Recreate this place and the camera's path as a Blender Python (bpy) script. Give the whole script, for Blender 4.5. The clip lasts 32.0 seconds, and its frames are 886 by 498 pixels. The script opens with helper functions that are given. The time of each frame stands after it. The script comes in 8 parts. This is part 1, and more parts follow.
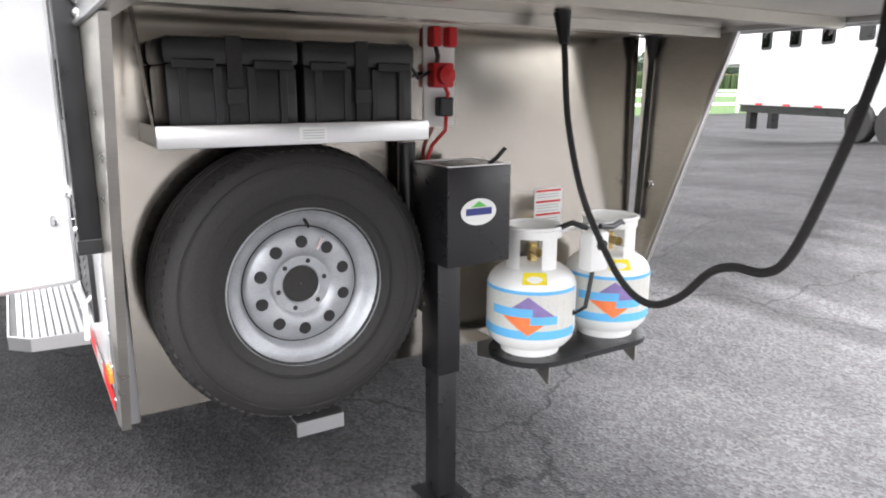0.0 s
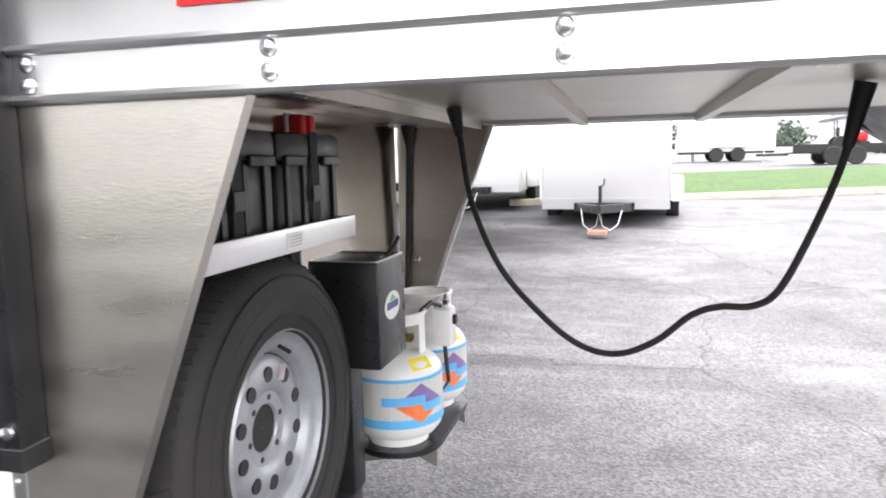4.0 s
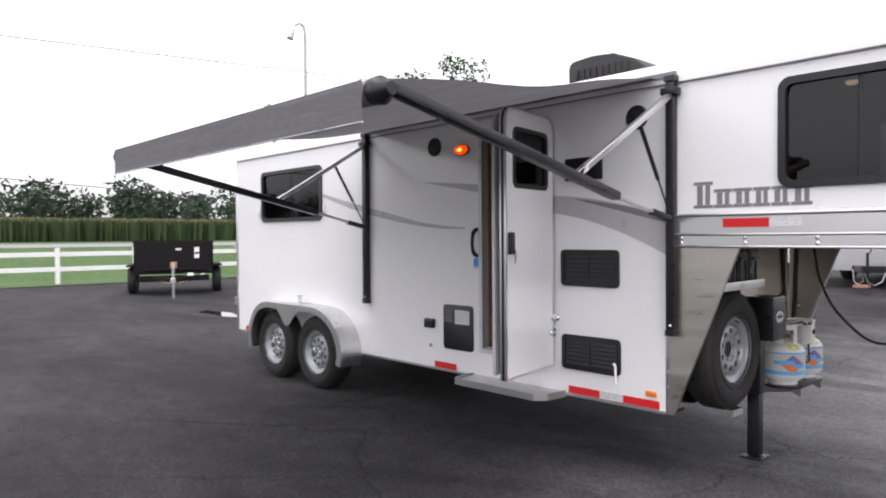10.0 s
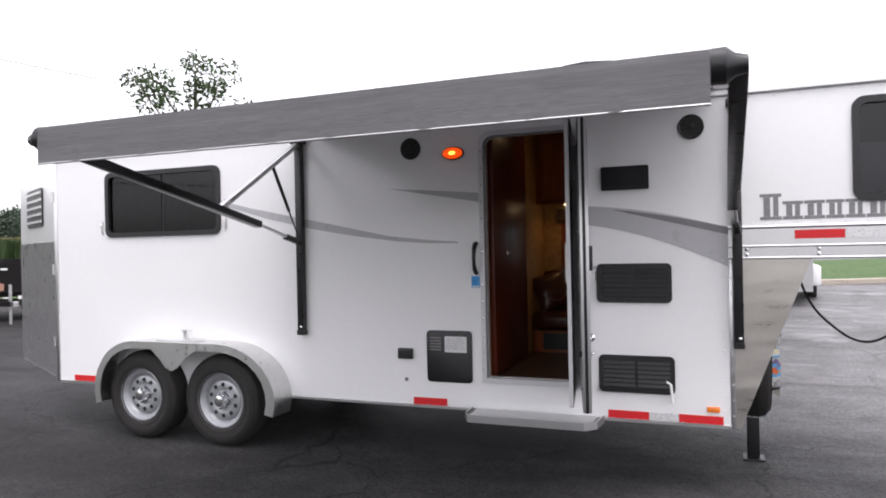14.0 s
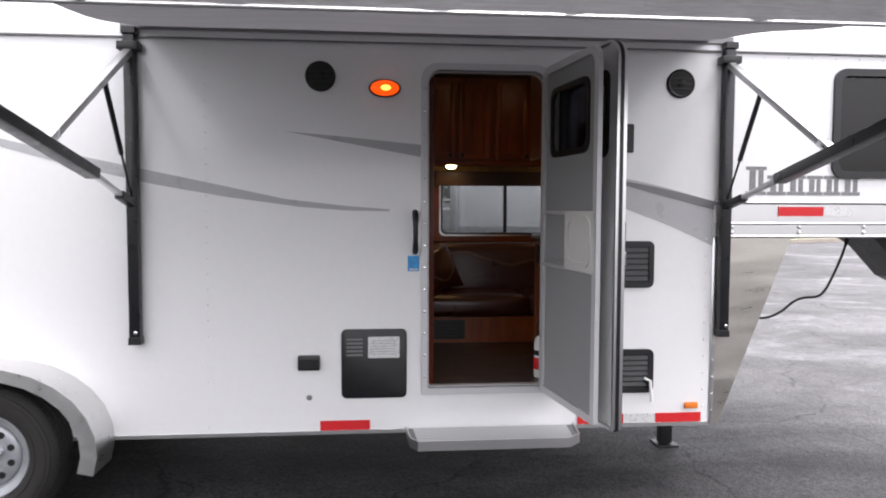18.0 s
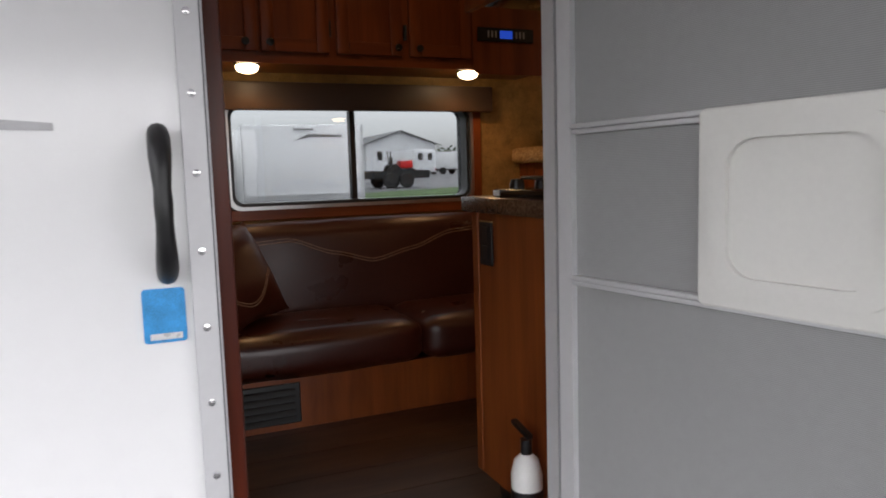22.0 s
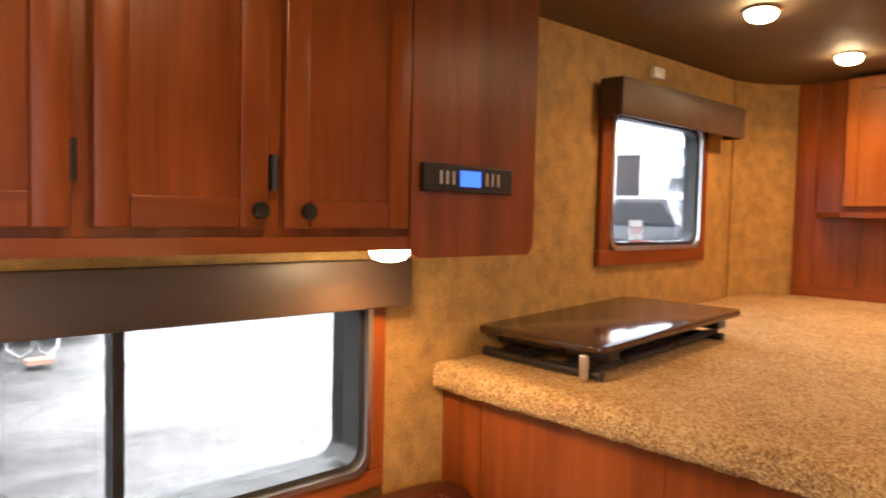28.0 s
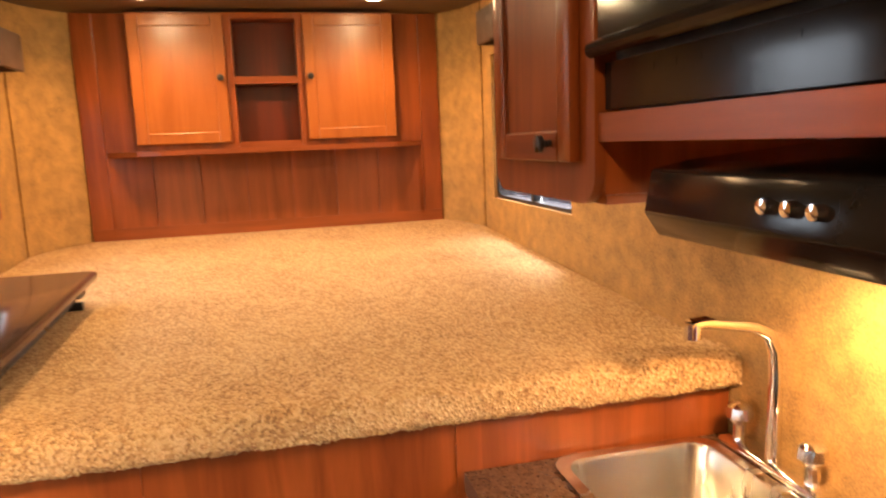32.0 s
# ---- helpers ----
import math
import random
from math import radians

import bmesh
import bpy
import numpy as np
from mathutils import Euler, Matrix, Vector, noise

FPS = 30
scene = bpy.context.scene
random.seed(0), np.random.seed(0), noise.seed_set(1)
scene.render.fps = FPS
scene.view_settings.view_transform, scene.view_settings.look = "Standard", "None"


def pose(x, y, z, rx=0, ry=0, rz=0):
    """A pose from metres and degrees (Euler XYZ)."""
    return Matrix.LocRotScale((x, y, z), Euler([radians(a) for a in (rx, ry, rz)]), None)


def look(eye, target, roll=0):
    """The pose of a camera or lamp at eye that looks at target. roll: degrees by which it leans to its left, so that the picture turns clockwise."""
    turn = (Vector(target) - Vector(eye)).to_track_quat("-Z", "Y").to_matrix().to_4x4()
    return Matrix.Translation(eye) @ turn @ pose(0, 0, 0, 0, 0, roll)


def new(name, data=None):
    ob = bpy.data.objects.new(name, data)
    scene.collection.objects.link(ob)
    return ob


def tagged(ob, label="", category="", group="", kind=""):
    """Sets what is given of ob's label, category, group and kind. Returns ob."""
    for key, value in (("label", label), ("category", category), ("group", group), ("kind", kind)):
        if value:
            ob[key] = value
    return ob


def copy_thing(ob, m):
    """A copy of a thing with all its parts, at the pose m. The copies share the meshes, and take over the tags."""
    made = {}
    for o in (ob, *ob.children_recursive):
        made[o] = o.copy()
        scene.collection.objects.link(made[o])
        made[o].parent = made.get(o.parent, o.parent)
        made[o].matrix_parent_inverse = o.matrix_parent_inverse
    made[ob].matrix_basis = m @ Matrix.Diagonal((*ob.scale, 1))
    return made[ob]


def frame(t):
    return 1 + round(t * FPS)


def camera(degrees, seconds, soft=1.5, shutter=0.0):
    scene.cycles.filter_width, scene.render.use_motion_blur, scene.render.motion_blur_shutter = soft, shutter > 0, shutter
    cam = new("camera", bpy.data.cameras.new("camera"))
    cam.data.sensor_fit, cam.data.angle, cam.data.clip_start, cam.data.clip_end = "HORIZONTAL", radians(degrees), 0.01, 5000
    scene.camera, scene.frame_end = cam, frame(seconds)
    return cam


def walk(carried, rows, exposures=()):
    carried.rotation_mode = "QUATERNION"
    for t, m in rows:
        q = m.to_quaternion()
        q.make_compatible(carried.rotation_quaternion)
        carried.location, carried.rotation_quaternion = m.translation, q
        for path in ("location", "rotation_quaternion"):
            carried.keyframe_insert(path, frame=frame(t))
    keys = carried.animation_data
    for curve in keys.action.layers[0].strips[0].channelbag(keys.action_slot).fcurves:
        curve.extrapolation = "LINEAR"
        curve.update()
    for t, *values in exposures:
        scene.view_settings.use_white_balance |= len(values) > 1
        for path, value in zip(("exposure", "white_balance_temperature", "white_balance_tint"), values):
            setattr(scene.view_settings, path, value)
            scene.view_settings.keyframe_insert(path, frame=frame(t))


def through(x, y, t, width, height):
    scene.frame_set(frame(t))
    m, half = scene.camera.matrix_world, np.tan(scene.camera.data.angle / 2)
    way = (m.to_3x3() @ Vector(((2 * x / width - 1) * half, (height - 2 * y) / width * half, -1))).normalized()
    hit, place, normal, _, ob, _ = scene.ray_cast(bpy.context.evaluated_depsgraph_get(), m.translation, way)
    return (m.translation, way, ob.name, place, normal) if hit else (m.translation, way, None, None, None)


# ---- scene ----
# ---- camera and its walk ----
cam = camera(65.0, 32.0, soft=1.9, shutter=0.3)
PATH = [
    (0, (2.133, -0.179, 1.371), (0.474, 0.843, 0.922), 0.2),
    (0.5, (1.867, -0.139, 1.340), (0.242, 0.924, 0.859), 1.3),
    (1, (1.738, -0.100, 1.311), (0.144, 1.007, 0.827), 2.0),
    (1.5, (1.642, -0.097, 1.286), (0.068, 1.038, 0.801), 1.8),
    (2, (1.457, -0.185, 1.363), (-0.054, 1.036, 0.889), 2.1),
    (2.5, (1.309, -0.258, 1.345), (0.127, 1.311, 0.969), 2.5),
    (4.5, (1.032, -1.157, 1.457), (0.565, 0.772, 1.217), -1.2),
    (5, (1.024, -1.412, 1.492), (0.581, 0.524, 1.265), -0.5),
    (5.5, (1.097, -1.757, 1.511), (0.589, 0.159, 1.241), -1.8),
    (6, (1.13, -2.097, 1.508), (0.543, -0.207, 1.218), -3.0),
    (6.5, (1.205, -2.426, 1.533), (0.512, -0.567, 1.28), -3.3),
    (7, (1.302, -2.781, 1.562), (0.642, -0.903, 1.37), -2.3),
    (7.5, (1.499, -3.056, 1.591), (0.75, -1.206, 1.466), -1.1),
    (8, (1.713, -3.293, 1.601), (0.792, -1.517, 1.574), 0.2),
    (8.5, (1.876, -3.584, 1.625), (0.806, -1.896, 1.702), -0.6),
    (9, (2.04, -3.891, 1.619), (0.849, -2.285, 1.677), 0.3),
    (9.5, (2.213, -4.037, 1.619), (0.896, -2.532, 1.611), -1.1),
    (10, (2.392, -4.189, 1.595), (0.932, -2.824, 1.561), -0.4),
    (10.5, (2.444, -4.283, 1.605), (0.943, -2.963, 1.539), -0.4),
    (11, (2.26, -4.401, 1.598), (0.866, -2.97, 1.512), -1.0),
    (11.5, (1.966, -4.56, 1.603), (0.707, -3.007, 1.55), -2.0),
    (12, (1.588, -4.618, 1.58), (0.429, -2.989, 1.559), -1.2),
    (12.5, (1.193, -4.625, 1.6), (0.136, -2.927, 1.572), -0.1),
    (13, (0.822, -4.72, 1.605), (-0.034, -2.912, 1.608), -2.0),
    (13.5, (0.408, -4.79, 1.622), (-0.411, -2.966, 1.622), -1.2),
    (15.5, (-0.973, -5.117, 1.644), (-1.25, -3.137, 1.591), -1.9),
    (16, (-1.231, -5.121, 1.719), (-1.372, -3.129, 1.617), -0.9),
    (16.5, (-1.457, -4.883, 1.698), (-1.478, -2.886, 1.581), -0.2),
    (17, (-1.634, -4.585, 1.677), (-1.597, -2.589, 1.555), -0.3),
    (17.5, (-1.823, -4.251, 1.691), (-1.717, -2.258, 1.561), -0.2),
    (18, (-1.864, -3.875, 1.68), (-1.683, -1.887, 1.564), 0.2),
    (18.5, (-1.918, -3.528, 1.662), (-1.649, -1.549, 1.547), 0.3),
    (19, (-1.975, -3.205, 1.682), (-1.579, -1.247, 1.589), -0.8),
    (19.5, (-1.921, -2.886, 1.685), (-1.465, -0.942, 1.576), -0.6),
    (20, (-1.864, -2.55, 1.664), (-1.402, -0.61, 1.512), 0.5),
    (20.5, (-1.9, -2.188, 1.664), (-1.308, -0.289, 1.458), -0.1),
    (21, (-1.811, -1.787, 1.567), (-1.118, 0.078, 1.363), -1.2),
    (21.5, (-1.735, -1.475, 1.584), (-1.016, 0.378, 1.366), -2.1),
    (22, (-1.690, -1.177, 1.584), (-0.917, 0.655, 1.369), -1.7),
    (22.5, (-1.628, -0.914, 1.607), (-0.746, 0.868, 1.389), -1.8),
    (23, (-1.532, -0.660, 1.590), (-0.588, 1.091, 1.377), -1.0),
    (23.5, (-1.462, -0.530, 1.642), (-0.545, 1.230, 1.418), -0.5),
    (24, (-1.414, -0.487, 1.654), (-0.509, 1.282, 1.429), 1.2),
    (24.5, (-1.396, -0.306, 1.680), (-0.634, 1.530, 1.438), 2.1),
    (25, (-1.393, -0.100, 1.843), (-0.810, 1.774, 1.458), 1.2),
    (25.5, (-1.366, -0.005, 1.958), (-0.759, 1.872, 1.631), 1.2),
    (27.5, (-1.273, 0.322, 2.086), (-0.18, 1.995, 2.009), 2.0),
    (28, (-1.269, 0.491, 2.095), (0.088, 1.956, 1.996), 1.3),
    (28.5, (-1.219, 0.598, 2.128), (0.442, 1.695, 1.93), -0.4),
    (29, (-1.151, 0.688, 2.126), (0.655, 1.515, 1.89), -1.0),
    (29.5, (-1.055, 0.766, 2.132), (0.845, 1.332, 1.871), -3.7),
    (30, (-1.049, 0.796, 2.144), (0.91, 1.1, 1.883), -2.8),
    (30.5, (-1.156, 0.85, 2.174), (0.826, 0.996, 1.951), -1.4),
    (31, (-1.211, 0.901, 2.181), (0.779, 0.882, 1.977), -0.9),
    (31.5, (-1.232, 0.928, 2.176), (0.747, 0.722, 1.977), -1.6),
    (32, (-1.178, 0.941, 2.137), (0.746, 0.489, 1.829), -2.3),
]
EXPOSURES = [(0, 0.85, 6500, 12), (1, 1.0, 6500, 12), (2.5, 1.15, 6500, 13), (5, 0.25, 6500, 15), (6, 0.1, 6500, 15), (8, -0.25, 6450, 16), (10, -0.5, 6450, 17), (13, -0.45, 6450, 17), (16, -0.35, 6400, 18), (18, -0.1, 6450, 16), (20, 0.2, 6500, 14), (22, 0.85, 6500, 14), (23, 1.6, 6500, 14),
             (24.5, 2.5, 6550, 13), (25.5, 3.1, 6600, 13), (28, 3.6, 6650, 13), (32, 4.05, 6650, 13)]

walk(cam, [(t, look(eye, target, roll)) for t, eye, target, roll in PATH], EXPOSURES)

# ---- world and light ----
world = bpy.data.worlds.new("overcast_sky")
scene.world = world
world.use_nodes = True
wn = world.node_tree
wn.nodes.clear()
sky = wn.nodes.new("ShaderNodeTexSky")
sky.sky_type = "NISHITA"
sky.sun_disc = False
sky.sun_elevation = radians(73)
sky.sun_rotation = radians(124)
sky.air_density = 1.0
sky.dust_density = 3.0
sky.ozone_density = 1.0
hsv = wn.nodes.new("ShaderNodeHueSaturation")
hsv.inputs["Saturation"].default_value = 0.10
hsv.inputs["Value"].default_value = 4.2
bg = wn.nodes.new("ShaderNodeBackground")
bg.inputs["Strength"].default_value = 0.14
wout = wn.nodes.new("ShaderNodeOutputWorld")
wn.links.new(sky.outputs[0], hsv.inputs["Color"])
wn.links.new(hsv.outputs[0], bg.inputs["Color"])
wn.links.new(bg.outputs[0], wout.inputs["Surface"])

sun_data = bpy.data.lights.new("sun", "SUN")
sun_data.energy = 0.5
sun_data.angle = radians(40)
sun_data.color = (1.0, 0.98, 0.95)
sun = new("sun", sun_data)
sun.matrix_world = look((3, -2, 12), (0, 0, 0))


def puck_light(x, y, z, watts, color, size=0.03):
    d = bpy.data.lights.new("puck_glow", "SPOT")
    d.energy = watts * 0.24
    d.color = color
    d.shadow_soft_size = size
    d.spot_size = radians(165)
    d.spot_blend = 0.6
    ob = new("puck_glow", d)
    ob.location = (x, y, z)
    return ob


# ---- materials ----
def nodes_of(name):
    m = bpy.data.materials.new(name)
    m.use_nodes = True
    nt = m.node_tree
    return m, nt, nt.nodes["Principled BSDF"]


def paint(name, color, rough=0.5, metal=0.0, scale=8.0, vary=0.08, bump=0.0, bump_scale=200.0, coat=0.0, stretch=None, rough_vary=0.08):
    """A surface with two scales of variation in tone, gloss and relief."""
    m, nt, p = nodes_of(name)
    tc = nt.nodes.new("ShaderNodeTexCoord")
    mp = nt.nodes.new("ShaderNodeMapping")
    if stretch:
        mp.inputs["Scale"].default_value = stretch
    nt.links.new(tc.outputs["Object"], mp.inputs[0])
    n1 = nt.nodes.new("ShaderNodeTexNoise")
    n1.inputs["Scale"].default_value = scale
    n1.inputs["Detail"].default_value = 6
    n2 = nt.nodes.new("ShaderNodeTexNoise")
    n2.inputs["Scale"].default_value = scale * 14
    n2.inputs["Detail"].default_value = 3
    nt.links.new(mp.outputs[0], n1.inputs["Vector"])
    nt.links.new(mp.outputs[0], n2.inputs["Vector"])
    add = nt.nodes.new("ShaderNodeMath")
    add.operation = "ADD"
    nt.links.new(n1.outputs[0], add.inputs[0])
    nt.links.new(n2.outputs[0], add.inputs[1])
    ramp = nt.nodes.new("ShaderNodeMapRange")
    ramp.inputs["From Min"].default_value = 0.6
    ramp.inputs["From Max"].default_value = 1.4
    ramp.inputs["To Min"].default_value = 1 - vary
    ramp.inputs["To Max"].default_value = 1 + vary
    nt.links.new(add.outputs[0], ramp.inputs["Value"])
    mix = nt.nodes.new("ShaderNodeVectorMath")
    mix.operation = "SCALE"
    mix.inputs[0].default_value = color
    nt.links.new(ramp.outputs[0], mix.inputs["Scale"])
    nt.links.new(mix.outputs[0], p.inputs["Base Color"])
    r2 = nt.nodes.new("ShaderNodeMapRange")
    r2.inputs["From Min"].default_value = 0.3
    r2.inputs["From Max"].default_value = 0.7
    r2.inputs["To Min"].default_value = max(0.02, rough - rough_vary)
    r2.inputs["To Max"].default_value = min(1.0, rough + rough_vary)
    nt.links.new(n1.outputs[0], r2.inputs["Value"])
    nt.links.new(r2.outputs[0], p.inputs["Roughness"])
    p.inputs["Metallic"].default_value = metal
    p.inputs["Coat Weight"].default_value = coat
    p.inputs["Coat Roughness"].default_value = 0.1
    if bump:
        b = nt.nodes.new("ShaderNodeBump")
        b.inputs["Strength"].default_value = bump
        b.inputs["Distance"].default_value = 0.004
        n3 = nt.nodes.new("ShaderNodeTexNoise")
        n3.inputs["Scale"].default_value = bump_scale
        n3.inputs["Detail"].default_value = 4
        nt.links.new(mp.outputs[0], n3.inputs["Vector"])
        nt.links.new(n3.outputs[0], b.inputs["Height"])
        nt.links.new(b.outputs[0], p.inputs["Normal"])
    return m


def wood(name, dark, light, grain=(30, 30, 1.6), rough=0.32):
    m, nt, p = nodes_of(name)
    tc = nt.nodes.new("ShaderNodeTexCoord")
    mp = nt.nodes.new("ShaderNodeMapping")
    mp.inputs["Scale"].default_value = grain
    info = nt.nodes.new("ShaderNodeObjectInfo")
    off = nt.nodes.new("ShaderNodeVectorMath")
    off.operation = "ADD"
    nt.links.new(tc.outputs["Object"], mp.inputs[0])
    nt.links.new(mp.outputs[0], off.inputs[0])
    scl = nt.nodes.new("ShaderNodeMath")
    scl.operation = "MULTIPLY"
    scl.inputs[1].default_value = 23
    nt.links.new(info.outputs["Random"], scl.inputs[0])
    nt.links.new(scl.outputs[0], off.inputs[1])
    n = nt.nodes.new("ShaderNodeTexNoise")
    n.inputs["Scale"].default_value = 1.0
    n.inputs["Detail"].default_value = 9
    n.inputs["Roughness"].default_value = 0.62
    n.inputs["Distortion"].default_value = 0.5
    nt.links.new(off.outputs[0], n.inputs["Vector"])
    big = nt.nodes.new("ShaderNodeTexNoise")
    big.inputs["Scale"].default_value = 3.0
    nt.links.new(tc.outputs["Object"], big.inputs["Vector"])
    mx = nt.nodes.new("ShaderNodeMath")
    mx.operation = "MULTIPLY_ADD"
    mx.inputs[1].default_value = 0.45
    nt.links.new(big.outputs[0], mx.inputs[0])
    nt.links.new(n.outputs[0], mx.inputs[2])
    ramp = nt.nodes.new("ShaderNodeValToRGB")
    ramp.color_ramp.elements[0].position = 0.5
    ramp.color_ramp.elements[0].color = (*dark, 1)
    ramp.color_ramp.elements[1].position = 0.95
    ramp.color_ramp.elements[1].color = (*light, 1)
    nt.links.new(mx.outputs[0], ramp.inputs[0])
    nt.links.new(ramp.outputs[0], p.inputs["Base Color"])
    b = nt.nodes.new("ShaderNodeBump")
    b.inputs["Strength"].default_value = 0.12
    b.inputs["Distance"].default_value = 0.002
    nt.links.new(n.outputs[0], b.inputs["Height"])
    nt.links.new(b.outputs[0], p.inputs["Normal"])
    p.inputs["Roughness"].default_value = rough
    p.inputs["Coat Weight"].default_value = 0.12
    p.inputs["Coat Roughness"].default_value = 0.25
    return m


def speckle(name, cols, scale, rough=0.9, bump=0.0, blotch=2.5):
    """Fine random flecks in several tones: carpet, laminate."""
    m, nt, p = nodes_of(name)
    tc = nt.nodes.new("ShaderNodeTexCoord")
    v = nt.nodes.new("ShaderNodeTexVoronoi")
    v.inputs["Scale"].default_value = scale
    nt.links.new(tc.outputs["Object"], v.inputs["Vector"])
    big = nt.nodes.new("ShaderNodeTexNoise")
    big.inputs["Scale"].default_value = blotch
    big.inputs["Detail"].default_value = 5
    nt.links.new(tc.outputs["Object"], big.inputs["Vector"])
    sep = nt.nodes.new("ShaderNodeSeparateColor")
    nt.links.new(v.outputs["Color"], sep.inputs[0])
    a = nt.nodes.new("ShaderNodeMath")
    a.operation = "MULTIPLY_ADD"
    a.inputs[1].default_value = 0.5
    nt.links.new(big.outputs[0], a.inputs[0])
    h = nt.nodes.new("ShaderNodeMath")
    h.operation = "MULTIPLY"
    h.inputs[1].default_value = 0.75
    nt.links.new(sep.outputs[0], h.inputs[0])
    nt.links.new(h.outputs[0], a.inputs[2])
    ramp = nt.nodes.new("ShaderNodeValToRGB")
    el = ramp.color_ramp.elements
    while len(el) < len(cols):
        el.new(0.5)
    for i, c in enumerate(cols):
        el[i].position = 0.12 + 0.8 * i / (len(cols) - 1)
        el[i].color = (*c, 1)
    nt.links.new(a.outputs[0], ramp.inputs[0])
    nt.links.new(ramp.outputs[0], p.inputs["Base Color"])
    p.inputs["Roughness"].default_value = rough
    if bump:
        b = nt.nodes.new("ShaderNodeBump")
        b.inputs["Strength"].default_value = bump
        b.inputs["Distance"].default_value = 0.006
        nt.links.new(v.outputs["Distance"], b.inputs["Height"])
        nt.links.new(b.outputs[0], p.inputs["Normal"])
    return m


def glow(name, color, strength):
    m, nt, p = nodes_of(name)
    p.inputs["Base Color"].default_value = (*color, 1)
    p.inputs["Emission Color"].default_value = (*color, 1)
    p.inputs["Emission Strength"].default_value = strength
    p.inputs["Roughness"].default_value = 0.3
    return m


def window_glass(name, tint):
    m, nt, p = nodes_of(name)
    out = nt.nodes["Material Output"]
    tr = nt.nodes.new("ShaderNodeBsdfTransparent")
    tr.inputs[0].default_value = (*tint, 1)
    gl = nt.nodes.new("ShaderNodeBsdfGlossy")
    gl.inputs["Roughness"].default_value = 0.015
    lw = nt.nodes.new("ShaderNodeLayerWeight")
    pw = nt.nodes.new("ShaderNodeMath")
    pw.operation = "POWER"
    pw.inputs[1].default_value = 5
    fr = nt.nodes.new("ShaderNodeMath")
    fr.operation = "MULTIPLY_ADD"
    fr.inputs[1].default_value = 0.9
    fr.inputs[2].default_value = 0.036
    nt.links.new(lw.outputs["Facing"], pw.inputs[0])
    nt.links.new(pw.outputs[0], fr.inputs[0])
    mx = nt.nodes.new("ShaderNodeMixShader")
    nt.links.new(fr.outputs[0], mx.inputs[0])
    nt.links.new(tr.outputs[0], mx.inputs[1])
    nt.links.new(gl.outputs[0], mx.inputs[2])
    nt.links.new(mx.outputs[0], out.inputs[0])
    return m


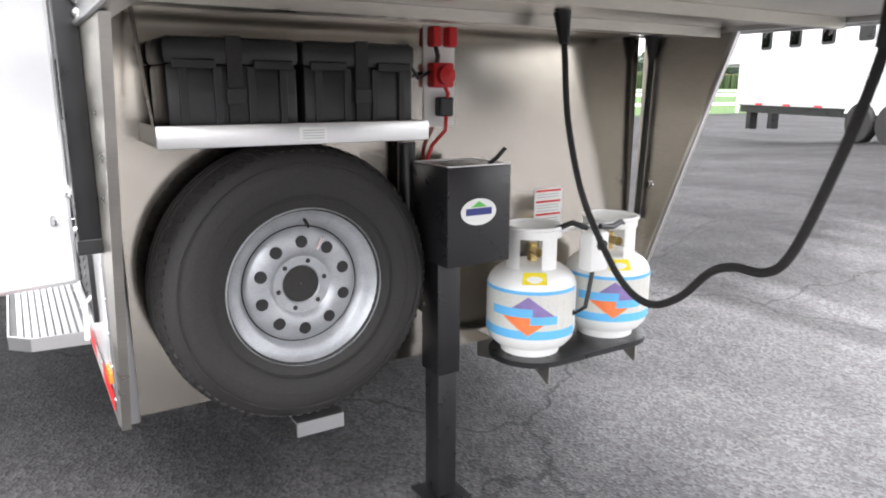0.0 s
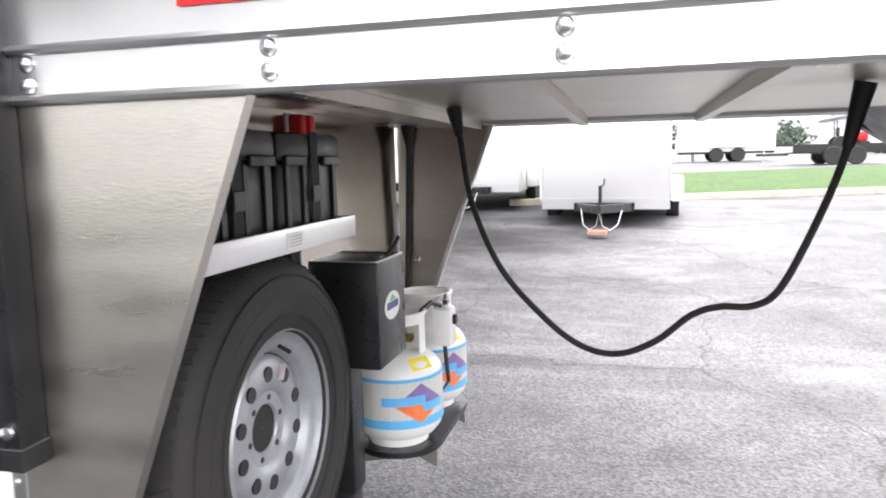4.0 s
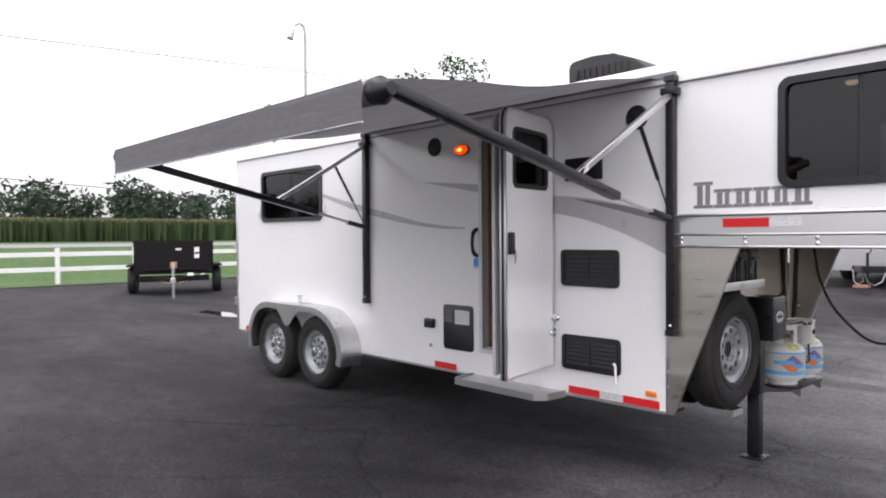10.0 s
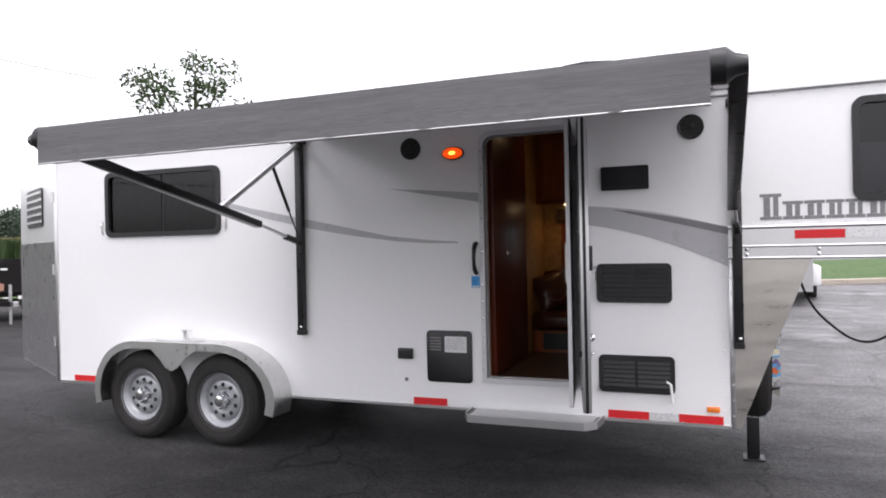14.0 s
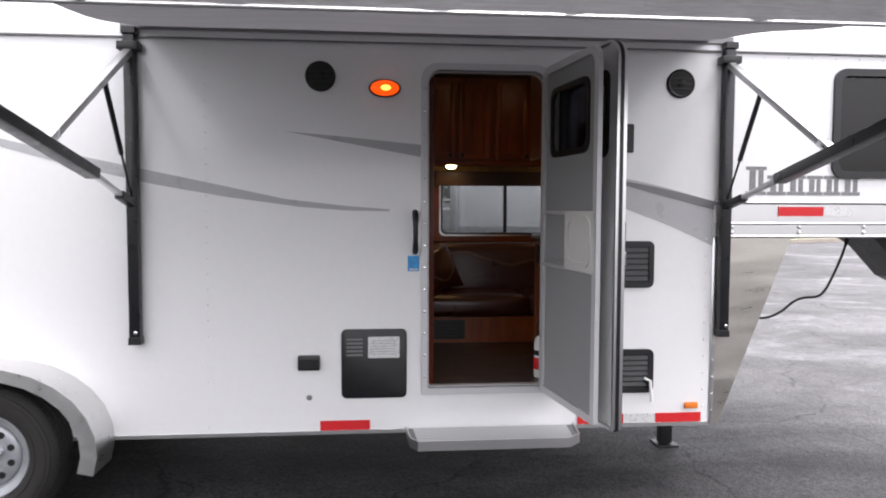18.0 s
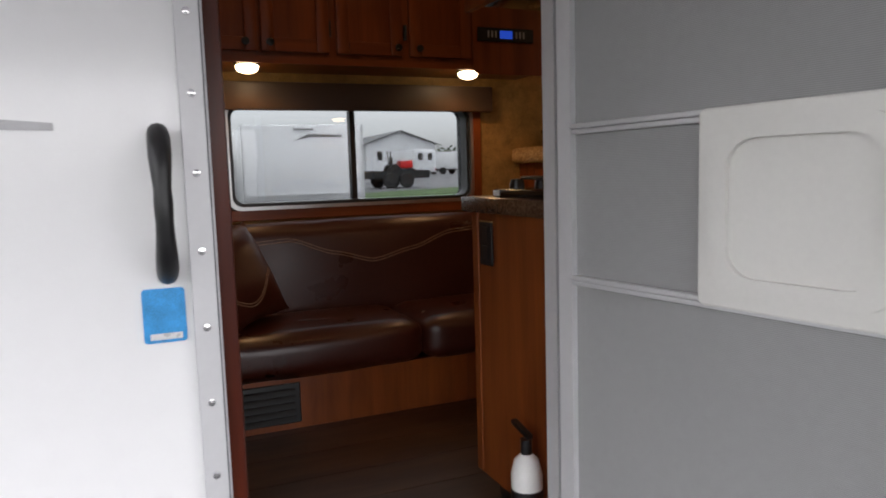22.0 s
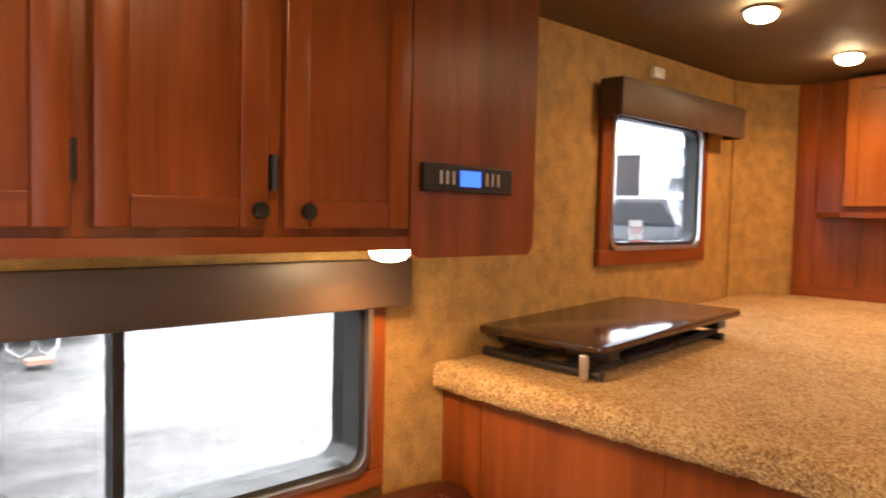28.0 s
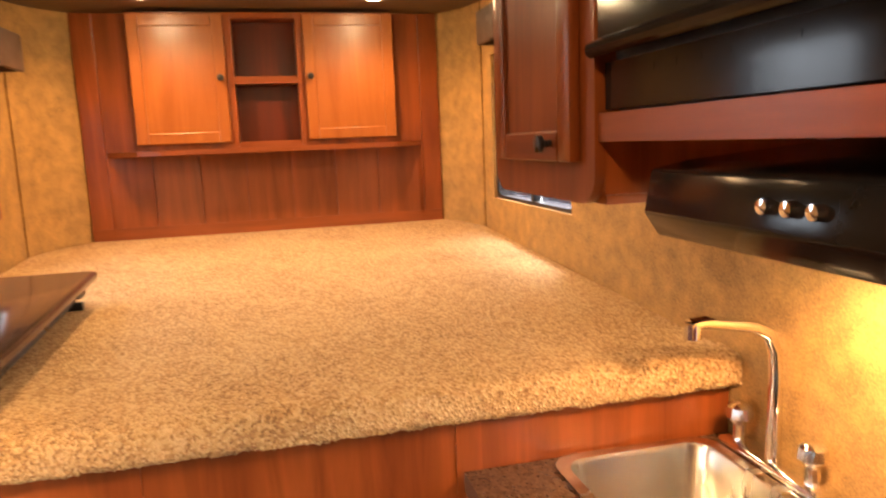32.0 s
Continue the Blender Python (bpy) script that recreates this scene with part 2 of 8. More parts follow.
def asphalt():
    """Worn wet asphalt: stone grain, broad damp patches, glossy wet streaks and cracks, with sky sheen put into its
    colour.
    """
    m, nt, p = nodes_of("wet_asphalt")
    tc = nt.nodes.new("ShaderNodeTexCoord")

    def noise_of(scale, detail, stretch=None, distort=0.0, rough=0.55):
        n = nt.nodes.new("ShaderNodeTexNoise")
        n.inputs["Scale"].default_value = scale
        n.inputs["Detail"].default_value = detail
        n.inputs["Distortion"].default_value = distort
        n.inputs["Roughness"].default_value = rough
        src = tc.outputs["Object"]
        if stretch:
            mp = nt.nodes.new("ShaderNodeMapping")
            mp.inputs["Scale"].default_value = stretch
            nt.links.new(src, mp.inputs[0])
            src = mp.outputs[0]
        nt.links.new(src, n.inputs["Vector"])
        return n.outputs[0]

    def span(value, a, b, lo, hi):
        r = nt.nodes.new("ShaderNodeMapRange")
        for key, v in (("From Min", a), ("From Max", b), ("To Min", lo), ("To Max", hi)):
            r.inputs[key].default_value = v
        nt.links.new(value, r.inputs["Value"])
        return r.outputs[0]

    def times(a, b):
        t = nt.nodes.new("ShaderNodeMath")
        t.operation = "MULTIPLY"
        nt.links.new(a, t.inputs[0])
        nt.links.new(b, t.inputs[1])
        return t.outputs[0]

    vor = nt.nodes.new("ShaderNodeTexVoronoi")
    vor.inputs["Scale"].default_value = 75
    nt.links.new(tc.outputs["Object"], vor.inputs["Vector"])
    stone = nt.nodes.new("ShaderNodeSeparateColor")
    nt.links.new(vor.outputs["Color"], stone.inputs[0])
    grain = span(stone.outputs[0], 0.0, 1.0, 0.55, 1.55)
    fine = span(noise_of(160, 4), 0.3, 0.7, 0.75, 1.25)
    damp = noise_of(0.45, 7, (0.55, 1.4, 1), 0.7, 0.62)
    patch = span(damp, 0.36, 0.64, 0.62, 1.35)
    blot = span(noise_of(3.2, 5), 0.3, 0.7, 0.8, 1.2)
    cr = nt.nodes.new("ShaderNodeTexVoronoi")
    cr.feature = "DISTANCE_TO_EDGE"
    cr.inputs["Scale"].default_value = 0.42
    warp = nt.nodes.new("ShaderNodeTexNoise")
    warp.inputs["Scale"].default_value = 2.2
    warp.inputs["Detail"].default_value = 5
    nt.links.new(tc.outputs["Object"], warp.inputs["Vector"])
    wmix = nt.nodes.new("ShaderNodeVectorMath")
    wmix.operation = "MULTIPLY_ADD"
    wmix.inputs[1].default_value = (0.55, 0.55, 0)
    nt.links.new(warp.outputs["Color"], wmix.inputs[0])
    nt.links.new(tc.outputs["Object"], wmix.inputs[2])
    nt.links.new(wmix.outputs[0], cr.inputs["Vector"])
    crack = span(cr.outputs["Distance"], 0.0, 0.006, 0.35, 1.0)
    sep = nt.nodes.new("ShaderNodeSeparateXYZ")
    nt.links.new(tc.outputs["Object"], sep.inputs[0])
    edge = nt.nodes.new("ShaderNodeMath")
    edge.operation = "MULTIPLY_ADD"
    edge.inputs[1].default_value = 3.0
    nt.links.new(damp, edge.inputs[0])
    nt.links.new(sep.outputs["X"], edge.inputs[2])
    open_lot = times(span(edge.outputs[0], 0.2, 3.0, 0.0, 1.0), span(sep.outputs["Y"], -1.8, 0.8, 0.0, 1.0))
    # Sky sheen put into the colour: lighter beyond the nose, darker beside the trailer.
    lot_sheen = span(open_lot, 0.0, 1.0, 0.58, 2.3)
    crack = times(crack, lot_sheen)
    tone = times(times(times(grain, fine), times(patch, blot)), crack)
    sc = nt.nodes.new("ShaderNodeVectorMath")
    sc.operation = "SCALE"
    sc.inputs[0].default_value = (0.050, 0.049, 0.050)
    nt.links.new(tone, sc.inputs["Scale"])
    nt.links.new(sc.outputs[0], p.inputs["Base Color"])
    streak = span(noise_of(0.5, 6, (0.9, 1.7, 1), 1.1, 0.6), 0.55, 0.70, 0.0, 1.0)
    wet = times(streak, span(open_lot, 0.0, 1.0, 0.15, 1.0))
    nt.links.new(times(span(wet, 0.0, 1.0, 1.0, 0.45), span(open_lot, 0.0, 1.0, 0.78, 0.55)), p.inputs["Roughness"])
    nt.links.new(times(span(wet, 0.0, 1.0, 1.0, 1.5), span(open_lot, 0.0, 1.0, 0.16, 0.36)), p.inputs["Specular IOR Level"])
    b = nt.nodes.new("ShaderNodeBump")
    nt.links.new(span(wet, 0.0, 1.0, 0.55, 0.06), b.inputs["Strength"])
    b.inputs["Distance"].default_value = 0.007
    nt.links.new(vor.outputs["Distance"], b.inputs["Height"])
    nt.links.new(b.outputs[0], p.inputs["Normal"])
    return m


M_WHITE = paint("white_skin", (0.80, 0.80, 0.80), 0.2, 0.0, 1.6, 0.02, 0.5, 2.4, coat=0.4, rough_vary=0.04)
M_ALU = paint("mill_aluminium", (0.56, 0.535, 0.49), 0.34, 1.0, 2.0, 0.08, 0.08, 60, stretch=(1, 1, 6))
M_SHEET = paint("polished_aluminium_sheet", (0.47, 0.435, 0.385), 0.15, 1.0, 1.5, 0.06, 0.08, 3.0, rough_vary=0.05)
M_TRIM = paint("bright_aluminium", (0.70, 0.70, 0.70), 0.32, 1.0, 5, 0.02, rough_vary=0.02)
M_TREAD = paint("tread_plate", (0.66, 0.66, 0.65), 0.34, 1.0, 20, 0.08, 0.25, 120)
M_BLACK = paint("black_plastic", (0.009, 0.009, 0.010), 0.38, 0.0, 20, 0.2, 0.1, 300)
M_BLACKM = paint("black_powder_coat", (0.011, 0.011, 0.012), 0.33, 0.0, 16, 0.2, 0.06, 400)
M_RUBBER = paint("tyre_rubber", (0.017, 0.0157, 0.0148), 0.72, 0.0, 9, 0.4, 0.3, 120)
M_RIM = paint("silver_rim", (0.35, 0.36, 0.375), 0.38, 0.45, 22, 0.22, 0.05, 60, rough_vary=0.1)
M_CHROME = paint("chrome", (0.85, 0.85, 0.86), 0.1, 1.0, 10, 0.03)
M_GREY = paint("silver_decal", (0.42, 0.42, 0.43), 0.32, 0.0, 6, 0.05, coat=0.3)
M_DGREY = paint("charcoal_decal", (0.17, 0.165, 0.17), 0.32, 0.0, 6, 0.06, coat=0.3)
M_LETTER = paint("lettering_grey", (0.2, 0.2, 0.205), 0.35, 0.0, 30, 0.3)
M_RED = paint("red_reflective_tape", (0.60, 0.010, 0.013), 0.5, 0.0, 80, 0.1)
M_SILTAPE = paint("silver_reflective_tape", (0.66, 0.66, 0.66), 0.3, 0.2, 80, 0.05)
M_ORANGE = paint("orange_marker", (0.8, 0.2, 0.02), 0.3, 0.0, 40, 0.05, coat=0.4)
M_BLUE = paint("blue_sticker", (0.03, 0.28, 0.62), 0.35, 0.0, 30, 0.35)
M_FABRIC = paint("awning_fabric", (0.27, 0.265, 0.27), 0.7, 0.0, 3, 0.3, 0.2, 500, stretch=(0.12, 5, 5))
M_SCREEN = paint("insect_screen", (0.30, 0.30, 0.30), 0.75, 0.0, 4, 0.05, 0.4, 900)
sn = M_SCREEN.node_tree
sw, sr, sm = sn.nodes.new("ShaderNodeTexWave"), sn.nodes.new("ShaderNodeMapRange"), sn.nodes.new("ShaderNodeVectorMath")
sw.bands_direction = "Z"
sw.inputs["Scale"].default_value = 112
sr.inputs["To Min"].default_value, sr.inputs["To Max"].default_value = 0.82, 1.12
sm.operation = "SCALE"
sn.links.new(sn.nodes.new("ShaderNodeTexCoord").outputs["Object"], sw.inputs["Vector"])
sn.links.new(sw.outputs["Fac"], sr.inputs["Value"])
sp = sn.nodes["Principled BSDF"].inputs["Base Color"]
sn.links.new(sp.links[0].from_socket, sm.inputs[0])
sn.links.new(sr.outputs[0], sm.inputs["Scale"])
sn.links.new(sm.outputs[0], sp)
M_SLIDER = paint("slider_panel", (0.66, 0.65, 0.62), 0.5, 0.0, 8, 0.03)
M_CHERRY = wood("cherry_wood", (0.13, 0.029, 0.007), (0.29, 0.076, 0.018), (16, 16, 1.3))
M_CHERRYX = wood("cherry_wood_cross", (0.13, 0.029, 0.007), (0.29, 0.076, 0.018), (1.3, 1.3, 16))
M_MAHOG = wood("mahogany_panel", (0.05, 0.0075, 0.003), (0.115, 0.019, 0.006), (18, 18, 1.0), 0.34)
M_PAPER = paint("tan_wallpaper", (0.37, 0.218, 0.072), 0.7, 0.0, 20, 0.5, 0.15, 60)
M_CARPET = speckle("beige_carpet", [(0.20, 0.115, 0.048), (0.37, 0.225, 0.098), (0.52, 0.345, 0.16), (0.62, 0.45, 0.24)], 190, 0.95, 0.8, 5.0)
M_LAMIN = speckle("brown_laminate", [(0.045, 0.022, 0.013), (0.075, 0.039, 0.023), (0.115, 0.066, 0.04)], 190, 0.24, 0.0, 6)
M_LEATHER = paint("brown_leather", (0.046, 0.0098, 0.0048), 0.34, 0.0, 5, 0.22, 0.1, 220)
M_STITCH = paint("tan_stitching", (0.34, 0.22, 0.15), 0.7)
M_CEIL = paint("brown_ceiling_lining", (0.13, 0.085, 0.045), 0.7, 0.0, 5, 0.15, 0.1, 60)
M_FLOOR = wood("dark_plank_floor", (0.03, 0.016, 0.01), (0.09, 0.045, 0.025), (3, 20, 20), 0.35)
M_VALANCE = paint("brown_valance", (0.075, 0.046, 0.032), 0.5, 0.0, 12, 0.12, 0.15, 300)
M_GLASS = window_glass("tinted_glass", (0.20, 0.195, 0.21))
M_CLEAR = window_glass("light_tinted_glass", (0.43, 0.445, 0.45))
M_TINT = window_glass("tinted_bed_glass", (0.50, 0.53, 0.56))
M_LAMP = glow("warm_lamp", (1.0, 0.75, 0.42), 8)
M_AMBER = glow("amber_lamp", (1.0, 0.085, 0.002), 1.1)
M_BULB = glow("amber_bulb", (1.0, 0.5, 0.06), 4)
M_DISPLAY = glow("blue_display", (0.03, 0.13, 1.0), 0.2)
M_PROPANE = paint("white_cylinder_paint", (0.78, 0.78, 0.76), 0.35, 0.0, 10, 0.04, coat=0.3)
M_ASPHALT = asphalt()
M_GRASS = speckle("grass", [(0.022, 0.046, 0.010), (0.037, 0.078, 0.015), (0.048, 0.10, 0.02), (0.066, 0.118, 0.032)], 14, 0.9, 0.6, 0.7)
M_KERB = paint("concrete_kerb", (0.42, 0.37, 0.31), 0.85, 0.0, 6, 0.2, 0.3, 60)
M_LTCHERRY = wood("light_cherry_wood", (0.24, 0.07, 0.013), (0.36, 0.122, 0.026), (14, 14, 1.3))
M_BRASS = paint("worn_brass", (0.55, 0.42, 0.18), 0.35, 1.0, 20, 0.15)
for m_ in (M_CHERRY, M_CHERRYX, M_MAHOG, M_LTCHERRY):
    m_.node_tree.nodes["Principled BSDF"].inputs["Specular IOR Level"].default_value = 0.3
M_SEAL = paint("grey_rubber", (0.16, 0.16, 0.165), 0.6, 0.0, 10, 0.08)
M_JAMB = paint("satin_aluminium", (0.58, 0.58, 0.59), 0.42, 0.25, 6, 0.03, rough_vary=0.03)
M_ENAMEL = paint("gloss_black_enamel", (0.008, 0.008, 0.009), 0.12, 0, 6, 0.1, rough_vary=0.02)
M_ENAMEL.node_tree.nodes["Principled BSDF"].inputs["Specular IOR Level"].default_value = 0.22
M_FENCE = paint("white_vinyl", (0.75, 0.75, 0.74), 0.4, 0.0, 3, 0.04)


def thin_cloth(name, color, through):
    """Awning vinyl: some of the daylight comes through it."""
    m, nt, p = nodes_of(name)
    out = nt.nodes["Material Output"]
    tr = nt.nodes.new("ShaderNodeBsdfTranslucent")
    tr.inputs[0].default_value = (*color, 1)
    tc = nt.nodes.new("ShaderNodeTexCoord")
    mp = nt.nodes.new("ShaderNodeMapping")
    mp.inputs["Scale"].default_value = (0.2, 5, 5)
    n = nt.nodes.new("ShaderNodeTexNoise")
    n.inputs["Scale"].default_value = 2.5
    n.inputs["Detail"].default_value = 6
    nt.links.new(tc.outputs["Object"], mp.inputs[0])
    nt.links.new(mp.outputs[0], n.inputs["Vector"])
    r = nt.nodes.new("ShaderNodeMapRange")
    r.inputs["To Min"].default_value = 0.75
    r.inputs["To Max"].default_value = 1.25
    nt.links.new(n.outputs[0], r.inputs["Value"])
    sc = nt.nodes.new("ShaderNodeVectorMath")
    sc.operation = "SCALE"
    sc.inputs[0].default_value = color
    nt.links.new(r.outputs[0], sc.inputs["Scale"])
    nt.links.new(sc.outputs[0], p.inputs["Base Color"])
    p.inputs["Roughness"].default_value = 0.7
    mx = nt.nodes.new("ShaderNodeMixShader")
    mx.inputs[0].default_value = through
    nt.links.new(p.outputs[0], mx.inputs[1])
    nt.links.new(tr.outputs[0], mx.inputs[2])
    nt.links.new(mx.outputs[0], out.inputs[0])
    return m


M_CANOPY = thin_cloth("thin_awning_vinyl", (0.25, 0.245, 0.25), 0.15)
M_STICKER = thin_cloth("sticker_film", (0.8, 0.78, 0.76), 0.5)


# ---- mesh helpers ----
def bm_boxes(*boxes, bevel=0.0, seg=2):
    bm = bmesh.new()
    for x0, y0, z0, x1, y1, z1 in boxes:
        m = Matrix.Translation(((x0 + x1) / 2, (y0 + y1) / 2, (z0 + z1) / 2)) @ Matrix.Diagonal((abs(x1 - x0), abs(y1 - y0), abs(z1 - z0), 1))
        bmesh.ops.create_cube(bm, size=1, matrix=m)
    if bevel:
        bmesh.ops.bevel(bm, geom=bm.edges[:], offset=bevel, segments=seg, affect="EDGES", profile=0.5)
    return bm


def bm_prism(poly, axis, a, b, bevel=0.0):
    """A flat outline pushed from a to b along an axis. The outline is (y,z), (x,z) or (x,y)."""
    bm = bmesh.new()
    put = {"x": lambda p, v: (v, p[0], p[1]), "y": lambda p, v: (p[0], v, p[1]), "z": lambda p, v: (p[0], p[1], v)}[axis]
    lo = [bm.verts.new(put(p, a)) for p in poly]
    hi = [bm.verts.new(put(p, b)) for p in poly]
    bm.faces.new(lo)
    bm.faces.new(list(reversed(hi)))
    n = len(poly)
    for i in range(n):
        bm.faces.new((lo[i], hi[i], hi[(i + 1) % n], lo[(i + 1) % n]))
    bmesh.ops.recalc_face_normals(bm, faces=bm.faces[:])
    if bevel:
        es = [e for e in bm.edges if e.calc_face_angle(0) > 0.5]
        bmesh.ops.bevel(bm, geom=es, offset=bevel, segments=2, affect="EDGES", profile=0.5)
    return bm


def rrect(x0, z0, x1, z1, r, n=5):
    out = []
    for cx, cz, a0 in ((x1 - r, z1 - r, 0), (x0 + r, z1 - r, 90), (x0 + r, z0 + r, 180), (x1 - r, z0 + r, 270)):
        for i in range(n + 1):
            a = radians(a0 + 90 * i / n)
            out.append((cx + r * math.cos(a), cz + r * math.sin(a)))
    return out


def bm_ring(outer, inner, axis, a, b):
    """A frame between two outlines with the same number of points."""
    bm = bmesh.new()
    put = {"x": lambda p, v: (v, p[0], p[1]), "y": lambda p, v: (p[0], v, p[1]), "z": lambda p, v: (p[0], p[1], v)}[axis]
    rows = [[bm.verts.new(put(p, v)) for p in poly] for poly, v in ((outer, a), (outer, b), (inner, b), (inner, a))]
    n = len(outer)
    for k in range(4):
        r, s = rows[k], rows[(k + 1) % 4]
        for i in range(n):
            bm.faces.new((r[i], r[(i + 1) % n], s[(i + 1) % n], s[i]))
    bmesh.ops.recalc_face_normals(bm, faces=bm.faces[:])
    return bm


def bm_tube(pts, r, n=10, bm=None, caps=True):
    """A round bar along a line of points. r is one radius or one for each point."""
    bm = bm or bmesh.new()
    pts = [Vector(p) for p in pts]
    rings, up = [], None
    for i, p in enumerate(pts):
        d = (pts[min(i + 1, len(pts) - 1)] - pts[max(i - 1, 0)]).normalized()
        if up is None:
            up = Vector((0, 0, 1)) if abs(d.z) < 0.9 else Vector((1, 0, 0))
        side = d.cross(up).normalized()
        up = side.cross(d).normalized()
        rr = r[i] if isinstance(r, (list, tuple)) else r
        rings.append([bm.verts.new(p + rr * (math.cos(2 * math.pi * k / n) * side + math.sin(2 * math.pi * k / n) * up)) for k in range(n)])
    for a, b in zip(rings, rings[1:]):
        for k in range(n):
            bm.faces.new((a[k], a[(k + 1) % n], b[(k + 1) % n], b[k]))
    if caps:
        bm.faces.new(rings[0])
        bm.faces.new(list(reversed(rings[-1])))
    bmesh.ops.recalc_face_normals(bm, faces=bm.faces[:])
    return bm


def bm_bar(p, q, w, h, up=(0, 0, 1)):
    """A square bar from p to q."""
    p, q = Vector(p), Vector(q)
    d = (q - p).normalized()
    s = d.cross(Vector(up)).normalized()
    u = s.cross(d)
    bm = bmesh.new()
    ends = [[bm.verts.new(c + a * w / 2 * s + b * h / 2 * u) for a, b in ((-1, -1), (1, -1), (1, 1), (-1, 1))] for c in (p, q)]
    for k in range(4):
        bm.faces.new((ends[0][k], ends[0][(k + 1) % 4], ends[1][(k + 1) % 4], ends[1][k]))
    bm.faces.new(ends[0])
    bm.faces.new(list(reversed(ends[1])))
    bmesh.ops.recalc_face_normals(bm, faces=bm.faces[:])
    bmesh.ops.bevel(bm, geom=bm.edges[:], offset=min(w, h) * 0.12, segments=2, affect="EDGES", profile=0.5)
    return bm


def bm_lathe(profile, n=32, m=None, close=False):
    """A turned shape round z from (radius, height) points, then moved by m."""
    bm = bmesh.new()
    rings = []
    for r, z in profile:
        rings.append([bm.verts.new((r * math.cos(2 * math.pi * k / n), r * math.sin(2 * math.pi * k / n), z)) for k in range(n)])
    pairs = list(zip(rings, rings[1:])) + ([(rings[-1], rings[0])] if close else [])
    for a, b in pairs:
        for k in range(n):
            bm.faces.new((a[k], a[(k + 1) % n], b[(k + 1) % n], b[k]))
    if not close:
        bm.faces.new(rings[0])
        bm.faces.new(list(reversed(rings[-1])))
    bmesh.ops.recalc_face_normals(bm, faces=bm.faces[:])
    if m is not None:
        bm.transform(m)
    return bm


def bm_wall(axis, a, b, u0, u1, v0, v1, holes):
    """A slab of wall from a to b along its axis, with openings (u0, v0, u1, v1) right through it."""
    us = sorted({u0, u1, *[h[0] for h in holes], *[h[2] for h in holes]})
    vs = sorted({v0, v1, *[h[1] for h in holes], *[h[3] for h in holes]})
    put = {"x": lambda u, v, w: (w, u, v), "y": lambda u, v, w: (u, w, v), "z": lambda u, v, w: (u, v, w)}[axis]
    bm, made = bmesh.new(), {}

    def vert(i, j, w):
        if (i, j, w) not in made:
            made[i, j, w] = bm.verts.new(put(us[i], vs[j], w))
        return made[i, j, w]

    def solid(i, j):
        if not (0 <= i < len(us) - 1 and 0 <= j < len(vs) - 1):
            return False
        cu, cv = (us[i] + us[i + 1]) / 2, (vs[j] + vs[j + 1]) / 2
        return not any(h[0] < cu < h[2] and h[1] < cv < h[3] for h in holes)

    for i in range(len(us) - 1):
        for j in range(len(vs) - 1):
            if not solid(i, j):
                continue
            for w in (a, b):
                bm.faces.new([vert(i, j, w), vert(i + 1, j, w), vert(i + 1, j + 1, w), vert(i, j + 1, w)])
            for di, dj, p, q in ((-1, 0, (i, j), (i, j + 1)), (1, 0, (i + 1, j), (i + 1, j + 1)), (0, -1, (i, j), (i + 1, j)), (0, 1, (i, j + 1), (i + 1, j + 1))):
                if not solid(i + di, j + dj):
                    bm.faces.new([vert(*p, a), vert(*q, a), vert(*q, b), vert(*p, b)])
    bmesh.ops.recalc_face_normals(bm, faces=bm.faces[:])
    return bm


def join(*bms):
    out = bms[0]
    for b in bms[1:]:
        me = bpy.data.meshes.new("tmp")
        b.to_mesh(me)
        b.free()
        out.from_mesh(me)
        bpy.data.meshes.remove(me)
    return out


def base_of(ob):
    """Where a thing or part stands in the world."""
    own = ob.matrix_parent_inverse @ ob.matrix_basis
    return base_of(ob.parent) @ own if ob.parent else ob.matrix_basis.copy()


def part(name, bm, material, parent=None, label="", smooth=False, bend=35):
    me = bpy.data.meshes.new(name)
    bm.to_mesh(me)
    bm.free()
    me.materials.append(material)
    if smooth:
        me.polygons.foreach_set("use_smooth", [True] * len(me.polygons))
        me.set_sharp_from_angle(angle=radians(bend))
    ob = new(name, me)
    if parent:
        ob.parent = parent
        ob.matrix_parent_inverse = base_of(parent).inverted()
    if label:
        ob["label"] = label
    return ob


def thing(name, label, category, group="", kind="", at=(0, 0, 0)):
    ob = new(name)
    ob.location = at
    ob.empty_display_size = 0.1
    return tagged(ob, label, category, group, kind)


def again(ob, name, parent, loc, rot=None):
    """One more piece on the same mesh."""
    o = new(name, ob.data)
    o.parent = parent
    o.location = loc
    if rot:
        o.rotation_euler = rot
    return o


# ---- ground ----
def ground_z(x, y):
    """The lot falls a little towards the nose and climbs beyond the far side."""
    s = min(1.0, max(0.0, (x + 3.4) / 3.6))
    z = -0.05 * s * s * (3 - 2 * s)
    w = min(1.0, max(0.0, (x + 10.0) / 9.0))
    w = w * w * (3 - 2 * w)
    for start, rate in ((2.5, 0.056), (13.0, -0.014), (20.0, -0.0255), (150.0, -0.011)):
        z += w * rate * max(0.0, y - start)
    for start, rate in ((27.0, 0.17), (34.0, -0.15), (48.0, 0.012)):
        z += rate * max(0.0, -x - start)
    return z


bm = bmesh.new()
gx = [-900, -300, -120, -60, -48, -40, -34, -30, -27, -20, -13, -10, -9, -8, -7, -6, -5, -4.6, -4.2, -3.8] + [-3.4 + 0.3 * i for i in range(13)] + [1, 3, 6, 12, 25, 60, 150, 400, 900]
gy = [-900, -300, -100, -40, -15, -6, -2, 2, 2.5, 3.5, 6, 9, 13, 20, 40, 80, 150, 300, 900]
grid = [[bm.verts.new((x, y, ground_z(x, y))) for y in gy] for x in gx]
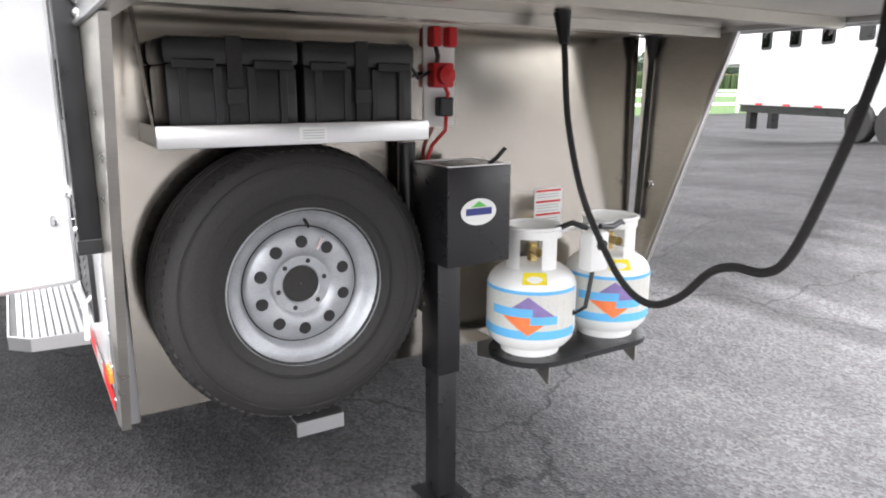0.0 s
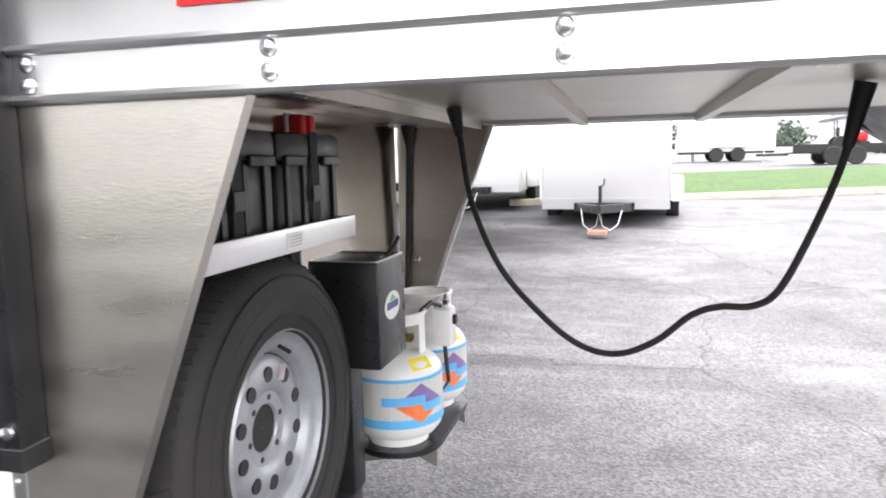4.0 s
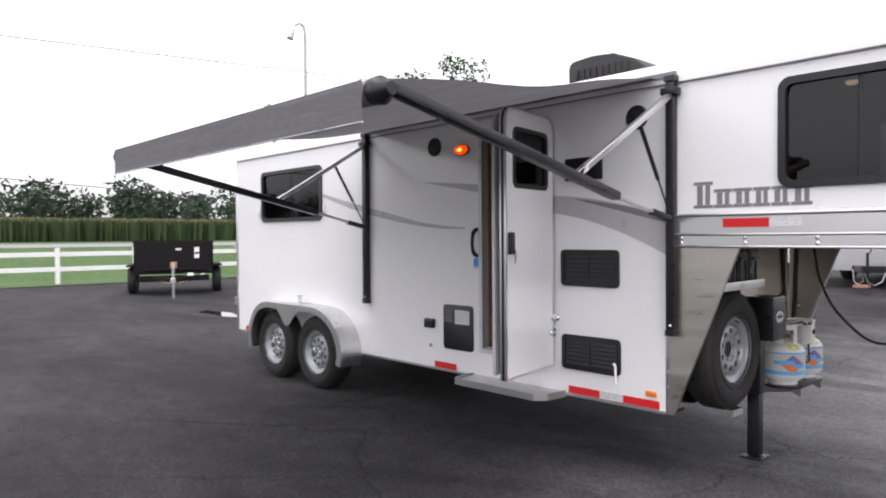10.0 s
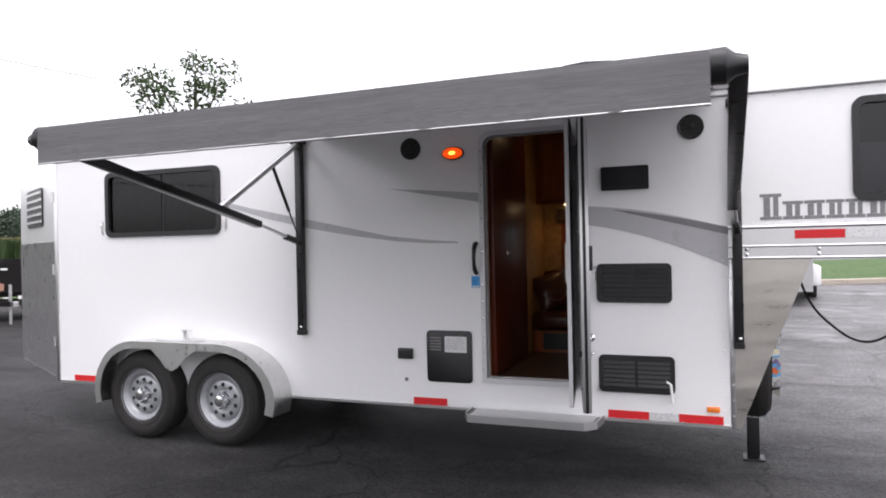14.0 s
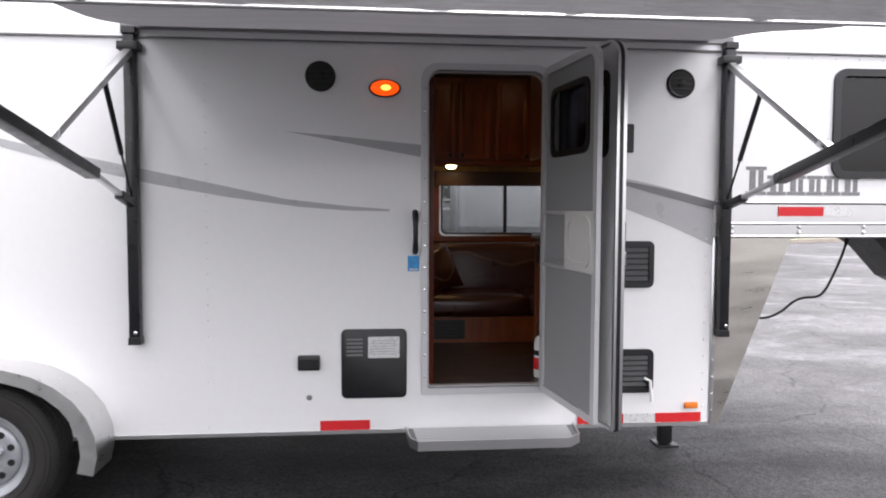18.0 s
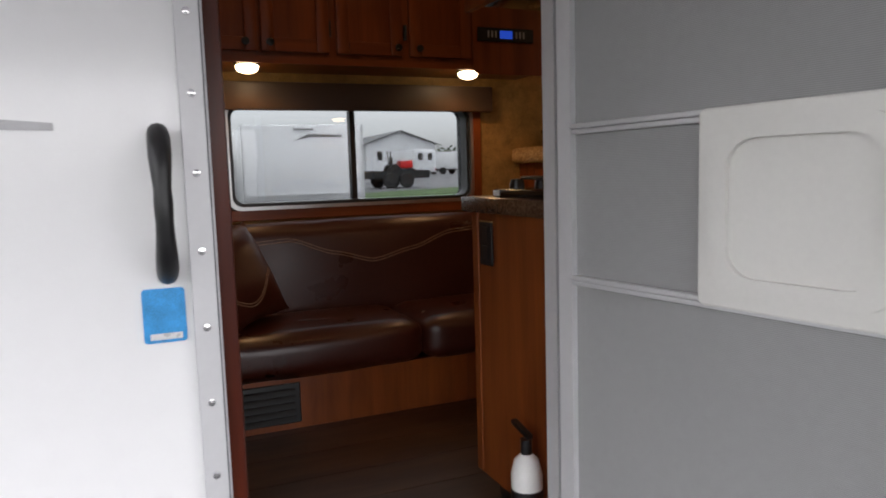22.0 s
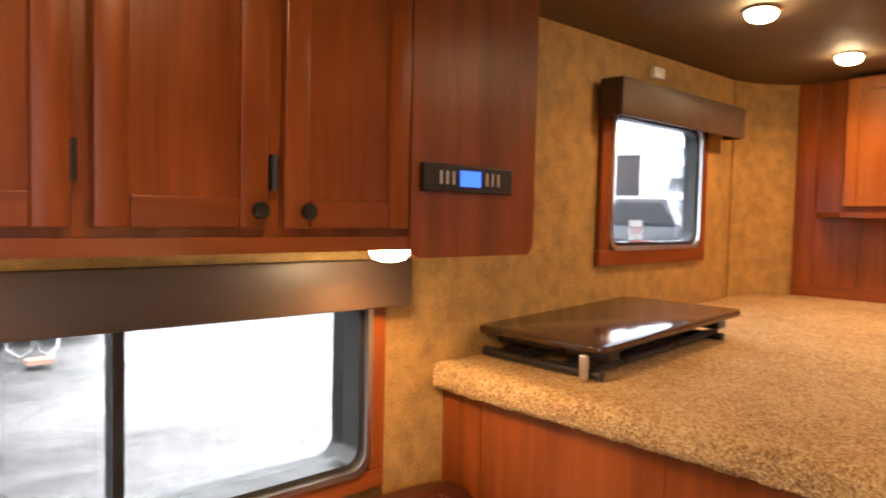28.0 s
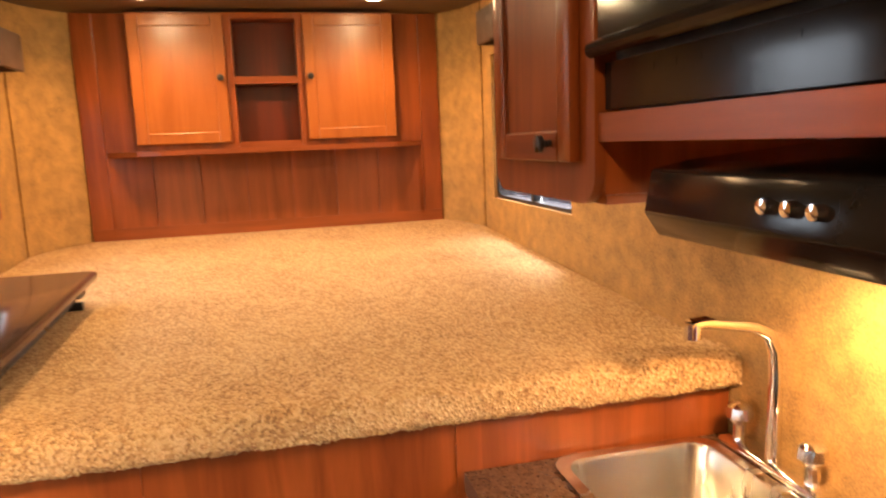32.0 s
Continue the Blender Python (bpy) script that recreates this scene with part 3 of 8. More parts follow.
for i in range(len(gx) - 1):
    for j in range(len(gy) - 1):
        bm.faces.new((grid[i][j], grid[i + 1][j], grid[i + 1][j + 1], grid[i][j + 1]))
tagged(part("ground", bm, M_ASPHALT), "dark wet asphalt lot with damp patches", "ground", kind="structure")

# ---- the trailer's shell ----
X_REAR, X_FRONT, X_NOSE, Y_FAR, Z_LOW, Z_SIDE = -5.95, 0.06, 2.06, 1.97, 0.43, 2.60
Y_RAIL = 2.07
trailer = thing("horse_trailer", "white living-quarters gooseneck horse trailer with grey swoosh decals", "trailer", at=(-2, 1, 0))

part("side_wall", bm_wall("y", 0, 0.05, X_REAR, X_FRONT, Z_LOW, Z_SIDE, [(-1.61, 0.655, -0.925, 2.455), (-5.28, 1.82, -4.02, 2.36)]), M_WHITE, trailer)
part("side_wall", bm_wall("y", Y_FAR - 0.05, Y_FAR, X_REAR, X_FRONT, Z_LOW, Z_SIDE, [(-1.37, 1.46, -0.25, 1.90)]), M_WHITE, trailer)
part("neck_wall", bm_wall("y", 1.887, 1.90, X_FRONT, X_NOSE, 1.725, Z_SIDE, [(0.765, 1.99, 1.39, 2.465)]), M_WHITE, trailer)
neck_wall = part("neck_wall", bm_wall("y", 0, 0.05, X_FRONT, X_NOSE, 1.725, Z_SIDE, [(0.80, 1.895, 1.58, 2.47)]), M_WHITE, trailer)


def nose_outline(inset):
    """The nose in plan, from the near wall round to the far wall."""
    pts = []
    for i in range(13):
        a = radians(-90 + 180 * i / 12)
        c, s = math.cos(a), math.sin(a)
        pts.append((X_NOSE + (0.40 - inset) * (abs(c) ** 0.55), Y_FAR / 2 + (Y_FAR / 2 - inset) * math.copysign(abs(s) ** 0.55, s)))
    return pts


outer, inner = nose_outline(0), nose_outline(0.05)
part("nose_cap", bm_prism(outer + inner[::-1], "z", 1.725, 2.7215), M_WHITE, trailer, "rounded white nose", True)
part("nose_rail", bm_prism(nose_outline(-0.004) + inner[::-1], "z", 1.52, 1.725), M_TRIM, trailer, "aluminium nose rail", True)
part("neck_floor", bm_prism([(X_FRONT, 0.02), (X_NOSE, 0.02)] + inner[1:-1] + [(X_NOSE, Y_FAR - 0.02), (X_NOSE, Y_RAIL - 0.06), (X_FRONT, Y_RAIL - 0.06)], "z", 1.585, 1.61), M_ALU, trailer, "bare aluminium underside")
for x in (0.42, 0.86, 1.30):
    part("floor_joist", bm_boxes((x, 0.06, 1.552, x + 0.035, Y_RAIL - 0.06, 1.584)), M_ALU, trailer)
part("neck_beam", bm_boxes((0.30, 0.06, 1.56, 0.40, Y_RAIL - 0.06, 1.5845), bevel=0.004), M_ALU, trailer, "cross beam under the neck", True)
part("front_wall", bm_boxes((X_FRONT - 0.03, 0.052, Z_LOW, X_FRONT + 0.005, Y_RAIL - 0.052, 1.584)), M_SHEET, trailer, "mill-finish aluminium front wall under the neck")
part("gusset", bm_prism([(X_FRONT + 0.006, Z_LOW - 0.01), (0.115, Z_LOW - 0.01), (0.54, 1.519), (X_FRONT + 0.006, 1.519)], "y", -0.004, 0.02), M_ALU, trailer, "triangular aluminium gusset plate")
part("gusset", bm_prism([(X_FRONT + 0.006, 0.48), (0.082, 0.48), (0.495, 1.584), (X_FRONT + 0.006, 1.584)], "y", Y_RAIL - 0.02, Y_RAIL + 0.004), M_ALU, trailer, "triangular aluminium gusset plate")
part("gusset_flange", bm_bar((0.085, Y_RAIL - 0.022, 0.49), (0.492, Y_RAIL - 0.022, 1.575), 0.012, 0.02), M_TRIM, trailer, "bright folded edge", True)
# neck side rail in three steps
for y0, y1, up in ((-0.012, 0.05, 0.0), (Y_RAIL - 0.05, Y_RAIL + 0.012, 0.046)):
    s = -1 if y0 < 0.5 else 1
    rail = part("neck_rail", bm_boxes((X_FRONT, y0, 1.602 + up, X_NOSE, y1, 1.722)), M_TRIM, trailer, "aluminium neck rail")
    part("lower_rail", bm_boxes((X_FRONT, y0 + 0.004, 1.525 + up, X_NOSE, y1 - 0.004, 1.598 + up)), M_TRIM, rail)
    for z, r in ((1.722, 0.012), (1.60 + up, 0.008), (1.525 + up, 0.008)):
        part("bead", bm_tube([(X_FRONT, y0 if s < 0 else y1, z), (X_NOSE, y0 if s < 0 else y1, z)], r, 8), M_TRIM, rail, smooth=True)
# roof with rounded shoulders
prof = [(-0.012, 2.585)]
for i in range(7):
    a = radians(180 - 90 * i / 6)
    prof.append((0.118 + 0.13 * math.cos(a), 2.625 + 0.12 * math.sin(a)))
prof += [(0.6, 2.765), (Y_FAR / 2, 2.775)]
prof = prof + [(Y_FAR - y, z) for y, z in prof[::-1][1:]]
prof2 = [(y, z - 0.02) for y, z in prof[::-1] if 0.02 < y < Y_FAR - 0.02]
part("roof", bm_prism(prof + prof2, "x", X_REAR - 0.05, X_NOSE), M_WHITE, trailer, "white roof with rounded shoulders", True)
part("nose_roof", bm_prism(nose_outline(-0.012) + [], "z", 2.722, 2.75), M_WHITE, trailer, "", True)
for y in (-0.014, Y_FAR + 0.014):
    part("roof_trim", bm_boxes((X_REAR, y - 0.006, 2.577, X_NOSE, y + 0.004, 2.5845)), M_DGREY, trailer)
part("belly", bm_boxes((X_REAR, 0.06, 0.50, X_FRONT - 0.04, Y_FAR - 0.06, 0.54)), M_BLACKM, trailer, "dark underbody")
for y in (0.25, Y_FAR - 0.33):
    part("frame_rail", bm_boxes((X_REAR, y, 0.38, X_FRONT - 0.05, y + 0.08, 0.50)), M_BLACKM, trailer)
part("corner_post", bm_boxes((X_FRONT - 0.004, -0.008, Z_LOW - 0.012, X_FRONT + 0.028, 0.05, 1.522), bevel=0.006), M_TRIM, trailer, "bright aluminium corner post", True)
part("bottom_rail", bm_boxes((X_REAR, -0.006, Z_LOW - 0.015, X_FRONT, 0.05, Z_LOW + 0.005)), M_TRIM, trailer)
# rear end
part("rear_wall", bm_boxes((X_REAR - 0.04, 0.05, Z_LOW, X_REAR, Y_FAR - 0.05, Z_SIDE)), M_WHITE, trailer)
part("rear_post", bm_boxes((X_REAR - 0.03, -0.012, Z_LOW - 0.01, X_REAR + 0.012, 0.05, Z_SIDE - 0.03), bevel=0.006), M_TRIM, trailer, "aluminium rear corner post", True)
rear = part("rear_door", bm_boxes((X_REAR - 1.83, 0.01, Z_LOW + 0.02, X_REAR - 0.03, 0.06, 2.52)), M_WHITE, trailer, "rear door standing ajar, white over charcoal")
part("kick_panel", bm_boxes((X_REAR - 1.828, 0.003, Z_LOW + 0.03, X_REAR - 0.032, 0.009, 1.77)), M_DGREY, rear)
part("vent_frame", bm_prism(rrect(X_REAR - 1.35, 1.94, X_REAR - 0.55, 2.34, 0.05), "y", -0.006, 0.009), M_BLACK, rear)
for i in range(5):
    part("louvre", bm_boxes((X_REAR - 1.32, -0.016, 1.98 + 0.075 * i, X_REAR - 0.58, -0.006, 2.005 + 0.075 * i)), M_WHITE, rear)
rear.matrix_basis = pose(X_REAR - 0.03, 0.035, 0) @ pose(0, 0, 0, 0, 0, -28) @ pose(0.03 - X_REAR, -0.035, 0) @ rear.matrix_basis
for z in (0.8, 1.5, 2.2):
    part("hinge", bm_tube([(X_REAR - 0.035, -0.02, z - 0.05), (X_REAR - 0.035, -0.02, z + 0.05)], 0.012, 10), M_TRIM, trailer, smooth=True)


# windows: black frame, two panes, middle bar
def trailer_window(name, x0, z0, x1, z1, y, out, label, glass, dep=0.014, split=True):
    w = thing(name, label, "window", kind="structure", at=((x0 + x1) / 2, y, z0))
    o, i = rrect(x0 - 0.03, z0 - 0.03, x1 + 0.03, z1 + 0.03, 0.07), rrect(x0 + 0.012, z0 + 0.012, x1 - 0.012, z1 - 0.012, 0.045)
    part("window_frame", bm_ring(o, i, "y", y, y + out * 0.018), M_BLACK, w, "black rounded frame", True)
    part("window_frame", bm_ring(rrect(x0 - 0.002, z0 - 0.002, x1 + 0.002, z1 + 0.002, 0.02), i, "y", y - out * (0.05 if split else 0.03), y), M_BLACK, w)
    xm = (x0 + x1) / 2
    if split:
        part("middle_bar", bm_boxes((xm - 0.012, y - out * 0.045, z0 + 0.01, xm + 0.012, y - out * (0.016 if dep < 0.03 else 0.0), z1 - 0.01)), M_BLACK, w)
    for a, b in ((x0 + 0.008, xm - 0.01), (xm + 0.01, x1 - 0.008)) if split else ((x0 + 0.008, x1 - 0.008),):
        g = part("pane", bm_boxes((a, y - out * dep, z0 + 0.008, b, y - out * (dep - 0.004), z1 - 0.008)), glass, w, "tinted glass pane")
        g.visible_shadow = False
    return w


trailer_window("window_1", 0.80, 1.895, 1.58, 2.47, 0.0, -1, "tinted sliding window with a black rounded frame in the neck", M_GLASS)
trailer_window("window_2", -5.28, 1.82, -4.02, 2.36, 0.0, -1, "tinted horse-stall window with bars behind the glass", M_GLASS)
trailer_window("window_3", -1.37, 1.46, -0.25, 1.90, Y_FAR, 1, "two-pane sliding window above the sofa", M_CLEAR, 0.042)
trailer_window("window_4", 0.765, 1.99, 1.39, 2.465, 1.90, 1, "small window with an exit sticker beside the bed", M_TINT, 0.006, False)
for i in range(9):
    x = -5.17 + 0.13 * i
    tagged(part("window_bar", bm_tube([(x, 0.034, 1.822), (x, 0.034, 2.358)], 0.009, 8), M_TRIM, None, "", True), "aluminium bar behind the stall window", "bar", "bars of the stall window", "structure")

# rivets and bolts
rivet = part("rivet", bm_lathe([(0.0062, 0), (0.0055, 0.002), (0.003, 0.0038), (0.0005, 0.0042)], 8, Matrix.Rotation(radians(90), 4, "X")), M_TRIM, trailer, "", True)
rivet.matrix_parent_inverse = Matrix.Identity(4)
rivet.location = Vector((-2.80, -0.0002, 0.47)) - trailer.location
spots = [(-2.80, -0.0002, 0.47 + 0.085 * i) for i in range(1, 25)]
spots += [(-5.9 + 0.153 * i, -0.0062, 0.437) for i in range(39)]
spots += [(0.022, -0.0002, 0.53 + 0.098 * i) for i in range(11)]
spots += [(0.075 + 0.131 * i, -0.0002, 1.745) for i in range(16)]
spots += [(2.03, -0.0002, 1.80 + 0.12 * i) for i in range(6)]
spots += [(0.20 + 0.145 * i, -0.0002, 2.555) for i in range(13)]
spots += [(0.052 + 0.02, -0.0082, 0.5 + 0.1 * i) for i in range(10)]
for s in spots:
    again(rivet, "rivet", trailer, Vector(s) - trailer.location)
bolt = part("rail_bolt", bm_lathe([(0.013, 0), (0.0125, 0.004), (0.008, 0.009), (0.001, 0.011)], 14, Matrix.Rotation(radians(90), 4, "X")), M_TRIM, trailer, "domed bolt head", True)
bolt.matrix_parent_inverse = Matrix.Identity(4)
bolt.location = Vector((0.17, -0.008, 1.58)) - trailer.location
for x in (0.17, 0.58, 0.983, 1.388, 1.59, 1.99):
    for z in (1.58, 1.547):
        if (x, z) != (0.17, 1.58):
            again(bolt, "rail_bolt", trailer, Vector((x, -0.008, z)) - trailer.location)
for x in (-5.36, -3.94):
    hk = thing("window_hook", "small white latch hook beside the stall window", "hook", "hooks beside the stall window", at=(x, 0, 1.83))
    part("plate", bm_boxes((x - 0.012, -0.006, 1.82, x + 0.012, -0.0005, 1.95), bevel=0.002), M_TRIM, hk)
    part("hook", bm_tube([(x, -0.006, 1.93), (x, -0.03, 1.93), (x + 0.015, -0.034, 1.90), (x + 0.012, -0.02, 1.86), (x, -0.012, 1.84)], 0.005, 8), M_TRIM, hk, "", True)


# ---- wheels ----
def wheel(parent_label, group, holes=10, r=0.385, w=0.215, cap=False):
    """A trailer wheel lying on its axle along -y, outer face at y = 0."""
    th = thing("wheel", parent_label, "wheel", group)
    turn = Matrix.Rotation(radians(90), 4, "X")
    prof = [(0.225, 0.0), (0.245, 0.012), (r - 0.085, 0.022), (r - 0.05, 0.016), (r - 0.02, -0.004), (r - 0.004, -0.03), (r, -0.06), (r, -w + 0.06), (r - 0.004, -w + 0.03), (r - 0.03, -w - 0.01), (0.245, -w - 0.012), (0.225, -w)]
    tyre = part("tyre", bm_lathe(prof, 56, turn, close=True), M_RUBBER, th, "black radial tyre", True)
    lug = bmesh.new()
    for i in range(84):
        a = 2 * math.pi * i / 84
        for yy, sk in ((-0.03, 0.0), (-w + 0.03, 0.5)):
            m = turn @ Matrix.Rotation(a + sk * 0.065, 4, "Z") @ Matrix.Translation((r - 0.0050, 0, yy)) @ Matrix.Rotation(radians(-20 if sk == 0 else 20), 4, "Y") @ Matrix.Rotation(radians(20), 4, "X") @ Matrix.Diagonal((0.0050, 0.0135, 0.044, 1))
            bmesh.ops.create_cube(lug, size=1, matrix=m)
    for rr, zz in ((0.262, 0.0155), (0.268, 0.0165), (0.318, 0.0205), (r - 0.046, 0.0165)):
        part("sidewall_ring", bm_lathe([(rr - 0.003, zz - 0.004), (rr - 0.0018, zz + 0.0022), (rr + 0.0018, zz + 0.0022), (rr + 0.003, zz - 0.004)], 56, turn, close=True), M_RUBBER, tyre, "", True)
    tagged(part("shoulder_tread", lug, M_RUBBER, tyre, "fine shoulder tread"), kind="stuff")
    part("tread_ribs", join(*[bm_lathe([(r + 0.004, z - 0.012), (r + 0.006, z - 0.01), (r + 0.006, z + 0.01), (r + 0.004, z + 0.012)], 56, turn) for z in (-w / 2 - 0.035, -w / 2, -w / 2 + 0.035)]), M_RUBBER, tyre, "", True)
    rim = part("rim", bm_lathe([(0.230, 0.012), (0.234, 0.006), (0.228, -0.002), (0.216, -0.014), (0.206, -0.020), (0.194, -0.022), (0.184, -0.030), (0.176, -0.052), (0.172, -0.056), (0.169, -0.046), (0.158, -0.037), (0.128, -0.030), (0.104, -0.031), (0.093, -0.037), (0.086, -0.044), (0.059, -0.045), (0.055, -0.050), (0.055, -0.12), (0.2, -0.13), (0.23, -w), (0.23, -0.02)], 64, turn, close=True), M_RIM, th, "silver painted steel modular rim", True)
    for i in range(holes):
        a = 2 * math.pi * (i + 0.5) / holes
        part("hand_hole", bm_lathe([(0.0185, 0.0), (0.0175, 0.0045), (0.003, 0.004)], 18, turn @ Matrix.Translation((0.13 * math.cos(a), 0.13 * math.sin(a), -0.0325))), M_BLACK, rim, "dark round hole")
    for i in range(6):
        a = 2 * math.pi * (i + 0.2) / 6
        if cap:
            part("lug_nut", bm_lathe([(0.012, -0.044), (0.012, -0.014), (0.006, -0.007)], 6, turn @ Matrix.Translation((0.072 * math.cos(a), 0.072 * math.sin(a), 0))), M_CHROME, rim)
        else:
            part("lug_hole", bm_lathe([(0.0075, 0.0), (0.007, 0.0025), (0.001, 0.0025)], 12, turn @ Matrix.Translation((0.072 * math.cos(a), 0.072 * math.sin(a), -0.0455))), M_BLACK, rim)
    if cap:
        part("hub_cap", bm_lathe([(0.054, -0.036), (0.052, 0.01), (0.045, 0.03), (0.02, 0.036), (0.001, 0.036)], 28, turn), M_CHROME, th, "chrome hub cap", True)
    else:
        part("hub_plate", bm_lathe([(0.053, -0.070), (0.030, -0.068), (0.028, -0.058), (0.020, -0.054), (0.001, -0.053)], 24, turn), M_TRIM, th, "bright carrier plate behind the empty hub bore")
        part("balance_sticker", bm_bar((0.043, 0.027, 0.104), (0.062, 0.027, 0.136), 0.003, 0.02, (0, 1, 0)), M_STICKER, th, "small white sticker")
        part("sticker_print", bm_bar((0.046, 0.025, 0.109), (0.059, 0.025, 0.131), 0.002, 0.013, (0, 1, 0)), M_RED, th, "red print")
        part("valve", bm_tube([(0.0, -0.03, 0.185), (0.0, 0.0, 0.2)], 0.005, 8), M_BLACK, th)
    return th


w1 = wheel("silver ten-hole trailer wheel with chrome hub on a black tyre", "tandem axle wheels", cap=True)
copy_thing(w1, pose(-4.775, -0.15, 0.385))
copy_thing(w1, pose(-3.91, Y_FAR + 0.13, 0.385, 0, 0, 180))
copy_thing(w1, pose(-4.775, Y_FAR + 0.13, 0.385, 0, 0, 180))
w1.matrix_basis = pose(-3.91, -0.15, 0.385)
spare = wheel("spare wheel with silver ten-hole rim, bolted upright to the wall", "", r=0.405, w=0.2)
spare.matrix_basis = pose(0.292, 0.497, 0.812, 0, 0, 90)

# fender over both near wheels
def fender_line(off):
    pts = []
    for i in range(9):
        a = radians(196 - 106 * i / 8)
        pts.append((-4.775 + (0.43 + off) * math.cos(a), 0.43 + (0.43 + off) * math.sin(a)))
    for i in range(9):
        a = radians(90 - 106 * i / 8)
        pts.append((-3.87 + (0.43 + off) * math.cos(a) * 1.28, 0.43 + (0.43 + off) * math.sin(a)))
    return pts


fo, fi = fender_line(0.012), fender_line(0.0)
fender = part("fender", bm_prism(fo + fi[::-1], "y", -0.245, -0.002), M_TREAD, trailer, "bright aluminium tandem fender", True)
lip = [(x, z) for x, z in fender_line(0.014)] + [(x, z) for x, z in fender_line(-0.05)][::-1]
part("fender_lip", bm_prism(lip, "y", -0.252, -0.246), M_TREAD, fender, "", True)
part("fender_web", bm_prism([(-4.62, 0.855), (-4.02, 0.855), (-4.20, 0.74), (-4.28, 0.66), (-4.345, 0.63), (-4.41, 0.66), (-4.48, 0.74)], "y", -0.25, -0.24), M_TREAD, fender, "skirt between the two wheels")
part("fender_step", bm_boxes((-4.55, -0.2, 0.872, -4.15, -0.05, 0.885)), M_TRIM, fender)
part("fender_bracket", join(bm_boxes((-4.34, -0.10, 0.886, -4.31, -0.07, 0.955)), bm_boxes((-4.365, -0.11, 0.9555, -4.285, -0.05, 0.963))), M_TRIM, fender, "small upright bracket")

# ---- fittings on the near wall ----
def wall_vent(x0, z0, x1, z1, label, rows=6):
    v = thing("wall_vent", label, "vent", "black vents beside the door", at=((x0 + x1) / 2, 0, z0))
    part("vent_frame", bm_ring(rrect(x0, z0, x1, z1, 0.035), rrect(x0 + 0.03, z0 + 0.03, x1 - 0.03, z1 - 0.03, 0.012), "y", -0.016, -0.001), M_BLACK, v, "", True)
    part("backing", bm_boxes((x0 + 0.025, -0.004, z0 + 0.025, x1 - 0.025, -0.001, z1 - 0.025)), M_BLACK, v)
    h = (z1 - z0 - 0.07) / rows
    for i in range(rows):
        z = z0 + 0.035 + h * i
        for a, b in ((x0 + 0.03, (x0 + x1) / 2 - 0.01), ((x0 + x1) / 2 + 0.01, x1 - 0.03)):
            part("slat", bm_prism([(-0.013, z + h * 0.15), (-0.011, z + h * 0.1), (-0.004, z + h * 0.75), (-0.006, z + h * 0.85)], "x", a, b), M_BLACK, v)
    return v


wall_vent(-0.79, 1.23, -0.293, 1.498, "black louvred refrigerator vent on the white wall")
lower_vent = wall_vent(-0.785, 0.617, -0.284, 0.872, "black louvred vent with a white drain pipe on the white wall")
part("drain_pipe", bm_tube([(-0.335, -0.012, 0.70), (-0.31, -0.035, 0.69), (-0.3, -0.04, 0.57)], 0.009, 10), M_PROPANE, lower_vent, "white plastic drain pipe", True)
small = thing("wall_vent", "small black exhaust vent on the white wall", "vent", at=(-0.58, 0, 2.0))
part("cover", bm_prism(rrect(-0.745, 2.0, -0.428, 2.162, 0.01), "y", -0.022, -0.001, 0.003), M_BLACK, small)
part("flap", bm_boxes((-0.72, -0.028, 2.02, -0.45, -0.022, 2.14)), M_BLACK, small)

for x in (-2.184, -0.155):
    sp = thing("speaker", "round black outdoor speaker on the white wall", "speaker", "outdoor speakers", at=(x, 0, 2.39))
    m = Matrix.Translation((x, 0, 2.395)) @ Matrix.Rotation(radians(90), 4, "X")
    part("bezel", bm_lathe([(0.082, 0.0), (0.082, 0.012), (0.074, 0.02), (0.066, 0.016)], 36, m), M_BLACK, sp, "", True)
    part("cone", bm_lathe([(0.066, 0.017), (0.03, 0.013), (0.022, 0.021), (0.001, 0.026)], 30, m), M_RUBBER, sp, "", True)
    part("grille", join(*[bm_boxes((x - 0.06, -0.024, 2.395 + 0.028 * k - 0.002, x + 0.06, -0.021, 2.395 + 0.028 * k + 0.002)) for k in (-1, 0, 1)]), M_BLACK, sp)

lamp = thing("porch_lamp", "lit oval amber porch lamp on the white wall", "lamp", at=(-1.835, 0, 2.33))
ov = lambda rx, rz: [(-1.835 + rx * math.cos(2 * math.pi * k / 28), 2.337 + rz * math.sin(2 * math.pi * k / 28)) for k in range(28)]
part("base", bm_prism(ov(0.088, 0.05), "y", -0.016, -0.001, 0.004), M_BLACK, lamp)
lens = bm_lathe([(1.0, 0), (0.96, 0.4), (0.8, 0.72), (0.5, 0.93), (0.001, 1.0)], 28, Matrix.Translation((-1.835, -0.016, 2.337)) @ Matrix.Rotation(radians(90), 4, "X") @ Matrix.Diagonal((0.078, 0.042, 0.03, 1)))
part("lens", lens, M_AMBER, lamp, "glowing amber lens", True)
part("bulb", bm_lathe([(1.0, 0), (0.7, 0.7), (0.001, 1.0)], 20, Matrix.Translation((-1.83, -0.043, 2.335)) @ Matrix.Rotation(radians(90), 4, "X") @ Matrix.Diagonal((0.03, 0.016, 0.006, 1))), M_BULB, lamp, "bright bulb spot", True)

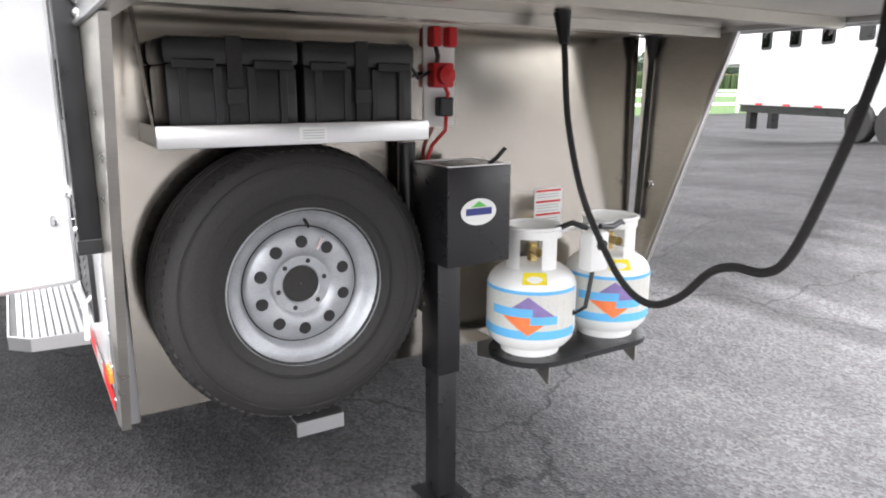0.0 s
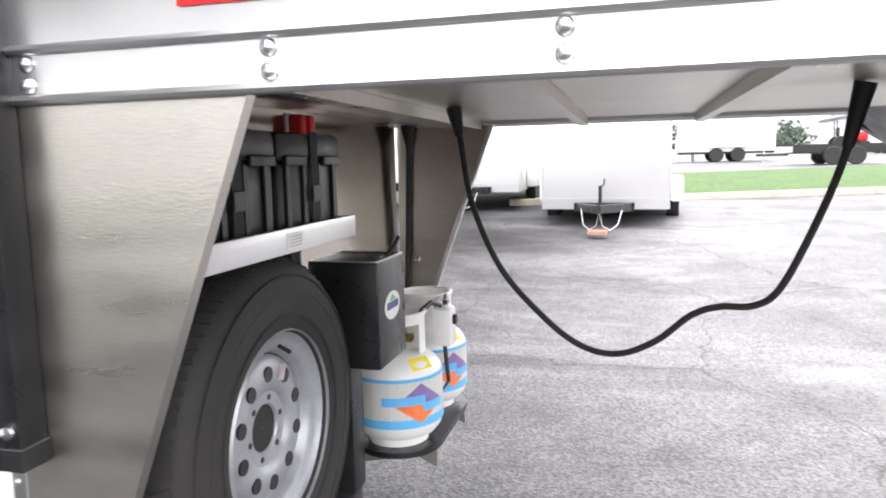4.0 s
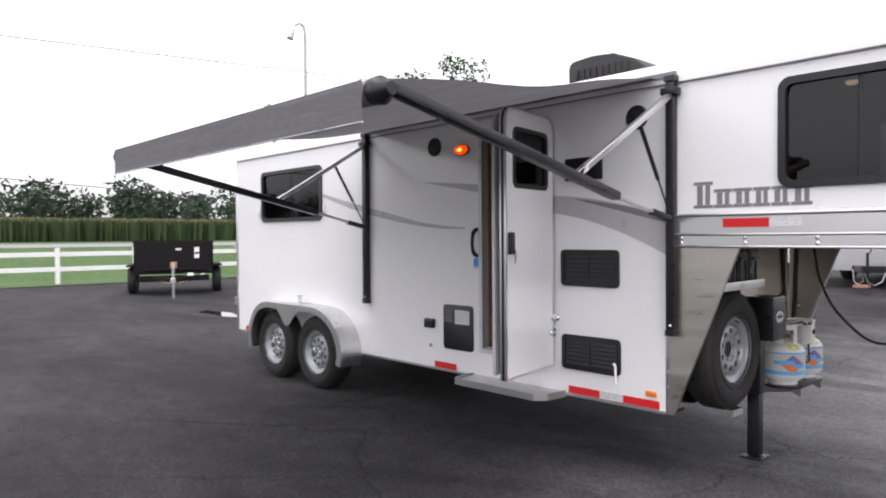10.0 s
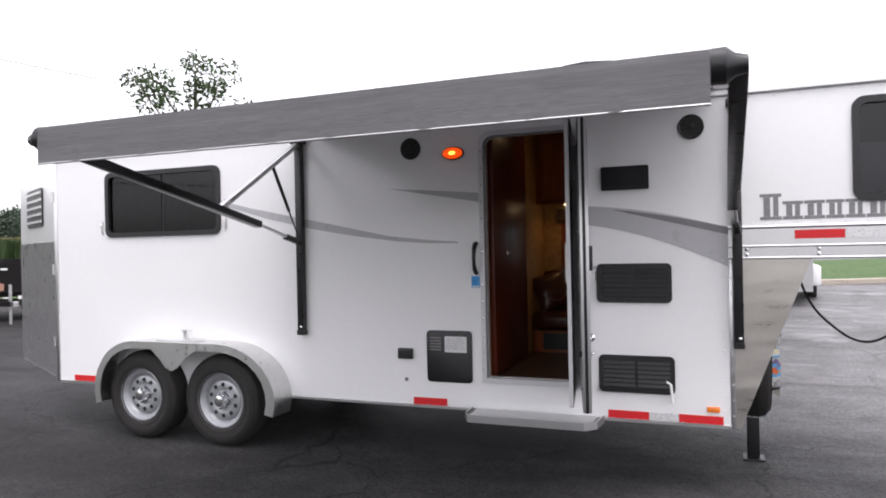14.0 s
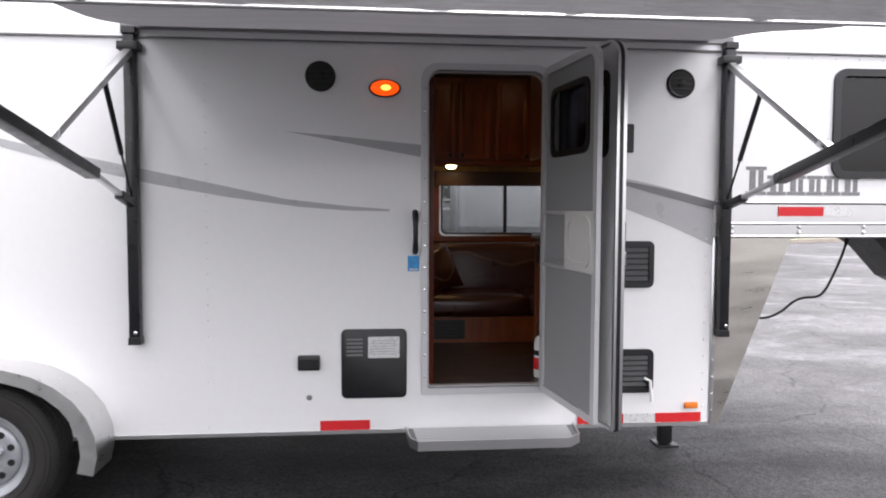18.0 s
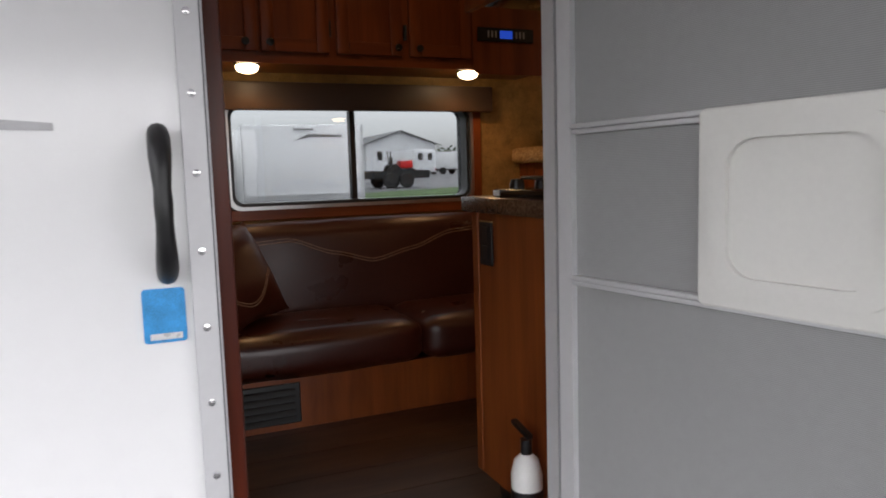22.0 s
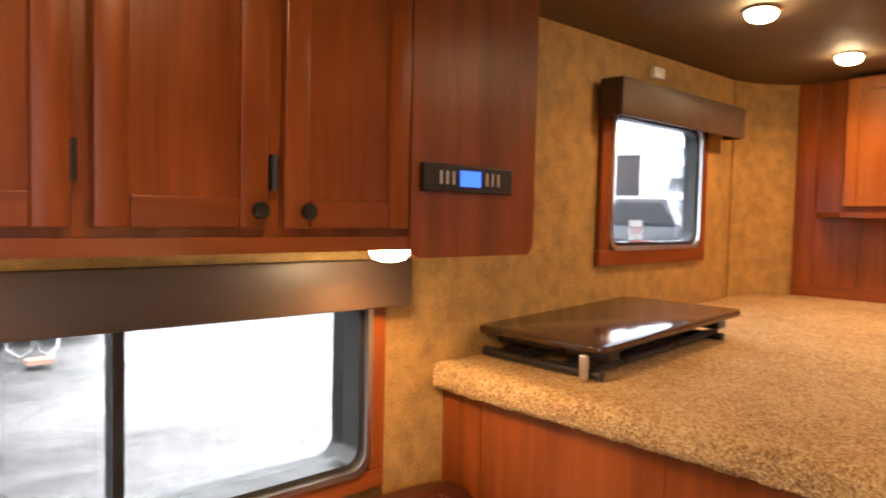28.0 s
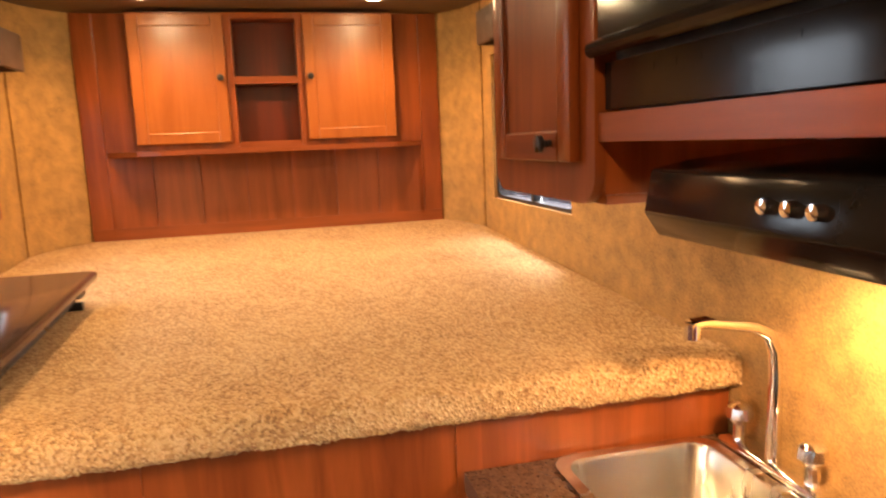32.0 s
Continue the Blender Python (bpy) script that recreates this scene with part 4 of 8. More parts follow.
heater = thing("water_heater_door", "black water heater door with a grille and white label", "heater door", at=(-1.9, 0, 0.62))
part("cover", bm_prism(rrect(-2.078, 0.618, -1.715, 1.008, 0.03), "y", -0.012, -0.001, 0.003), M_BLACK, heater, "", True)
part("label", bm_prism(rrect(-1.93, 0.845, -1.755, 0.965, 0.008), "y", -0.0145, -0.0125), M_SILTAPE, heater, "white printed label")
for i in range(5):
    part("louvre", bm_boxes((-2.05, -0.017, 0.858 + 0.022 * i, -1.96, -0.0125, 0.868 + 0.022 * i)), M_DGREY, heater)
for i in range(6):
    part("print_line", bm_boxes((-1.915, -0.0155, 0.865 + 0.015 * i, -1.775, -0.0147, 0.869 + 0.015 * i)), M_GREY, heater)
outlet = thing("outlet_cover", "black flip-up outlet cover on the white wall", "outlet", at=(-2.256, 0, 0.78))
part("cover", bm_prism(rrect(-2.316, 0.783, -2.196, 0.866, 0.008), "y", -0.03, -0.001, 0.005), M_BLACK, outlet, "", True)
part("flap", bm_boxes((-2.31, -0.036, 0.79, -2.202, -0.03, 0.85), bevel=0.003), M_BLACK, outlet)
plug = thing("wall_plug", "small round bolt head on the white wall", "bolt", at=(-2.257, 0, 0.62))
part("head", bm_lathe([(0.016, 0), (0.014, 0.006), (0.001, 0.008)], 16, Matrix.Translation((-2.257, 0, 0.624)) @ Matrix.Rotation(radians(90), 4, "X")), M_DGREY, plug, "", True)

grab = thing("grab_handle", "black curved grab handle beside the door", "handle", at=(-1.668, 0, 1.44))
pts = [(-1.668, -0.002, 1.66), (-1.668, -0.03, 1.65)] + [(-1.668, -0.05 - 0.012 * math.sin(math.pi * i / 6), 1.625 - 0.15 * i / 6) for i in range(7)] + [(-1.668, -0.03, 1.45), (-1.668, -0.002, 1.438)]
part("grip", bm_tube(pts, [0.016, 0.017, 0.017, 0.015, 0.013, 0.014, 0.013, 0.014, 0.016, 0.017, 0.016], 12), M_BLACK, grab, "", True)
sticker = thing("sticker", "blue square sticker on the white wall below the handle", "sticker", at=(-1.677, 0, 1.34))
part("sheet", bm_prism(rrect(-1.709, 1.33, -1.645, 1.417, 0.006), "y", -0.003, -0.0005), M_BLUE, sticker)
part("mark", bm_prism([(-1.70, 1.335), (-1.652, 1.335), (-1.652, 1.345), (-1.70, 1.345)], "y", -0.0038, -0.003), M_SILTAPE, sticker)

# reflective tape and markers
def tape(x0, z0, x1, z1, red, y=-0.0155):
    lab = "red reflective tape strip" if red else "silver reflective tape strip"
    t = part("reflector_tape", bm_boxes((x0, y - 0.002, z0, x1, y, z1)), M_RED if red else M_SILTAPE)
    tagged(t, lab + " on the trailer", "reflector", "reflective tape on the trailer")


for x0, x1 in ((-2.197, -1.92), (-0.728, -0.457), (-0.265, 0.011), (-5.75, -5.48)):
    tape(x0, 0.438, x1, 0.493, True, -0.0065)
tape(-0.455, 0.438, -0.267, 0.493, False, -0.0065)
for x0, x1, red in ((0.446, 0.722, True), (0.724, 0.905, False), (1.488, 1.768, True), (1.77, 1.942, False), (1.944, 2.058, True)):
    tape(x0, 1.643, x1, 1.697, red)
mk = thing("side_marker", "orange side marker above the tape", "reflector", at=(-0.05, 0, 0.52))
part("lens", bm_boxes((-0.09, -0.014, 0.517, -0.009, -0.001, 0.554), bevel=0.004), M_ORANGE, mk, "", True)

# decals: long grey swooshes and slab letters
def decal(poly, mat, label, y=-0.0025):
    tagged(part("decal", bm_prism(poly, "y", y, -0.0004), mat), label, "decal", "swoosh decals on the trailer")


def swoosh(x0, x1, top, bottom, n=14):
    a = [(x0 + (x1 - x0) * i / n, top(i / n)) for i in range(n + 1)]
    b = [(x0 + (x1 - x0) * i / n, bottom(i / n)) for i in range(n + 1)]
    return a + b[::-1]


decal(swoosh(-0.90, 0.055, lambda s: 1.905 - 0.178 * s - 0.03 * math.sin(math.pi * s) * -1, lambda s: 1.775 - 0.12 * s - 0.185 * s * s), M_GREY, "broad silver swoosh decal on the white wall")
decal(swoosh(-0.66, 0.06, lambda s: 1.868 - 0.14 * s + 0.012 * math.sin(math.pi * s), lambda s: 1.864 - 0.14 * s - 0.045 * s), M_DGREY, "thin charcoal swoosh decal on the white wall", -0.0045)
decal([(-4.0, 2.077), (-3.66, 1.996), (-3.27, 1.916), (-2.83, 1.825), (-2.376, 1.729), (-2.05, 1.693), (-1.81, 1.675), (-1.81, 1.664), (-2.05, 1.668), (-2.30, 1.687), (-2.68, 1.738), (-3.07, 1.805), (-3.49, 1.90), (-4.0, 2.042)], M_GREY, "long silver swoosh decal across the white wall")
decal([(-2.375, 2.097), (-2.05, 2.071), (-1.635, 2.032), (-1.636, 1.965), (-2.05, 2.039)], M_GREY, "pointed silver swoosh decal beside the door")
x = 0.25
lets = thing("lettering", "grey slab letters of a maker's mark above the rail", "lettering", at=(0.6, 0, 1.76))
for w, h in ((0.125, 0.165), (0.115, 0.115), (0.115, 0.115), (0.1, 0.115), (0.105, 0.115), (0.115, 0.115)):
    part("letter_bar", bm_boxes((x, -0.0025, 1.765, x + w, -0.0004, 1.785), (x, -0.0025, 1.765 + h - 0.02, x + w, -0.0004, 1.765 + h), (x + w * 0.18, -0.0025, 1.786, x + w * 0.48, -0.0004, 1.765 + h - 0.021), (x + w * 0.62, -0.0025, 1.786, x + w * 0.86, -0.0004, 1.765 + h - 0.021)), M_LETTER, lets)
    x += w + 0.006

# ---- entry door, frame and step ----
def arch(x0, z0, x1, z1, r, low=0.012, n=5):
    """A door outline: rounded top corners, nearly square feet."""
    out = []
    for cx, cz, a0, rr in ((x1 - r, z1 - r, 0, r), (x0 + r, z1 - r, 90, r), (x0 + low, z0 + low, 180, low), (x1 - low, z0 + low, 270, low)):
        for i in range(n + 1):
            a = radians(a0 + 90 * i / n)
            out.append((cx + rr * math.cos(a), cz + rr * math.sin(a)))
    return out


DX0, DX1, DZ0, DZ1 = -1.61, -0.925, 0.655, 2.455
dframe = thing("door_frame", "aluminium entry door frame with screws", "door frame", kind="structure", at=(-1.27, 0, DZ0))
part("outer_frame", bm_ring(arch(DX0 - 0.024, DZ0 - 0.024, DX1 + 0.024, DZ1 + 0.024, 0.09), arch(DX0 + 0.012, DZ0 + 0.012, DX1 - 0.012, DZ1 - 0.012, 0.075), "y", -0.02, -0.001), M_JAMB, dframe, "", True)
part("jamb", bm_ring(arch(DX0 + 0.003, DZ0 + 0.003, DX1 - 0.003, DZ1 - 0.003, 0.075), arch(DX0 + 0.02, DZ0 + 0.02, DX1 - 0.02, DZ1 - 0.02, 0.065), "y", 0.008, 0.052), M_JAMB, dframe, "satin aluminium inner jamb", True)
part("seal", bm_ring(arch(DX0 + 0.004, DZ0 + 0.004, DX1 - 0.004, DZ1 - 0.004, 0.074), arch(DX0 + 0.016, DZ0 + 0.016, DX1 - 0.016, DZ1 - 0.016, 0.068), "y", 0.001, 0.005), M_SEAL, dframe, "grey rubber seal", True)
screw = None
for i in range(14):
    z = DZ0 + 0.08 + (DZ1 - DZ0 - 0.2) * i / 13
    for x in (DX0 - 0.006, DX1 + 0.006):
        if screw is None:
            screw = part("screw", bm_lathe([(0.007, 0), (0.006, 0.003), (0.001, 0.004)], 10, Matrix.Rotation(radians(90), 4, "X")), M_CHROME, dframe, "", True)
            screw.matrix_parent_inverse = Matrix.Identity(4)
            screw.location = Vector((x, -0.02, z)) - dframe.location
        else:
            again(screw, "screw", dframe, Vector((x, -0.02, z)) - dframe.location)

HX, HY = DX1 + 0.022, -0.03
swing = 101.5
door = thing("entry_door", "white entry door standing open with a grey insect screen inside", "door", at=(HX, HY, DZ0))
DW, DH = DX1 - DX0 + 0.0, DZ1 - DZ0
# built shut along -x from the hinge, then swung out
d0, d1, h0, h1 = -DW, 0.0, -0.02, DH + 0.01
leaf = part("leaf", bm_ring(arch(d0, h0, d1, h1, 0.09), rrect(d0 + 0.09, h0 + 1.3, d1 - 0.09, h1 - 0.12, 0.05), "y", -0.045, -0.012), M_WHITE, None, "smooth white door skin", True)
pieces = [leaf]
pieces.append(part("door_edge", bm_ring(arch(d0 - 0.012, h0 - 0.012, d1 + 0.004, h1 + 0.012, 0.1), arch(d0 + 0.002, h0 + 0.002, d1 - 0.006, h1 - 0.002, 0.088), "y", -0.048, 0.004), M_TRIM, None, "aluminium door edge", True))
wo, wi = rrect(d0 + 0.085, h0 + 1.295, d1 - 0.085, h1 - 0.115, 0.055), rrect(d0 + 0.115, h0 + 1.325, d1 - 0.115, h1 - 0.145, 0.04)
pieces.append(part("window_frame", bm_ring(wo, wi, "y", -0.052, 0.0), M_BLACK, None, "black door window frame", True))
pane = part("pane", bm_boxes((d0 + 0.112, -0.034, h0 + 1.32, d1 - 0.112, -0.03, h1 - 0.14)), M_GLASS, None, "tinted door window")
pane.visible_shadow = False
pieces.append(pane)
so, si = arch(d0 + 0.004, h0 + 0.012, d1 - 0.003, h1 - 0.012, 0.085), arch(d0 + 0.044, h0 + 0.05, d1 - 0.04, h1 - 0.05, 0.06)
pieces.append(part("screen_frame", bm_ring(so, si, "y", 0.006, 0.03), M_JAMB, None, "satin aluminium screen door frame", True))
pieces.append(part("screen_mesh", bm_ring(arch(d0 + 0.04, h0 + 0.046, d1 - 0.012, h1 - 0.046, 0.06), rrect(d0 + 0.14, h0 + 1.35, d1 - 0.14, h1 - 0.17, 0.05), "y", 0.014, 0.017), M_SCREEN, None, "grey insect mesh"))
pieces.append(part("inner_window_ring", bm_ring(rrect(d0 + 0.11, h0 + 1.32, d1 - 0.11, h1 - 0.14, 0.06), rrect(d0 + 0.14, h0 + 1.35, d1 - 0.14, h1 - 0.17, 0.05), "y", 0.012, 0.026), M_BLACK, None, "black inner window ring", True))
for z in (h0 + 0.74, h0 + 1.025):
    pieces.append(part("cross_bar", bm_boxes((d0 + 0.04, 0.018, z - 0.010, d1 - 0.036, 0.027, z - 0.001), (d0 + 0.04, 0.018, z, d1 - 0.034, 0.031, z + 0.009), bevel=0.002), M_JAMB, None, "", True))
slider = part("slider_panel", bm_prism(rrect(d0 + 0.03, h0 + 0.735, d0 + 0.36, h0 + 1.035, 0.012), "y", 0.018, 0.032, 0.004), M_SLIDER, None, "cream plastic sliding panel")
pieces.append(slider)
pieces.append(part("slider_grip", bm_ring(rrect(d0 + 0.055, h0 + 0.76, d0 + 0.335, h0 + 1.012, 0.06), rrect(d0 + 0.085, h0 + 0.785, d0 + 0.305, h0 + 0.987, 0.045), "y", 0.032, 0.042), M_SLIDER, None, "moulded grip rim", True))
pieces.append(part("lock_body", bm_prism(rrect(d0 + 0.015, h0 + 0.84, d0 + 0.075, h0 + 0.99, 0.012), "y", -0.07, -0.045, 0.004), M_BLACK, None, "black paddle lock", True))
pieces.append(part("key", bm_boxes((d0 + 0.05, -0.085, h0 + 0.80, d0 + 0.062, -0.078, h0 + 0.87), (d0 + 0.04, -0.088, h0 + 0.78, d0 + 0.05, -0.08, h0 + 0.84), bevel=0.002), M_CHROME, None, "keys hanging in the lock"))
pieces.append(part("edge_seal", bm_ring(arch(d0 - 0.0145, h0 - 0.0145, d1 + 0.0045, h1 + 0.0145, 0.1), arch(d0 - 0.011, h0 - 0.011, d1 + 0.001, h1 + 0.011, 0.098), "y", -0.03, -0.012), M_BLACK, None, "black edge seal", True))
pieces.append(part("hinge_rod", bm_tube([(0.004, -0.012, h0 - 0.01), (0.004, -0.012, h1 - 0.06)], 0.014, 10), M_TRIM, None, "long aluminium piano hinge", True))
spin = pose(0, 0, 0, 0, 0, swing)
for o in pieces:
    o.parent = door
    inner = o.name.split(".")[0] in ("screen_frame", "screen_mesh", "inner_window_ring", "cross_bar", "slider_panel", "slider_grip")
    o.matrix_basis = pose(-0.028, 0.012, 0, 0, 0, swing - 2.5) if inner else spin
hold = thing("door_holdback", "chrome door holdback catch on the white wall", "catch", at=(-0.85, 0, 0.86))
part("arm", bm_tube([(-0.865, -0.002, 0.875), (-0.865, -0.075, 0.875)], 0.008, 10), M_CHROME, hold, "", True)
part("cup", bm_lathe([(0.028, 0), (0.028, 0.012), (0.014, 0.02), (0.012, 0.03)], 20, Matrix.Translation((-0.835, -0.001, 0.985)) @ Matrix.Rotation(radians(90), 4, "X")), M_CHROME, hold, "", True)
part("catch_plate", bm_boxes((-0.90, -0.09, 0.86, -0.83, -0.07, 0.90), bevel=0.004), M_CHROME, hold)
part("upper_bar", bm_tube([(-0.835, -0.034, 0.985), (-0.865, -0.05, 0.975)], 0.009, 10), M_CHROME, hold, "", True)
part("lower_bar", bm_tube([(-0.80, -0.06, 0.885), (-0.865, -0.075, 0.872)], 0.009, 10), M_CHROME, hold, "", True)
part("end_knob", bm_lathe([(0.02, -0.012), (0.024, 0), (0.02, 0.012)], 18, Matrix.Translation((-0.862, -0.075, 0.872)) @ Matrix.Rotation(radians(90), 4, "X")), M_CHROME, hold, "", True)
part("base_plate", bm_boxes((-0.885, -0.006, 0.845, -0.845, -0.001, 0.905), bevel=0.002), M_CHROME, hold)

step = thing("entry_step", "pull-out aluminium entry step under the door", "step", at=(-1.25, 0, 0.43))
# Tread coloured darker than its ribs, so that the grooves read.
part("tread", bm_prism([(-1.72, -0.004), (-1.70, -0.20), (-1.66, -0.27), (-0.85, -0.27), (-0.78, -0.20), (-0.76, -0.004)], "z", 0.425, 0.435), paint("dark_step_grooves", (0.22, 0.22, 0.22), 0.5, 0.6, 20, 0.2), step, "grooved aluminium tread")
part("front_lip", bm_prism([(-1.72, -0.006), (-1.705, -0.205), (-1.665, -0.277), (-0.845, -0.277), (-0.772, -0.203), (-0.755, -0.006), (-0.76, -0.006), (-0.778, -0.20), (-0.85, -0.271), (-1.66, -0.271), (-1.70, -0.20), (-1.715, -0.006)], "z", 0.40, 0.452), M_TRIM, step, "bright edge")
for i in range(9):
    part("tread_rib", bm_boxes((-1.68 + 0.002 * i, -0.036 - 0.026 * i, 0.4352, -0.80 - 0.002 * i, -0.019 - 0.026 * i, 0.4415)), M_TRIM, step)

# ---- awning ----
awn = thing("awning", "grey fabric roll-out awning on black folding arms, open", "awning", at=(-1.5, -1, 2.2))
AX0, AX1, AY, AZ = -3.16, 0.02, -2.34, 2.225
n, mseg = 28, 14
bm = bmesh.new()
rows = []
for i in range(n + 1):
    x = AX0 + 0.03 + (AX1 - AX0 - 0.06) * i / n
    row = []
    for j in range(mseg + 1):
        s = j / mseg
        sag = 0.045 * math.sin(math.pi * s) * (0.6 + 0.4 * math.sin(9 * s + 3.1 * i / n)) + 0.012 * math.sin(5 * i / n * math.pi) * math.sin(math.pi * s)
        row.append(bm.verts.new((x, -0.02 + (AY + 0.02) * s, 2.635 + (AZ + 0.06 - 2.635) * s - sag)))
    rows.append(row)
for a, b in zip(rows, rows[1:]):
    for j in range(mseg):
        bm.faces.new((a[j], b[j], b[j + 1], a[j + 1]))
bmesh.ops.solidify(bm, geom=bm.faces[:], thickness=0.004)
part("canopy", bm, M_CANOPY, awn, "grey vinyl canopy, sagging a little", True)
part("roller_tube", bm_tube([(AX0 + 0.02, AY, AZ), (AX1 - 0.02, AY, AZ)], 0.058, 20), M_FABRIC, awn, "fabric-covered roller tube", True)
bm = bmesh.new()
rows = []
for i in range(61):
    x = AX0 + 0.03 + (AX1 - AX0 - 0.06) * i / 60
    w = 0.002 * math.sin(i * 0.9) + 0.002 * math.sin(i * 2.3)
    rows.append([bm.verts.new((x, AY - 0.068 + w * k * 0.5, AZ + 0.045 - 0.045 * k - 0.0)) for k in range(5)])
for a, b in zip(rows, rows[1:]):
    for j in range(4):
        bm.faces.new((a[j], b[j], b[j + 1], a[j + 1]))
bmesh.ops.solidify(bm, geom=bm.faces[:], thickness=0.003)
part("valance", bm, M_FABRIC, awn, "hanging valance strip", True)
part("hem", bm_tube([(AX0 + 0.03, AY - 0.068, AZ - 0.137), (AX1 - 0.03, AY - 0.068, AZ - 0.137)], 0.005, 8), M_TRIM, awn, "pale hem bar", True)
for x, s in ((AX0, -1), (AX1, 1)):
    part("roller_cap", bm_tube([(x - s * 0.03, AY, AZ), (x + s * 0.02, AY, AZ), (x + s * 0.05, AY, AZ), (x + s * 0.09, AY, AZ)], [0.062, 0.064, 0.04, 0.03], 16), M_BLACK, awn, "black end cap", True)
for px, s in ((-3.17, -1), (0.113, 1)):
    ex = AX0 - 0.06 if s < 0 else AX1 + 0.06
    part("wall_post", bm_boxes((px - 0.029, -0.06, 0.955, px + 0.029, -0.004, 2.60), bevel=0.006), M_BLACKM, awn, "black upright awning post", True)
    part("post_foot", bm_boxes((px - 0.033, -0.064, 0.945, px + 0.033, -0.004, 0.985), bevel=0.003), M_BLACKM, awn)
    part("foot_bolt", bm_lathe([(0.012, 0), (0.011, 0.006), (0.001, 0.008)], 12, Matrix.Translation((px + 0.008, -0.061, 1.01)) @ Matrix.Rotation(radians(90), 4, "X")), M_CHROME, awn, "bright bolt", True)
    part("post_cap", bm_boxes((px - 0.036, -0.07, 2.585, px + 0.04, -0.002, 2.625), bevel=0.005), M_BLACKM, awn)
    low = (px - s * 0.03, -0.62, 1.83)
    top = (ex, AY, AZ)
    part("main_arm", bm_bar(low, (ex, AY + 0.03, AZ + 0.0), 0.065, 0.05), M_BLACKM, awn, "black awning arm", True)
    part("arm_slide", bm_bar((px, -0.05, 1.70), low, 0.03, 0.022), M_TRIM, awn, "thin inner arm", True)
    part("arm_joint", bm_bar((px, -0.05, 1.70), (px - s * 0.01, -0.26, 1.745), 0.045, 0.04), M_BLACK, awn, "", True)
    f = 0.24
    joinp = tuple(a + (b - a) * f for a, b in zip(low, top))
    part("upper_strut", bm_bar((px, -0.05, 2.50), joinp, 0.042, 0.035), M_TRIM, awn, "bare aluminium upper strut", True)
    part("strut_tip", bm_bar(tuple(a + (b - a) * 0.9 for a, b in zip((px, -0.05, 2.50), joinp)), joinp, 0.045, 0.038), M_CHROME, awn, "", True)
    mid = tuple(a + (b - a) * 0.36 for a, b in zip((px, -0.05, 2.50), joinp))
    part("gas_spring", join(bm_tube([mid, tuple(a + (b - a) * 0.62 for a, b in zip(mid, (px, -0.06, 1.74)))], 0.013, 10), bm_tube([tuple(a + (b - a) * 0.6 for a, b in zip(mid, (px, -0.06, 1.74))), (px, -0.06, 1.74)], 0.006, 8)), M_BLACKM, awn, "thin gas spring", True)
    part("top_bracket", bm_boxes((px - 0.055, -0.08, 2.50, px + 0.055, -0.004, 2.545), bevel=0.006), M_BLACK, awn, "", True)
part("wall_rail", bm_boxes((AX0 - 0.06, -0.03, 2.62, AX1 + 0.12, -0.012, 2.655)), M_DGREY, awn, "awning rail along the roof edge")

# roof air conditioner
ac = thing("air_conditioner", "black rooftop air conditioner shroud with side grilles", "air conditioner", at=(-0.8, 0.95, 2.77))
part("shroud", bm_prism([(-1.18, 2.77), (-1.18, 3.02), (-1.14, 3.06), (-0.95, 3.075), (-0.75, 3.06), (-0.55, 2.98), (-0.42, 2.88), (-0.36, 2.77)], "x" if False else "y", 0.6, 1.3, 0.03), M_BLACK, ac, "", True)
for i in range(9):
    part("grille_slot", bm_boxes((-1.1 + 0.06 * i, 0.592, 2.82, -1.07 + 0.06 * i, 0.601, 2.97)), M_RUBBER, ac)
vent = thing("roof_vent", "low dark roof vent", "vent", at=(-1.95, 0.9, 2.77))
part("lid", bm_boxes((-2.15, 0.7, 2.77, -1.8, 1.05, 2.86), bevel=0.03), M_BLACK, vent, "", True)

# ---- under the neck ----
tray = thing("battery_tray", "aluminium shelf carrying black battery boxes", "shelf", at=(0.19, 0.5, 1.228))
part("deck", bm_boxes((0.068, 0.12, 1.228, 0.325, 0.876, 1.234)), M_ALU, tray)
part("front_lip", bm_boxes((0.326, 0.118, 1.224, 0.336, 0.878, 1.281), bevel=0.003), M_TRIM, tray, "bright front lip", True)
for y in (0.12, 0.869):
    part("side_lip", bm_boxes((0.068, y, 1.235, 0.325, y + 0.006, 1.279)), M_TRIM, tray)
part("label", bm_boxes((0.3362, 0.478, 1.234, 0.3372, 0.556, 1.270)), M_PROPANE, tray, "white sticker")
for k in range(4):
    part("print_line", bm_boxes((0.3372, 0.486, 1.239 + 0.007 * k, 0.3378, 0.548, 1.2415 + 0.007 * k)), M_GREY, tray)
part("hanger", bm_prism([(0.31, 1.28), (0.325, 1.28), (0.16, 1.584), (0.10, 1.584)], "y", 0.114, 0.118), M_ALU, tray, "angled hanger plate")
